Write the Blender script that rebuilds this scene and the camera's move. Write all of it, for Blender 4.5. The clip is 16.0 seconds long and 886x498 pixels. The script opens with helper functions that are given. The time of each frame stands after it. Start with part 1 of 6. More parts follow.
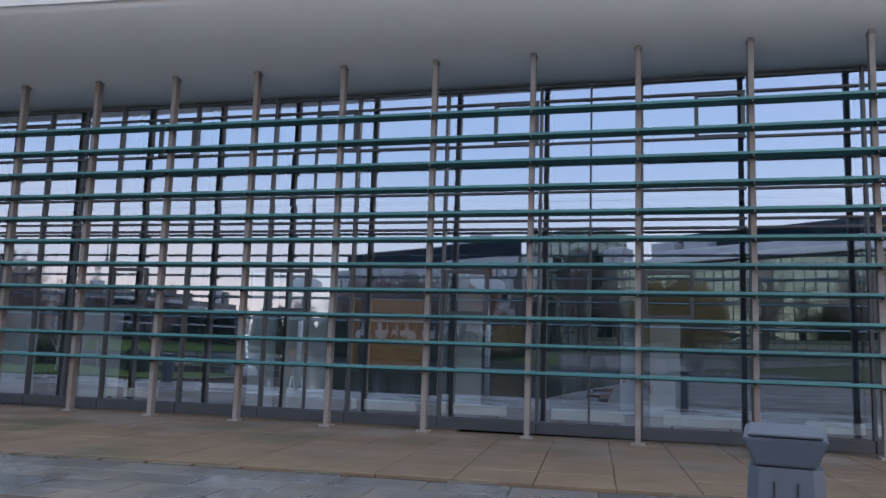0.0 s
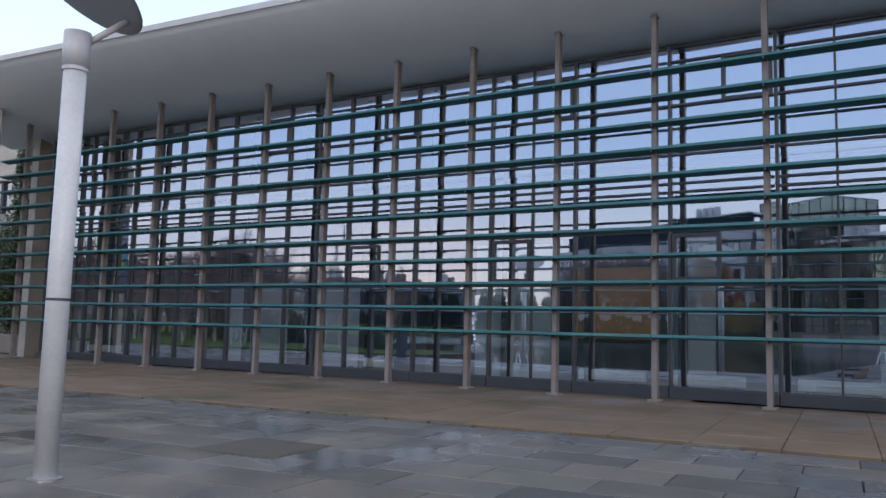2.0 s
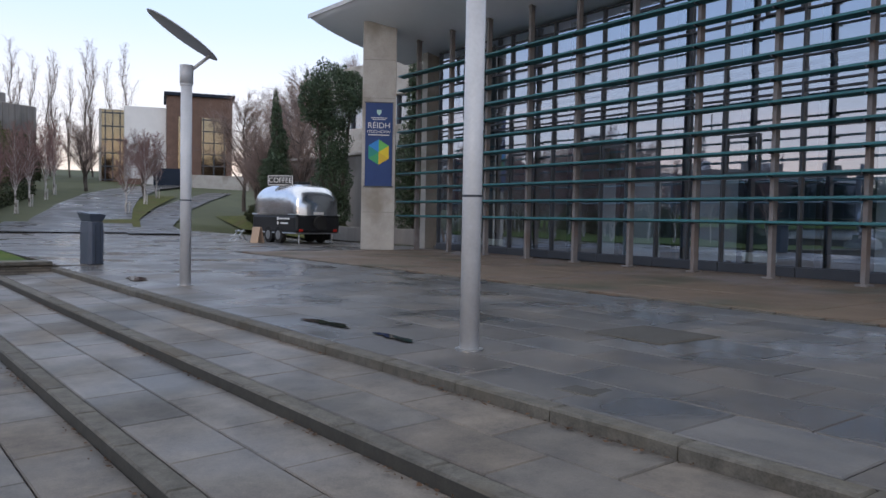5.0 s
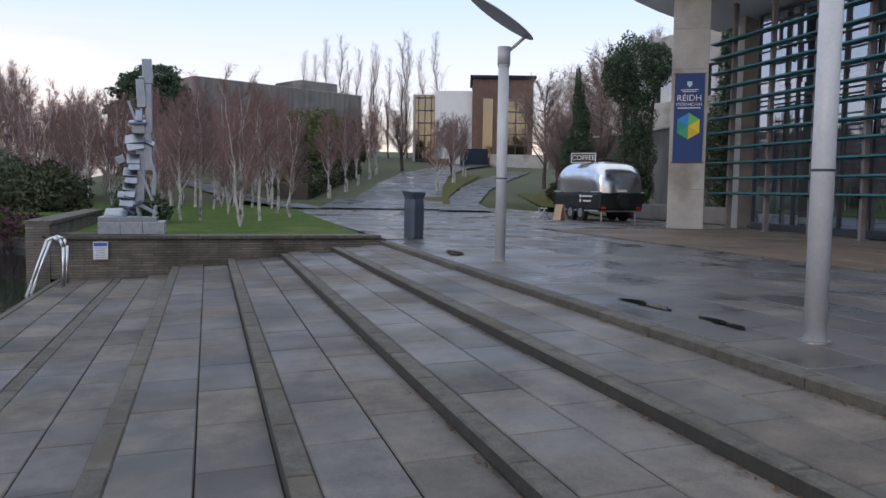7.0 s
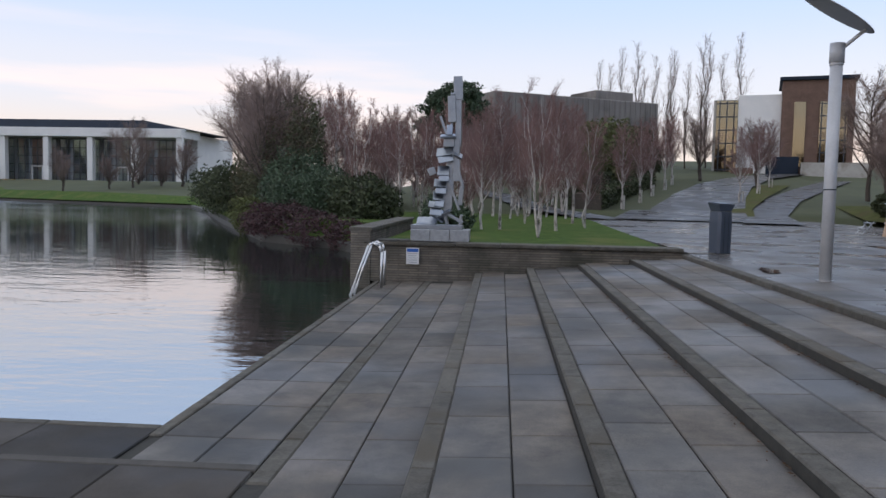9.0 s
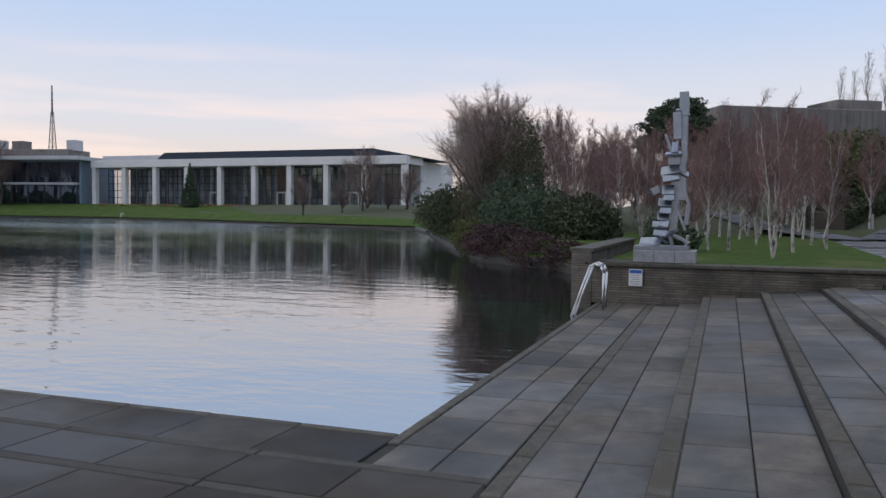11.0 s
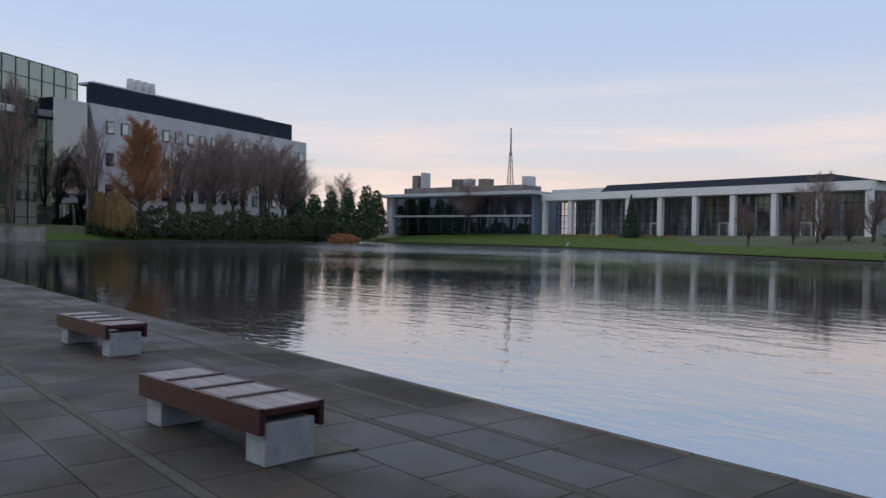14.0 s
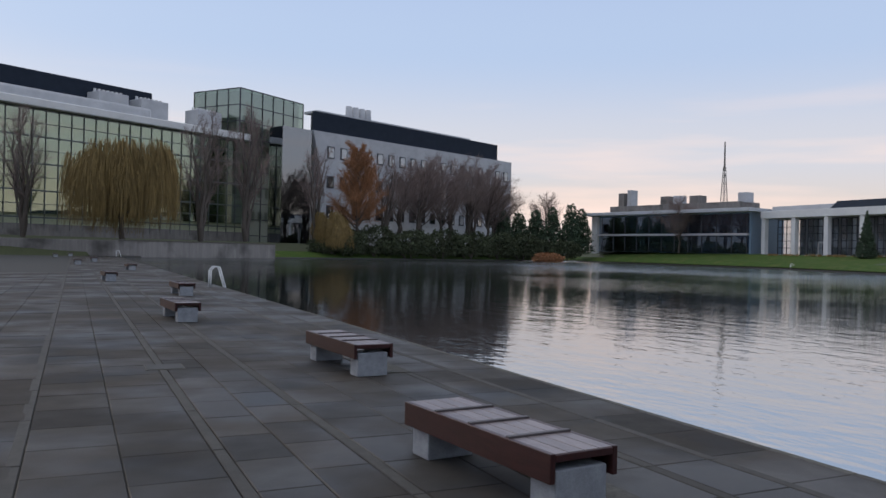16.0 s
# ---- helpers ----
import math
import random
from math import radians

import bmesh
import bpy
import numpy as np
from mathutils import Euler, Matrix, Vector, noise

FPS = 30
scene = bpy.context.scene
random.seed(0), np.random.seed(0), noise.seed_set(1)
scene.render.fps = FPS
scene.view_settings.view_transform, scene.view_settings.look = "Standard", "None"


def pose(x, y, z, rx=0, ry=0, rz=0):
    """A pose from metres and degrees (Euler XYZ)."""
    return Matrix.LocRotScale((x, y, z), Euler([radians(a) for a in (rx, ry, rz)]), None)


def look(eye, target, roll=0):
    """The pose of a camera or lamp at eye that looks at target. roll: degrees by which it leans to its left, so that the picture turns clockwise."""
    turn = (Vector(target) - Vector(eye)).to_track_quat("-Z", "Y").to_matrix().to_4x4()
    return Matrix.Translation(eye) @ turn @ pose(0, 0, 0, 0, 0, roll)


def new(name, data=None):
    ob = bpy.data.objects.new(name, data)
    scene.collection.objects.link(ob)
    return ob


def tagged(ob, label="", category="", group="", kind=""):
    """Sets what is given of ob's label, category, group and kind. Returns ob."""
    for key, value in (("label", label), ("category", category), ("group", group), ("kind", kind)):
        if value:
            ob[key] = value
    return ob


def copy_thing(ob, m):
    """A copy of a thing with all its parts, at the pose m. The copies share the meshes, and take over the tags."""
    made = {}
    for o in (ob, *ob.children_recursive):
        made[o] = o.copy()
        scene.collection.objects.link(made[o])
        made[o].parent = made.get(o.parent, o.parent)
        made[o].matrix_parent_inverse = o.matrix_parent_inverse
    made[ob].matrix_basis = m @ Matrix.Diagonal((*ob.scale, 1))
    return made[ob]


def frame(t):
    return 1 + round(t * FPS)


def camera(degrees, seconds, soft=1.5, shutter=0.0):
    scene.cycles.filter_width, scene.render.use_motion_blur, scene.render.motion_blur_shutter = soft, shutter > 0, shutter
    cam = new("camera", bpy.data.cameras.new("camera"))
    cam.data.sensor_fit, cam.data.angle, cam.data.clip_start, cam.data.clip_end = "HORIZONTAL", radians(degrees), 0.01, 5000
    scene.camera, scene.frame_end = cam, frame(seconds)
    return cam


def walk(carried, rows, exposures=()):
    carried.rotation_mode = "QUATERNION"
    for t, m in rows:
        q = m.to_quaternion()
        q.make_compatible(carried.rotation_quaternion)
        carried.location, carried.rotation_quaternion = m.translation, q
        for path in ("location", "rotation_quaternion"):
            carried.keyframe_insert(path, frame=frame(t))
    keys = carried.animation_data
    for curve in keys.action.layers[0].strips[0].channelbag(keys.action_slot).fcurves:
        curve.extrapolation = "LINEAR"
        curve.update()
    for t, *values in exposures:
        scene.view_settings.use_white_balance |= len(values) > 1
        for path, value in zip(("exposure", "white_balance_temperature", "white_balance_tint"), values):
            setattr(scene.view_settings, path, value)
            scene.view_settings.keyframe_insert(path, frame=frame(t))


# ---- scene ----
cam = camera(58.4, 16.0)
PATH = [
    (0, (-3.113, -3.177, 1.39), (-3.487, -1.229, 1.651), 1.9),
    (0.5, (-3.107, -3.204, 1.299), (-3.618, -1.285, 1.54), 1.8),
    (1, (-3.104, -3.185, 1.229), (-3.76, -1.309, 1.446), 1.7),
    (1.5, (-3.11, -3.134, 1.165), (-3.883, -1.301, 1.373), 1.7),
    (2, (-3.174, -3.069, 1.123), (-4.069, -1.292, 1.326), 1.5),
    (2.5, (-3.177, -3.067, 1.128), (-4.221, -1.372, 1.322), 1.5),
    (3, (-3.194, -3.068, 1.121), (-4.379, -1.468, 1.306), 1.5),
    (3.2, (-3.222, -3.068, 1.111), (-4.445, -1.496, 1.291), 1.5),
    (5.3, (-3.207, -3.413, 1.093), (-4.856, -2.288, 0.966), 0.9),
    (5.5, (-3.23, -3.441, 1.096), (-4.929, -2.393, 0.959), 1.0),
    (6, (-3.291, -3.481, 1.096), (-5.092, -2.624, 0.95), 1.0),
    (6.5, (-3.343, -3.502, 1.095), (-5.204, -2.785, 0.945), 1.1),
    (7, (-3.425, -3.519, 1.086), (-5.336, -2.951, 0.936), 0.9),
    (7.5, (-3.528, -3.541, 1.099), (-5.494, -3.206, 0.948), 0.7),
    (8, (-3.589, -3.637, 1.099), (-5.579, -3.507, 0.949), 0.9),
    (8.2, (-3.601, -3.657, 1.099), (-5.595, -3.593, 0.951), 1.0),
    (10.3, (-3.544, -3.762, 1.086), (-5.486, -4.226, 0.973), 0.8),
    (10.5, (-3.541, -3.773, 1.085), (-5.467, -4.301, 0.977), 0.7),
    (11, (-3.542, -3.803, 1.079), (-5.424, -4.475, 0.987), 0.6),
    (11.5, (-3.529, -3.847, 1.077), (-5.35, -4.67, 1.002), 0.8),
    (12, (-3.537, -3.904, 1.065), (-5.287, -4.871, 1.005), 0.9),
    (12.5, (-3.56, -3.977, 1.05), (-5.252, -5.043, 1.005), 1.0),
    (13, (-3.509, -4.063, 1.052), (-5.117, -5.252, 1.015), 1.0),
    (13.5, (-3.517, -4.175, 1.059), (-4.971, -5.547, 1.026), 0.9),
    (14, (-3.534, -4.296, 1.062), (-4.806, -5.84, 1.032), 1.0),
    (14.5, (-3.464, -4.465, 1.072), (-4.602, -6.109, 1.049), 1.2),
    (15, (-3.38, -4.701, 1.079), (-4.447, -6.393, 1.067), 1.2),
    (15.5, (-3.353, -4.972, 1.077), (-4.33, -6.717, 1.074), 1.3),
    (16, (-3.359, -5.266, 1.076), (-4.203, -7.08, 1.083), 1.3),
]
SKY, SUN, SKY_TURN, GLOSS = 0.13, 0.35, 150.0, 0.40
walk(cam, [(t, look(eye, target, roll)) for t, eye, target, roll in PATH], [(0.0, 1.4), (3.0, 1.12), (5.5, 0.88), (8.2, 0.75), (10.5, 0.46), (13.0, 0.32), (16.0, 0.30)])

# ------------------------------------------------------------------ world and light
world = bpy.data.worlds.new("dusk_sky")
scene.world = world
world.use_nodes = True
wn, wl = world.node_tree.nodes, world.node_tree.links
sky = wn.new("ShaderNodeTexSky")
sky.sky_type = "NISHITA"
sky.sun_disc = False
sky.sun_elevation = radians(5.0)
sky.sun_rotation = radians(SKY_TURN)
sky.altitude = 50
sky.air_density, sky.dust_density, sky.ozone_density = 1.0, 1.6, 2.0
bg = wn["Background"]
bg.inputs["Strength"].default_value = SKY
# thin high cloud: a warm bank low over the lake, and a pale veil everywhere
wtc = wn.new("ShaderNodeTexCoord")
wmap = wn.new("ShaderNodeMapping")
wmap.inputs["Scale"].default_value = (1.6, 1.6, 16.0)
wl.new(wtc.outputs["Generated"], wmap.inputs["Vector"])
wnoise = wn.new("ShaderNodeTexNoise")
wnoise.inputs["Scale"].default_value, wnoise.inputs["Detail"].default_value = 1.3, 5.0
wl.new(wmap.outputs["Vector"], wnoise.inputs["Vector"])
wramp = wn.new("ShaderNodeValToRGB")
wramp.color_ramp.elements[0].position, wramp.color_ramp.elements[1].position = 0.54, 0.74
wl.new(wnoise.outputs["Fac"], wramp.inputs["Fac"])
wsep = wn.new("ShaderNodeSeparateXYZ")
wl.new(wtc.outputs["Generated"], wsep.inputs["Vector"])
band = wn.new("ShaderNodeMapRange")
band.inputs["From Min"].default_value, band.inputs["From Max"].default_value = 0.22, 0.06
wl.new(wsep.outputs["Z"], band.inputs["Value"])
wmul = wn.new("ShaderNodeMath")
wmul.operation = "MULTIPLY"
wl.new(wramp.outputs["Color"], wmul.inputs[0])
wl.new(band.outputs["Result"], wmul.inputs[1])
veil = wn.new("ShaderNodeMix")
veil.data_type = "RGBA"
veil.inputs["Factor"].default_value = 0.85
wl.new(sky.outputs["Color"], veil.inputs["A"])
grad = wn.new("ShaderNodeValToRGB")
grad.color_ramp.interpolation = "EASE"
STOPS = ((0.0, (0.58, 0.51, 0.52)), (1.0, (0.74, 0.77, 0.84)), (0.05, (0.70, 0.61, 0.575)), (0.12, (0.62, 0.62, 0.69)), (0.25, (0.44, 0.545, 0.75)), (0.42, (0.38, 0.48, 0.73)), (0.7, (0.70, 0.74, 0.84)))
for k, (pos, col) in enumerate(STOPS):
    el = grad.color_ramp.elements[k] if k < 2 else grad.color_ramp.elements.new(pos)  # the two ends first
    el.position, el.color = pos, (*col, 1)
wl.new(wsep.outputs["Z"], grad.inputs["Fac"])
gain = wn.new("ShaderNodeVectorMath")
gain.operation = "SCALE"
gain.inputs["Scale"].default_value = 1.0 / SKY
wl.new(grad.outputs["Color"], gain.inputs[0])
wl.new(gain.outputs["Vector"], veil.inputs["B"])
cloud = wn.new("ShaderNodeMix")
cloud.data_type = "RGBA"
wl.new(wmul.outputs["Value"], cloud.inputs["Factor"])
wl.new(veil.outputs["Result"], cloud.inputs["A"])
cloud.inputs["B"].default_value = (0.86 / SKY, 0.67 / SKY, 0.60 / SKY, 1)
wl.new(cloud.outputs["Result"], bg.inputs["Color"])

sun = new("sun", bpy.data.lights.new("sun", "SUN"))
sun.data.energy, sun.data.angle, sun.data.color = SUN, radians(25), (1.0, 0.86, 0.74)
sun.matrix_world = look((0, 0, 40), (-30 * math.sin(radians(SKY_TURN)), -30 * math.cos(radians(SKY_TURN)), 27))


# ------------------------------------------------------------------ materials
def mat(name, dark, light, scale=3.0, rough=0.6, rough_to=None, bump=0.1, grain=60.0, vary=0.0, island=False, metal=0.0, stretch=(1, 1, 1), stain=None, spec=0.5, warm=None):
    m = bpy.data.materials.new(name)
    m.use_nodes = True
    n, l = m.node_tree.nodes, m.node_tree.links
    p = n["Principled BSDF"]
    tc = n.new("ShaderNodeTexCoord")
    geo = n.new("ShaderNodeNewGeometry")
    mp = n.new("ShaderNodeMapping")
    mp.inputs["Scale"].default_value = stretch
    l.new(geo.outputs["Position"], mp.inputs["Vector"])
    n1 = n.new("ShaderNodeTexNoise")
    n1.inputs["Scale"].default_value, n1.inputs["Detail"].default_value, n1.inputs["Roughness"].default_value = scale, 7.0, 0.72
    n2 = n.new("ShaderNodeTexNoise")
    n2.inputs["Scale"].default_value, n2.inputs["Detail"].default_value = grain, 3.0
    l.new(mp.outputs["Vector"], n1.inputs["Vector"])
    l.new(mp.outputs["Vector"], n2.inputs["Vector"])
    add = n.new("ShaderNodeMath")
    add.operation = "MULTIPLY_ADD"
    l.new(n2.outputs["Fac"], add.inputs[0])
    add.inputs[1].default_value = 0.35
    l.new(n1.outputs["Fac"], add.inputs[2])
    rg = n.new("ShaderNodeMapRange")
    rg.inputs["From Min"].default_value, rg.inputs["From Max"].default_value = 0.42, 0.92
    l.new(add.outputs["Value"], rg.inputs["Value"])
    mix = n.new("ShaderNodeMix")
    mix.data_type = "RGBA"
    mix.inputs["A"].default_value, mix.inputs["B"].default_value = (*dark, 1), (*light, 1)
    l.new(rg.outputs["Result"], mix.inputs["Factor"])
    col = mix.outputs["Result"]
    if stain:
        n3 = n.new("ShaderNodeTexNoise")
        n3.inputs["Scale"].default_value, n3.inputs["Detail"].default_value = stain[1], 4.0
        l.new(geo.outputs["Position"], n3.inputs["Vector"])
        r3 = n.new("ShaderNodeMapRange")
        r3.inputs["From Min"].default_value, r3.inputs["From Max"].default_value = 0.52, 0.68
        l.new(n3.outputs["Fac"], r3.inputs["Value"])
        mx = n.new("ShaderNodeMix")
        mx.data_type = "RGBA"
        mx.inputs["B"].default_value = (*stain[0], 1)
        l.new(r3.outputs["Result"], mx.inputs["Factor"])
        l.new(col, mx.inputs["A"])
        col = mx.outputs["Result"]
    if vary:
        if island:
            src = geo.outputs["Random Per Island"]
        else:
            src = n.new("ShaderNodeObjectInfo").outputs["Random"]
        vr = n.new("ShaderNodeMapRange")
        vr.inputs["To Min"].default_value, vr.inputs["To Max"].default_value = 1 - vary, 1 + vary
        l.new(src, vr.inputs["Value"])
        sc = n.new("ShaderNodeVectorMath")
        sc.operation = "SCALE"
        l.new(col, sc.inputs[0])
        l.new(vr.outputs["Result"], sc.inputs["Scale"])
        col = sc.outputs["Vector"]
        if warm:
            f1 = n.new("ShaderNodeMath")
            f1.operation = "MULTIPLY"
            f1.inputs[1].default_value = 7.31
            l.new(src, f1.inputs[0])
            f2 = n.new("ShaderNodeMath")
            f2.operation = "FRACT"
            l.new(f1.outputs["Value"], f2.inputs[0])
            wm = n.new("ShaderNodeMix")
            wm.data_type, wm.blend_type = "RGBA", "MULTIPLY"
            wm.inputs["B"].default_value = (*warm, 1)
            l.new(f2.outputs["Value"], wm.inputs["Factor"])
            l.new(col, wm.inputs["A"])
            col = wm.outputs["Result"]
    l.new(col, p.inputs["Base Color"])
    if rough_to is None:
        p.inputs["Roughness"].default_value = rough
    else:
        n4 = n.new("ShaderNodeTexNoise")
        n4.inputs["Scale"].default_value, n4.inputs["Detail"].default_value = 0.55, 3.0
        l.new(geo.outputs["Position"], n4.inputs["Vector"])
        rr = n.new("ShaderNodeMapRange")
        rr.inputs["From Min"].default_value, rr.inputs["From Max"].default_value = 0.38, 0.62
        rr.inputs["To Min"].default_value, rr.inputs["To Max"].default_value = rough_to, rough
        l.new(n4.outputs["Fac"], rr.inputs["Value"])
        l.new(rr.outputs["Result"], p.inputs["Roughness"])
    p.inputs["Metallic"].default_value = metal
    p.inputs["Specular IOR Level"].default_value = spec
    if bump:
        b = n.new("ShaderNodeBump")
        b.inputs["Strength"].default_value, b.inputs["Distance"].default_value = bump, 0.01
        l.new(add.outputs["Value"], b.inputs["Height"])
        l.new(b.outputs["Normal"], p.inputs["Normal"])
    return m


def plain(name, c, rough=0.5, metal=0.0):
    return mat(name, tuple(v * 0.82 for v in c), tuple(min(1, v * 1.1) for v in c), scale=2.0, rough=rough, metal=metal, bump=0.04, grain=40)


def glass_mat(name, tint, gloss, rough=0.01, shine=(0.86, 0.92, 1.0)):
    m = bpy.data.materials.new(name)
    m.use_nodes = True
    n, l = m.node_tree.nodes, m.node_tree.links
    n.remove(n["Principled BSDF"])
    out = n["Material Output"]
    tr = n.new("ShaderNodeBsdfTransparent")
    tr.inputs["Color"].default_value = (*tint, 1)
    gl = n.new("ShaderNodeBsdfGlossy")
    gl.inputs["Color"].default_value = (*shine, 1)
    gl.inputs["Roughness"].default_value = rough
    fr = n.new("ShaderNodeFresnel")
    fr.inputs["IOR"].default_value = 1.5
    ad = n.new("ShaderNodeMath")
    ad.inputs[1].default_value = gloss
    l.new(fr.outputs["Fac"], ad.inputs[0])
    mx = n.new("ShaderNodeMixShader")
    l.new(ad.outputs["Value"], mx.inputs["Fac"])
    l.new(tr.outputs["BSDF"], mx.inputs[1])
    l.new(gl.outputs["BSDF"], mx.inputs[2])
    l.new(mx.outputs["Shader"], out.inputs["Surface"])
    return m


def water_mat():
    m = bpy.data.materials.new("lake_water")
    m.use_nodes = True
    n, l = m.node_tree.nodes, m.node_tree.links
    p = n["Principled BSDF"]
    p.inputs["Base Color"].default_value = (0.014, 0.019, 0.019, 1)
    p.inputs["Roughness"].default_value = 0.03
    p.inputs["IOR"].default_value = 4.0
    p.inputs["Specular IOR Level"].default_value = 0.85
    geo = n.new("ShaderNodeNewGeometry")
    mp = n.new("ShaderNodeMapping")
    mp.inputs["Rotation"].default_value = (0, 0, radians(35))
    mp.inputs["Scale"].default_value = (1.0, 0.45, 1.0)
    l.new(geo.outputs["Position"], mp.inputs["Vector"])
    a = n.new("ShaderNodeTexNoise")
    a.inputs["Scale"].default_value, a.inputs["Detail"].default_value = 1.5, 3.0
    b = n.new("ShaderNodeTexNoise")
    b.inputs["Scale"].default_value, b.inputs["Detail"].default_value = 5.5, 2.0
    c = n.new("ShaderNodeTexNoise")
    c.inputs["Scale"].default_value, c.inputs["Detail"].default_value = 0.035, 2.0
    for t in (a, b):
        l.new(mp.outputs["Vector"], t.inputs["Vector"])
    l.new(geo.outputs["Position"], c.inputs["Vector"])
    ad = n.new("ShaderNodeMath")
    ad.operation = "MULTIPLY_ADD"
    ad.inputs[1].default_value = 0.3
    l.new(b.outputs["Fac"], ad.inputs[0])
    l.new(a.outputs["Fac"], ad.inputs[2])
    gust = n.new("ShaderNodeMapRange")
    gust.inputs["From Min"].default_value, gust.inputs["From Max"].default_value = 0.4, 0.62
    gust.inputs["To Min"].default_value, gust.inputs["To Max"].default_value = 0.045, 0.18
    l.new(c.outputs["Fac"], gust.inputs["Value"])
    bp = n.new("ShaderNodeBump")
    bp.inputs["Distance"].default_value = 0.14
    # the open reach is windier than the sheltered near bank
    far = n.new("ShaderNodeVectorMath")
    far.operation = "DISTANCE"
    far.inputs[1].default_value = (-8.0, -20.0, 0.0)
    l.new(geo.outputs["Position"], far.inputs[0])
    wind = n.new("ShaderNodeMapRange")
    wind.inputs["From Min"].default_value, wind.inputs["From Max"].default_value = 25.0, 110.0
    wind.inputs["To Min"].default_value, wind.inputs["To Max"].default_value = 1.0, 7.0
    l.new(far.outputs["Value"], wind.inputs["Value"])
    chop = n.new("ShaderNodeMapRange")
    chop.inputs["From Min"].default_value, chop.inputs["From Max"].default_value = 35.0, 120.0
    chop.inputs["To Min"].default_value, chop.inputs["To Max"].default_value = 0.03, 0.13
    l.new(far.outputs["Value"], chop.inputs["Value"])
    l.new(chop.outputs["Result"], p.inputs["Roughness"])
    gain_w = n.new("ShaderNodeMath")
    gain_w.operation = "MULTIPLY"
    l.new(gust.outputs["Result"], gain_w.inputs[0])
    l.new(wind.outputs["Result"], gain_w.inputs[1])
    l.new(gain_w.outputs["Value"], bp.inputs["Strength"])
    l.new(ad.outputs["Value"], bp.inputs["Height"])
    l.new(bp.outputs["Normal"], p.inputs["Normal"])
    return m


M_SLAB = mat("wet_concrete_slab", (0.040, 0.040, 0.041), (0.146, 0.136, 0.122), scale=3.0, rough=0.8, rough_to=0.42, bump=0.35, spec=0.35, grain=90, warm=(1.10, 1.0, 0.90), vary=0.27, stain=((0.058, 0.061, 0.064), 0.9))
M_SLABS = mat("wet_concrete_slabs_far", (0.040, 0.040, 0.041), (0.146, 0.136, 0.122), scale=3.0, rough=0.8, rough_to=0.42, bump=0.35, spec=0.35, grain=90, warm=(1.10, 1.0, 0.90), vary=0.27, island=True, stain=((0.058, 0.061, 0.064), 0.9))
M_PLAZA = mat("wet_plaza_slab", (0.046, 0.047, 0.050), (0.112, 0.108, 0.104), scale=1.1, rough=0.60, rough_to=0.16, bump=0.18, grain=70, warm=(1.10, 1.0, 0.90), vary=0.3, stain=((0.058, 0.060, 0.064), 0.6))
M_PLAZAS = mat("wet_plaza_slabs_far", (0.046, 0.047, 0.050), (0.112, 0.108, 0.104), scale=1.1, rough=0.55, rough_to=0.16, bump=0.18, grain=70, warm=(1.10, 1.0, 0.90), vary=0.3, island=True, stain=((0.058, 0.060, 0.064), 0.6))
M_BROWN = mat("mossy_brown_paving", (0.080, 0.056, 0.038), (0.165, 0.120, 0.084), scale=1.4, rough=0.8, rough_to=0.5, bump=0.2, vary=0.1, stain=((0.062, 0.058, 0.036), 0.7))
M_JOINT = mat("dark_joint_bed", (0.018, 0.018, 0.016), (0.045, 0.043, 0.036), scale=6, rough=0.9, bump=0.3)
M_KERB = mat("weathered_kerb_stone", (0.026, 0.025, 0.021), (0.125, 0.116, 0.098), scale=7, rough=0.85, bump=0.5, grain=70, vary=0.15, stain=((0.066, 0.056, 0.040), 1.6))
M_ASPHALT = mat("wet_asphalt", (0.035, 0.036, 0.038), (0.065, 0.066, 0.070), scale=2, rough=0.6, rough_to=0.25, bump=0.3, grain=80)
M_GRASS = mat("winter_lawn", (0.018, 0.044, 0.009), (0.086, 0.132, 0.030), scale=3.5, rough=1.0, bump=0.9, grain=35, spec=0.1, stain=((0.095, 0.110, 0.034), 0.5))
M_VERGE = mat("rough_verge_grass", (0.036, 0.048, 0.014), (0.110, 0.112, 0.040), scale=1.6, rough=1.0, bump=0.9, grain=30, spec=0.1, stain=((0.085, 0.070, 0.036), 0.5))
M_EARTH = mat("rough_ground", (0.030, 0.038, 0.014), (0.066, 0.074, 0.030), scale=0.3, rough=0.95, bump=0.5, grain=12)
M_WATER = water_mat()
M_TEAL = mat("teal_painted_louvre", (0.016, 0.088, 0.104), (0.036, 0.160, 0.180), scale=1.5, rough=0.5, bump=0.05, vary=0.1)
M_POST = mat("weathered_post_paint", (0.095, 0.090, 0.092), (0.190, 0.178, 0.178), scale=3, rough=0.65, bump=0.1, stain=((0.13, 0.105, 0.095), 1.2))
M_MULLION = plain("dark_grey_frame", (0.035, 0.042, 0.055), 0.45)
M_SOFFIT = mat("grey_render_soffit", (0.76, 0.80, 0.86), (0.82, 0.86, 0.92), scale=0.5, rough=0.42, spec=0.8, bump=0.03, grain=9)
M_CONC = mat("pale_cast_concrete", (0.290, 0.278, 0.255), (0.430, 0.415, 0.388), scale=1.2, rough=0.85, bump=0.25, grain=25, stain=((0.230, 0.210, 0.178), 0.8))
M_CONCD = mat("weathered_dark_concrete", (0.12, 0.11, 0.105), (0.25, 0.235, 0.22), scale=0.5, rough=0.9, bump=0.2, stretch=(2.5, 2.5, 0.25), stain=((0.07, 0.066, 0.060), 0.2))
M_WHITE = mat("white_render", (0.58, 0.58, 0.58), (0.72, 0.72, 0.71), scale=0.3, rough=0.8, bump=0.05)
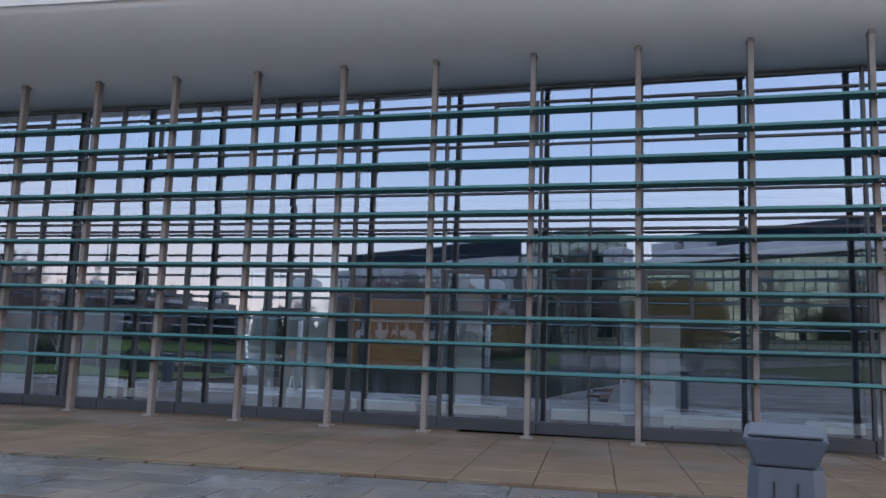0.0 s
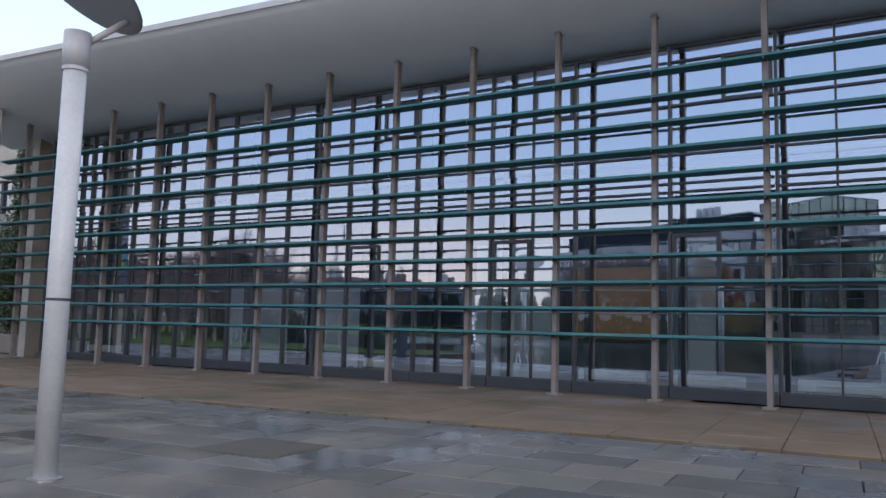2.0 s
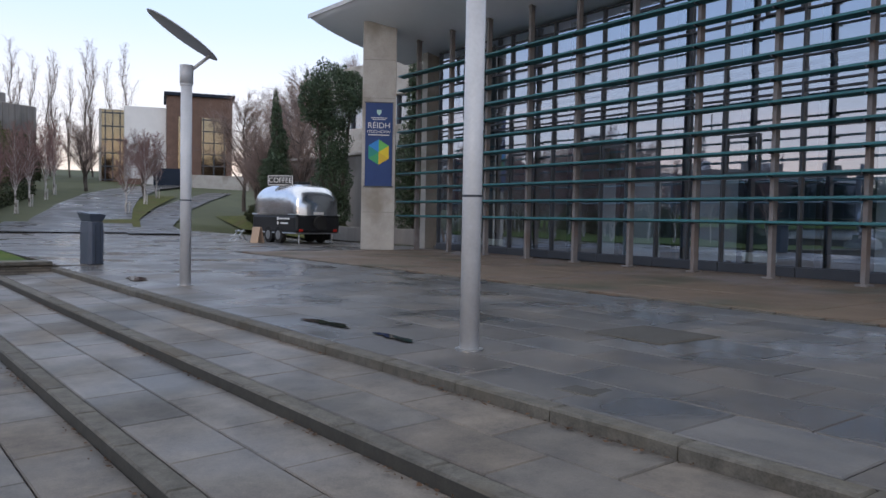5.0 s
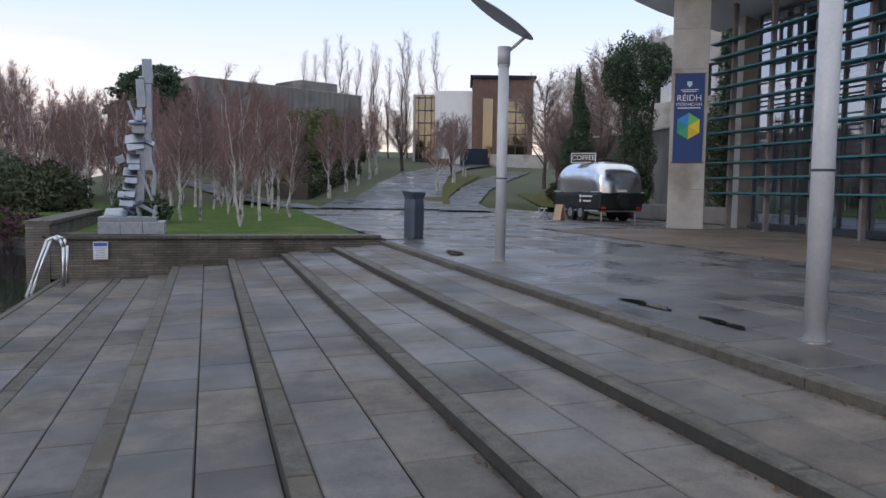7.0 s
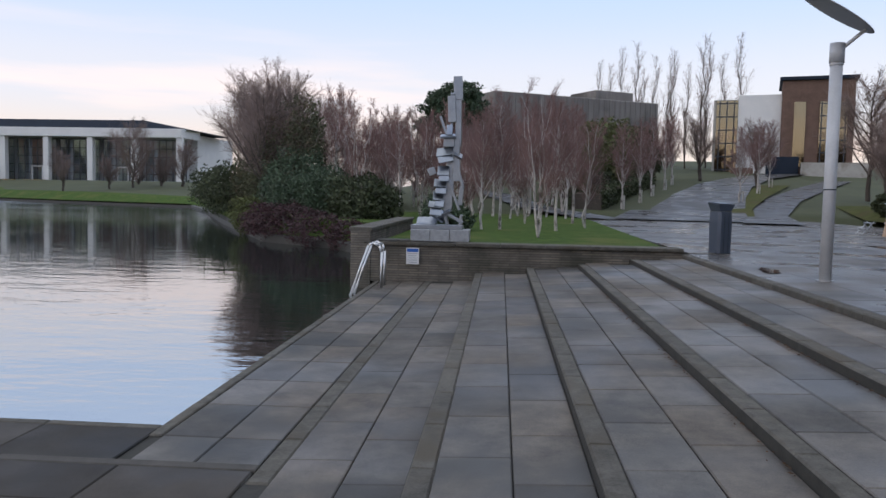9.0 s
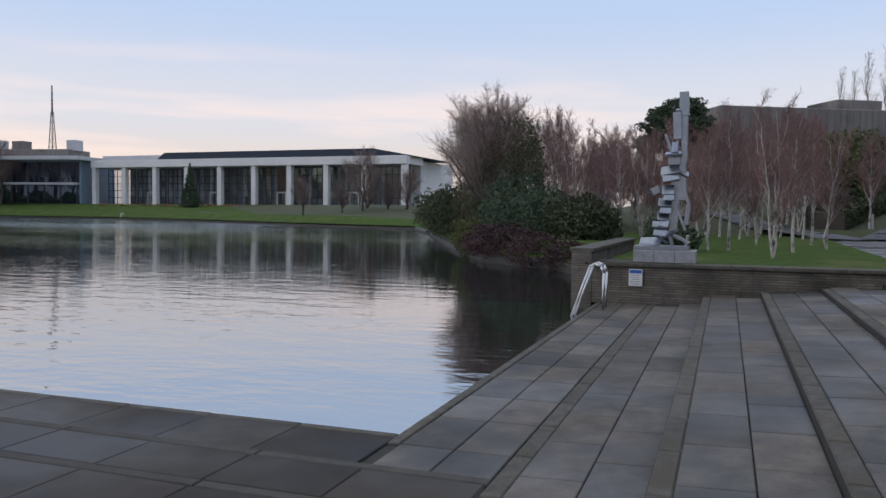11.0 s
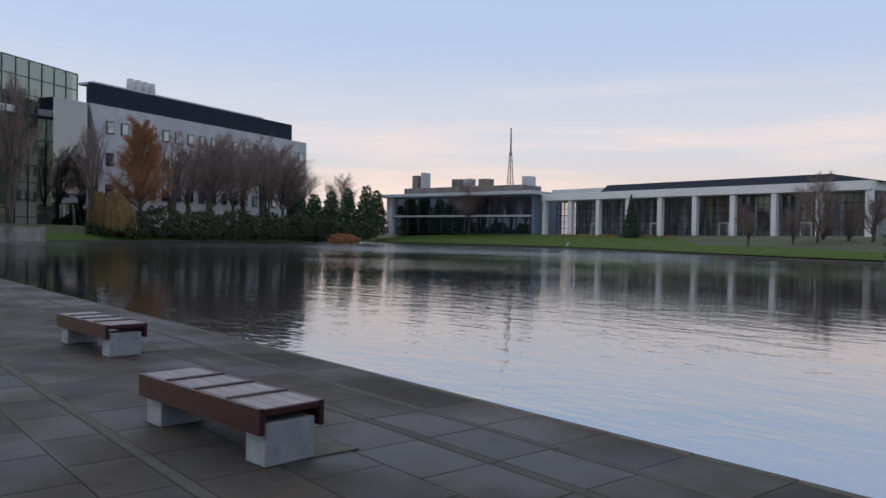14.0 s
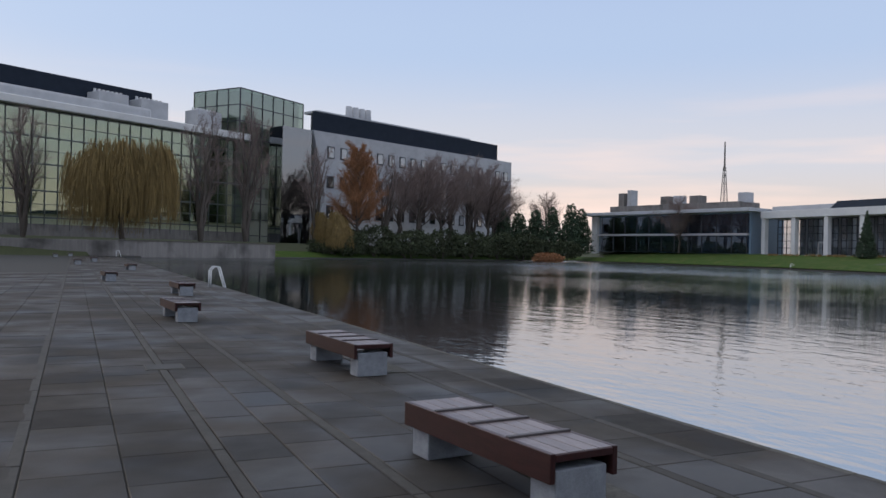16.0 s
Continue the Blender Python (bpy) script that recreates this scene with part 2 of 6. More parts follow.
M_LIGHTSTONE = mat("light_stone_cladding", (0.34, 0.35, 0.37), (0.52, 0.53, 0.55), scale=0.25, rough=0.75, bump=0.05)
M_BRICK = mat("brown_brick", (0.090, 0.055, 0.042), (0.170, 0.105, 0.080), scale=1.0, rough=0.85, bump=0.2)
M_ROOF = mat("dark_metal_roof", (0.010, 0.016, 0.028), (0.018, 0.027, 0.044), scale=0.6, rough=0.7, bump=0.03, spec=0.2)
M_STEEL = mat("brushed_steel", (0.42, 0.43, 0.44), (0.62, 0.63, 0.64), scale=3, rough=0.34, metal=1.0, bump=0.03)
M_LAMP = plain("pale_grey_paint", (0.47, 0.48, 0.50), 0.4)
M_TERR = mat("damp_terrace_slab", (0.023, 0.021, 0.019), (0.060, 0.054, 0.047), scale=1.3, rough=0.85, rough_to=0.45, bump=0.35, grain=90, warm=(1.10, 1.0, 0.90), vary=0.28, spec=0.24, stain=((0.034, 0.036, 0.040), 0.8))
M_TERRS = mat("damp_terrace_slabs_far", (0.023, 0.021, 0.019), (0.060, 0.054, 0.047), scale=1.3, rough=0.85, rough_to=0.45, bump=0.35, grain=90, warm=(1.10, 1.0, 0.90), vary=0.28, island=True, spec=0.24, stain=((0.034, 0.036, 0.040), 0.8))
M_WETSTONE = mat("wet_dark_stone", (0.022, 0.022, 0.020), (0.060, 0.056, 0.050), scale=2, rough=0.7, bump=0.3)
M_BIN = plain("blue_grey_steel_paint", (0.060, 0.075, 0.105), 0.38)
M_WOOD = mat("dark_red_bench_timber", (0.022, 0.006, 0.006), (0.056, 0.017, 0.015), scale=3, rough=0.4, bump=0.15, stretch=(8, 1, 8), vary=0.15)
# slat tops: the sky sheen on wet timber is put into this paler colour
M_WOODTOP = mat("wet_worn_timber_sky_sheen", (0.120, 0.094, 0.092), (0.260, 0.212, 0.206), scale=4, rough=0.36, bump=0.15, stretch=(8, 1, 8), vary=0.16)
M_GRANITE = mat("pale_granite", (0.17, 0.18, 0.195), (0.36, 0.375, 0.395), scale=6, rough=0.7, bump=0.2, grain=120)
M_BARK = mat("dark_bark", (0.045, 0.037, 0.031), (0.105, 0.088, 0.074), scale=5, rough=0.95, bump=0.5, stretch=(3, 3, 0.6))
M_TWIG = mat("bare_twigs", (0.135, 0.100, 0.090), (0.270, 0.205, 0.185), scale=0.6, rough=0.95, bump=0)
M_REDTWIG = mat("purple_brown_birch_twigs", (0.140, 0.082, 0.078), (0.270, 0.170, 0.158), scale=0.5, rough=0.95, bump=0)
M_BIRCH = mat("white_birch_bark", (0.30, 0.27, 0.25), (0.62, 0.58, 0.55), scale=6, rough=0.8, bump=0.3, stretch=(1, 1, 3), stain=((0.10, 0.08, 0.07), 3.0))
M_EVER = mat("dark_evergreen_leaves", (0.022, 0.044, 0.024), (0.062, 0.096, 0.050), scale=1.5, rough=0.7, bump=0, vary=0.45, island=True)
M_OLIVE = mat("olive_shrub_leaves", (0.045, 0.058, 0.016), (0.105, 0.115, 0.036), scale=1.5, rough=0.8, bump=0, vary=0.35, island=True)
M_REDLEAF = mat("dark_red_shrub_leaves", (0.020, 0.008, 0.010), (0.055, 0.020, 0.024), scale=1.5, rough=0.8, bump=0, vary=0.4, island=True)
M_ORANGE = mat("rust_orange_leaves", (0.20, 0.090, 0.040), (0.36, 0.175, 0.080), scale=1.0, rough=0.85, bump=0, vary=0.35, island=True)
M_WILLOW = mat("yellow_willow_leaves", (0.11, 0.075, 0.022), (0.24, 0.165, 0.060), scale=1.0, rough=0.85, bump=0, vary=0.35, island=True)
M_HEDGE = mat("clipped_hedge_leaves", (0.022, 0.032, 0.016), (0.062, 0.076, 0.032), scale=2.0, rough=0.85, bump=0, vary=0.4, island=True)
M_IVY = mat("ivy_and_brown_leaves", (0.034, 0.048, 0.022), (0.100, 0.098, 0.050), scale=0.8, rough=0.75, bump=0, vary=0.45, island=True, stain=((0.110, 0.070, 0.042), 0.5))
M_GLASS = glass_mat("reflective_facade_glass", (0.74, 0.86, 0.95), GLOSS, 0.01, (0.72, 0.83, 1.0))
M_GLASSB = glass_mat("far_building_glass", (0.34, 0.42, 0.44), 0.30)
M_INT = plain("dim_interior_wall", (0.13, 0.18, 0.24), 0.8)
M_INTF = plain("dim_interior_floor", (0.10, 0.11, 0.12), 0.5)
M_PANEL = mat("orange_brown_wood_panel", (0.42, 0.22, 0.09), (0.60, 0.34, 0.16), scale=1.2, rough=0.6, bump=0.1, stretch=(1, 1, 6))
M_RAD = plain("pale_green_white_radiator", (0.70, 0.76, 0.74), 0.5)
M_BLACK = plain("black_paint", (0.012, 0.013, 0.015), 0.4)
M_PUTTY = plain("white_paint", (0.62, 0.62, 0.62), 0.5)
M_BLUE = mat("blue_banner_cloth", (0.012, 0.035, 0.125), (0.018, 0.050, 0.165), scale=2, rough=0.7, bump=0.05)
M_CHROME = mat("polished_aluminium", (0.55, 0.57, 0.60), (0.74, 0.76, 0.79), scale=1.5, rough=0.22, metal=1.0, bump=0.02)
M_RUBBER = plain("black_rubber", (0.012, 0.012, 0.012), 0.8)
M_REDL = plain("red_tail_lamp", (0.40, 0.020, 0.012), 0.3)


# ------------------------------------------------------------------ mesh helpers
def box(bm, c, s, rz=0.0, bevel=0.0, rx=0.0, ry=0.0):
    """A box of size s about c, turned, with its edges bevelled."""
    r = bmesh.ops.create_cube(bm, size=1.0, matrix=pose(*c, rx, ry, rz) @ Matrix.Diagonal((*s, 1)))
    if bevel:
        es = {e for v in r["verts"] for e in v.link_edges}
        bmesh.ops.bevel(bm, geom=list(es), offset=bevel, segments=2, profile=0.5, affect="EDGES")
    return bm


def tube(bm, a, b, r0, r1=None, seg=12, caps=True):
    a, b = Vector(a), Vector(b)
    d = b - a
    m = Matrix.Translation((a + b) / 2) @ d.to_track_quat("Z", "Y").to_matrix().to_4x4()
    bmesh.ops.create_cone(bm, cap_ends=caps, segments=seg, radius1=r0, radius2=r0 if r1 is None else r1, depth=d.length, matrix=m)
    return bm


def pipe(bm, pts, r, seg=10):
    for a, b in zip(pts, pts[1:]):
        tube(bm, a, b, r, r, seg)
        bmesh.ops.create_uvsphere(bm, u_segments=seg, v_segments=6, radius=r, matrix=Matrix.Translation(b))
    return bm


def mesh_of(name, bm, material, smooth=False):
    me = bpy.data.meshes.new(name)
    bm.to_mesh(me)
    bm.free()
    me.materials.append(material)
    if smooth:
        for f in me.polygons:
            f.use_smooth = True
    return me


def part(name, bm, material, parent=None, label="", smooth=False):
    ob = new(name, mesh_of(name, bm, material, smooth) if isinstance(bm, bmesh.types.BMesh) else bm)
    if parent is not None:
        ob.parent = parent
    return tagged(ob, label)


def thing(name, label, category, m=None, group="", kind=""):
    ob = new(name)
    ob.empty_display_size = 0.2
    if m is not None:
        ob.matrix_basis = m
    return tagged(ob, label, category, group, kind)


def pydata(name, v, f, material, smooth=False):
    me = bpy.data.meshes.new(name)
    me.from_pydata(v, [], f)
    me.update()
    me.materials.append(material)
    if smooth:
        for q in me.polygons:
            q.use_smooth = True
    return me


def B():
    return bmesh.new()


def bx(*a, **k):
    return box(bmesh.new(), *a, **k)


# ------------------------------------------------------------------ ground, lake, banks
WATER = -0.90
STEP = 1.05
EDGE_Z = -0.03
TREADS = (-0.03, -0.142, -0.26, -0.38, -0.505, -0.72)
LAKE_X, LAKE_Y = -9.45, -6.28
TERRACE, STRIP = TREADS[5], -0.73
SHORE = [(LAKE_X, LAKE_Y), (-20.0, LAKE_Y), (-20.0, -6.8), (-27.5, -7.4), (-31.0, -9.5), (-34.0, -13.0), (-48.0, -19.5), (-70.0, -29.0), (-86.4, -36.8), (-90.7, -46.7), (-96.9, -58.4), (-112.3, -84.1), (-129.2, -118.6), (-132.1, -177.4), (-138.9, -209.3), (-104.4, -183.6), (-65.9, -165.4), (-37.7, -151.2), (-21.5, -144.0), (LAKE_X, -134.0)]


def shore_distance(px, py):
    """Distance to the lake's edge, negative inside the lake."""
    inside = np.zeros(px.shape, bool)
    best = np.full(px.shape, 1e9)
    n = len(SHORE)
    for i in range(n):
        (ax, ay), (bx_, by_) = SHORE[i], SHORE[(i + 1) % n]
        cross = ((ay > py) != (by_ > py)) & (px < (bx_ - ax) * (py - ay) / ((by_ - ay) or 1e-9) + ax)
        inside ^= cross
        dx, dy = bx_ - ax, by_ - ay
        t = np.clip(((px - ax) * dx + (py - ay) * dy) / (dx * dx + dy * dy), 0, 1)
        best = np.minimum(best, np.hypot(px - ax - t * dx, py - ay - t * dy))
    return np.where(inside, -best, best)


def smooth(a, b, v):
    t = np.clip((v - a) / (b - a), 0, 1)
    return t * t * (3 - 2 * t)


def land(px, py):
    """Height of the natural ground, away from the paved levels."""
    px, py = np.asarray(px, float), np.asarray(py, float)
    north = smooth(-30, 2, py)
    west = np.minimum(0.085 * np.maximum(0, -48 - px), 7)
    far = smooth(-25, -60, py)
    rise = far * (0.3 + 2.0 * smooth(2, 30, shore_distance(px, py)))
    return north * west + (1 - north) * rise + 0.02


def land1(x, y):
    return float(land(np.array([x]), np.array([y]))[0])


gx = np.concatenate([np.linspace(-2500, -260, 12), np.arange(-250, 61, 2.5), np.linspace(70, 2500, 12)])
gy = np.concatenate([np.linspace(-2500, -300, 12), np.arange(-290, 101, 2.5), np.linspace(110, 2500, 12)])
GX, GY = np.meshgrid(gx, gy)
GD = shore_distance(GX, GY)
GZ = land(GX, GY)
GZ = np.where(GD < 3.4, -2.6, GZ)
paved = ((GX > -50) & (GY > -1.5) & (GY < 16) & (GX < 60)) | ((GX > -25) & (GY > -7.5) & (GY < 16) & (GX < 60)) | ((GX > LAKE_X - 2) & (GX < 40) & (GY > -134))
GZ = np.where(paved & (GD >= 3.4), -1.3, GZ)
gv = np.stack([GX.ravel(), GY.ravel(), GZ.ravel()], 1)
nxg = len(gx)
gi = np.arange(len(gv)).reshape(GX.shape)
gf = np.stack([gi[:-1, :-1].ravel(), gi[:-1, 1:].ravel(), gi[1:, 1:].ravel(), gi[1:, :-1].ravel()], 1)
ground = tagged(new("ground", pydata("ground", gv.tolist(), gf.tolist(), M_EARTH, True)), "rough winter grass ground reaching the horizon", "ground", kind="structure")

wv = [(x, y, WATER) for x, y in SHORE]
bm = B()
bmesh.ops.triangle_fill(bm, edges=[e for e in [bm.edges.new(p) for p in (lambda vs: list(zip(vs, vs[1:] + vs[:1])))([bm.verts.new(v) for v in wv])]])
bmesh.ops.recalc_face_normals(bm, faces=bm.faces)
for f in bm.faces:
    if f.normal.z < 0:
        f.normal_flip()
tagged(part("water", bm, M_WATER), "calm dark lake water with small ripples", "water", kind="structure")

# grassy bank with a low stone edge along the natural shore
bv, bf, ev, ef = [], [], [], []
pts = SHORE[3:]
fine = []
for (ax, ay), (cx, cy) in zip(pts, pts[1:]):
    n = max(2, int(math.hypot(cx - ax, cy - ay) / 3))
    fine += [(ax + (cx - ax) * k / n, ay + (cy - ay) * k / n) for k in range(n)]
fine.append(pts[-1])
for i, (x, y) in enumerate(fine):
    a, b = fine[max(0, i - 1)], fine[min(len(fine) - 1, i + 1)]
    dx, dy = b[0] - a[0], b[1] - a[1]
    q = math.hypot(dx, dy)
    nx, ny = -dy / q, dx / q
    if shore_distance(np.array([x + nx]), np.array([y + ny]))[0] < 0:
        nx, ny = -nx, -ny
    x2, y2 = x + nx * 7.0, y + ny * 7.0
    bv += [(x + nx * 0.4, y + ny * 0.4, WATER + 0.28), (x + nx * 3.0, y + ny * 3.0, max(WATER + 0.45, land1(x + nx * 3, y + ny * 3) + 0.03)), (x2, y2, land1(x2, y2) + 0.04)]
    ev += [(x, y, WATER - 0.6), (x, y, WATER + 0.26), (x + nx * 0.45, y + ny * 0.45, WATER + 0.30)]
    if i:
        for k in (0, 1):
            bf.append((3 * i - 3 + k, 3 * i + k, 3 * i + 1 + k, 3 * i - 2 + k))
            ef.append((3 * i - 3 + k, 3 * i + k, 3 * i + 1 + k, 3 * i - 2 + k))
tagged(new("lawn_bank", pydata("lawn_bank", bv, bf, M_GRASS, True)), "mown green lawn sloping to the lake", "lawn", kind="structure")
tagged(new("shore_edging", pydata("shore_edging", ev, ef, M_WETSTONE)), "low dark stone edging along the lake shore", "edging", kind="structure")


def sheet(name, outline, z, material, label, category, thick=0.0, follow=False):
    bm = B()
    vs = [bm.verts.new((x, y, (land1(x, y) + z) if follow else z)) for x, y in outline]
    f = bm.faces.new(vs)
    if f.normal.z < 0 or f.calc_area() and (f.normal_update() or f.normal.z < 0):
        f.normal_flip()
    if thick:
        r = bmesh.ops.extrude_face_region(bm, geom=[f])
        bmesh.ops.translate(bm, verts=[v for v in r["geom"] if isinstance(v, bmesh.types.BMVert)], vec=(0, 0, -thick))
        bmesh.ops.recalc_face_normals(bm, faces=bm.faces)
    return tagged(part(name, bm, material), label, category, kind="structure")


# lawn with birches, behind the end wall
sheet("lawn", [(-20.5, -6.3), (-20.5, -0.25), (-22.6, -0.15), (-41.5, 0.4), (-47, -0.6), (-50, -2.5), (-50, -17.5), (-48, -18.2), (-34.5, -11.5), (-31, -8.0), (-27.5, -6.3)], 0.06, M_GRASS, "short green winter lawn under birches", "lawn", 0.5)
# far lawn before the white hall
hv = [(-86.4, -36.8, WATER + 0.42), (-90.7, -46.7, WATER + 0.42), (-96.9, -58.4, WATER + 0.42), (-112.3, -84.1, WATER + 0.42), (-129.2, -118.6, WATER + 0.42), (-132.1, -177.4, WATER + 0.42),
      (-123.3, -49.6, 0.50), (-149.0, -62.0, 2.05), (-149.5, -85.0, 2.05), (-150.5, -112.0, 2.10), (-151.5, -152.1, 2.20), (-157.3, -217.2, 3.00)]
hf = [(i, i + 1, i + 7, i + 6) for i in range(5)]
tagged(new("far_lawn", pydata("far_lawn", hv, hf, M_GRASS, True)), "wide green lawn before the white hall", "lawn", kind="structure")

# road going up between hedge and mound, with a path branching off
def strip(name, line, width, lift, material, label, category):
    v, f = [], []
    for i, (x, y) in enumerate(line):
        a, b = line[max(0, i - 1)], line[min(len(line) - 1, i + 1)]
        q = math.hypot(b[0] - a[0], b[1] - a[1])
        nx, ny = -(b[1] - a[1]) / q * width / 2, (b[0] - a[0]) / q * width / 2
        v += [(x + nx, y + ny, land1(x, y) + lift), (x - nx, y - ny, land1(x, y) + lift)]
        if i:
            f.append((2 * i - 2, 2 * i - 1, 2 * i + 1, 2 * i))
    return tagged(new(name, pydata(name, v, f, material)), label, category, kind="structure")


strip("road", [(-43, 5.0), (-52, 7.4), (-62, 10.4), (-74, 14.5), (-86, 20), (-96, 27)], 6.5, 0.05, M_ASPHALT, "damp grey asphalt road climbing away", "road")
strip("footpath", [(-40, 8.5), (-50, 11.2), (-60, 15.5), (-72, 22), (-84, 29)], 2.6, 0.065, M_ASPHALT, "narrow damp asphalt path", "path")
strip("grass_verge", [(-47, 8.6), (-54, 10.6), (-63, 14.4), (-76, 20.5)], 2.4, 0.10, M_VERGE, "grass verge between road and path", "verge")
strip("footway", [(-43, 1.2), (-52, -1.5), (-62, -4.0), (-80, -8.0)], 2.2, 0.07, M_ASPHALT, "damp path beside the birch lawn", "path")
# mound with rough grass beside the caravan
mv, mf = [], []
for j in range(9):
    for i in range(13):
        u, w = i / 12, j / 8
        x, y = -33.5 - 24 * u, 12.6 + 5.0 * w + 5.5 * u
        h = 0.9 * math.sin(math.pi * min(1, w * 0.9 + 0.05)) * math.sin(math.pi * min(1, 0.12 + u * 0.85))
        mv.append((x, y, max(0, land1(x, y)) + h))
        if i and j:
            k = j * 13 + i
            mf.append((k - 14, k - 13, k, k - 1))
tagged(new("grass_mound", pydata("grass_mound", mv, mf, M_VERGE, True)), "low mound of rough grass and leaf litter", "mound", kind="structure")


# ------------------------------------------------------------------ paving pieces
def slab_mesh(name, sx, sy, th, material, chamfer=0.008):
    a, b = sx / 2, sy / 2
    c = chamfer
    v = [(-a, -b, -th), (a, -b, -th), (a, b, -th), (-a, b, -th), (-a, -b, -c), (a, -b, -c), (a, b, -c), (-a, b, -c), (-a + c, -b + c, 0), (a - c, -b + c, 0), (a - c, b - c, 0), (-a + c, b - c, 0)]
    f = [(0, 1, 5, 4), (1, 2, 6, 5), (2, 3, 7, 6), (3, 0, 4, 7), (4, 5, 9, 8), (5, 6, 10, 9), (6, 7, 11, 10), (7, 4, 8, 11), (8, 9, 10, 11)]
    return pydata(name, v, f, material)


def lay(owner, name, mesh, places, rise=0.0):
    """Pieces on one mesh, each an object under its owner; places: x, y, z, turn about z."""
    for x, y, z, rz in places:
        ob = new(name, mesh)
        ob.parent = owner
        ob.matrix_basis = pose(x, y, z, rise + random.uniform(-0.25, 0.25), random.uniform(-0.25, 0.25), rz)


def joined(owner, name, sx, sy, th, material, places, label):
    v, f = [], []
    me = slab_mesh("one", sx, sy, th, material)
    base = [tuple(q.co) for q in me.vertices]
    fs = [tuple(p.vertices) for p in me.polygons]
    for x, y, z, rz in places:
        o = len(v)
        dz = random.uniform(-0.004, 0.004)
        v += [(bx_ + x, by_ + y, bz + z + dz) for bx_, by_, bz in base]
        f += [tuple(o + k for k in q) for q in fs]
    bpy.data.meshes.remove(me)
    ob = part(name, pydata(name, v, f, material), material, owner, label)
    ob["kind"] = "stuff"
    return ob


EAST = 9.0
END_X = -20.0
# upper plaza: bed and slabs
plaza = tagged(part("plaza", bx((-18.5, 6.9, -0.41), (61, 13.6, 0.66)), M_JOINT), "wide wet paved plaza in front of the glass building", "plaza", kind="structure")
# the treads and the lower levels: a bed under each
STEPS = []
for k in range(1, 6):
    y1, y0 = -STEP * (k - 1) - 0.01, -STEP * k
    z = TREADS[k]
    st = tagged(part("step_%d" % k, bx(((END_X + EAST) / 2, (y0 + y1) / 2, z - 0.26), (EAST - END_X, y1 - y0, 0.5)), M_JOINT), "broad shallow paved step of concrete slabs with a stone kerb", "step", kind="structure")
    STEPS.append(st)
terrace = tagged(part("lower_terrace", bx(((LAKE_X + 1.0 + EAST) / 2, -69.8, TERRACE - 0.27), (EAST - LAKE_X - 1.0, 129.1, 0.5)), M_JOINT), "long flat paved terrace beside the lake", "terrace", kind="structure")
strip1 = tagged(part("lakeside_strip", bx(((END_X - 8.62) / 2, -5.765, STRIP - 0.27), (-8.62 - END_X, 1.03, 0.5)), M_JOINT), "low paved strip along the lake edge", "pavement", kind="structure")
strip2 = tagged(part("lakeside_edge", bx((LAKE_X + 0.42, -70.3, STRIP - 0.27), (0.84, 128.0, 0.5)), M_JOINT), "low paved strip along the lake edge", "pavement", kind="structure")
# lake wall below the paving
tagged(part("lake_wall", bx(((END_X + LAKE_X) / 2 - 0.1, LAKE_Y + 0.15, -1.45), (LAKE_X - END_X + 0.3, 0.28, 1.0)), M_CONCD), "dark concrete lake wall", "wall", kind="structure")
tagged(part("lake_wall_side", bx((LAKE_X + 0.15, -70.2, -1.45), (0.28, 128.0, 1.0)), M_CONCD), "dark concrete lake wall", "wall", kind="structure")


# ------------------------------------------------------------------ glass building
def face_y(x):
    u = x + 22.0
    return 11.79 - 0.0447 * u - 0.0009 * u * u


BAY = 1.838
POSTS = [-24.43 + BAY * i for i in range(20)]
LOUVRES = [1.09 + 0.463 * i for i in range(11)]
GLASS_BACK = 0.95
SOFFIT_Z = 6.82


def face_turn(x):
    return math.degrees(math.atan(-0.0447 - 0.0018 * (x + 22.0)))


facade = thing("sunscreen", "rust-brown posts carrying eleven rows of teal louvres before the glass", "sunscreen")
post_me = None
for i, x in enumerate(POSTS):
    if post_me is None:
        bm = B()
        box(bm, (0, 0, SOFFIT_Z / 2 + 0.1), (0.092, 0.15, SOFFIT_Z + 0.2), bevel=0.008)
        box(bm, (0, 0, 0.02), (0.22, 0.26, 0.04), bevel=0.006)
        box(bm, (0, 0, SOFFIT_Z - 0.02), (0.12, 0.18, 0.02), bevel=0.004)
        post_me = mesh_of("post", bm, M_POST)
    p = part("post", post_me, M_POST, facade)
    p.matrix_basis = pose(x, face_y(x), 0, 0, 0, face_turn(x))
blade_me, clip_me = None, None
bm = B()
box(bm, (0, -0.13, 0), (BAY - 0.005, 0.24, 0.022), rx=-9, bevel=0.004)
box(bm, (0, -0.25, 0.022), (BAY - 0.005, 0.022, 0.05), bevel=0.005)
blade_me = mesh_of("louvre", bm, M_TEAL)
bm = B()
box(bm, (0, -0.12, -0.02), (0.03, 0.22, 0.05), bevel=0.004)
clip_me = mesh_of("bracket", bm, M_MULLION)
for i, x in enumerate(POSTS[:-1]):
    xm = x + BAY / 2
    for z in LOUVRES:
        b = part("louvre", blade_me, M_TEAL, facade)
        b.matrix_basis = pose(xm, face_y(xm), z, 0, 0, face_turn(xm))
        c = part("bracket", clip_me, M_MULLION, facade)
        c.matrix_basis = pose(x, face_y(x) - 0.02, z, 0, 0, face_turn(x))
bm = B()
box(bm, (-0.45, -0.13, 0), (0.9, 0.24, 0.022), rx=-9, bevel=0.004)
box(bm, (-0.45, -0.25, 0.022), (0.9, 0.022, 0.05), bevel=0.005)
stub_me = mesh_of("louvre_end", bm, M_TEAL)
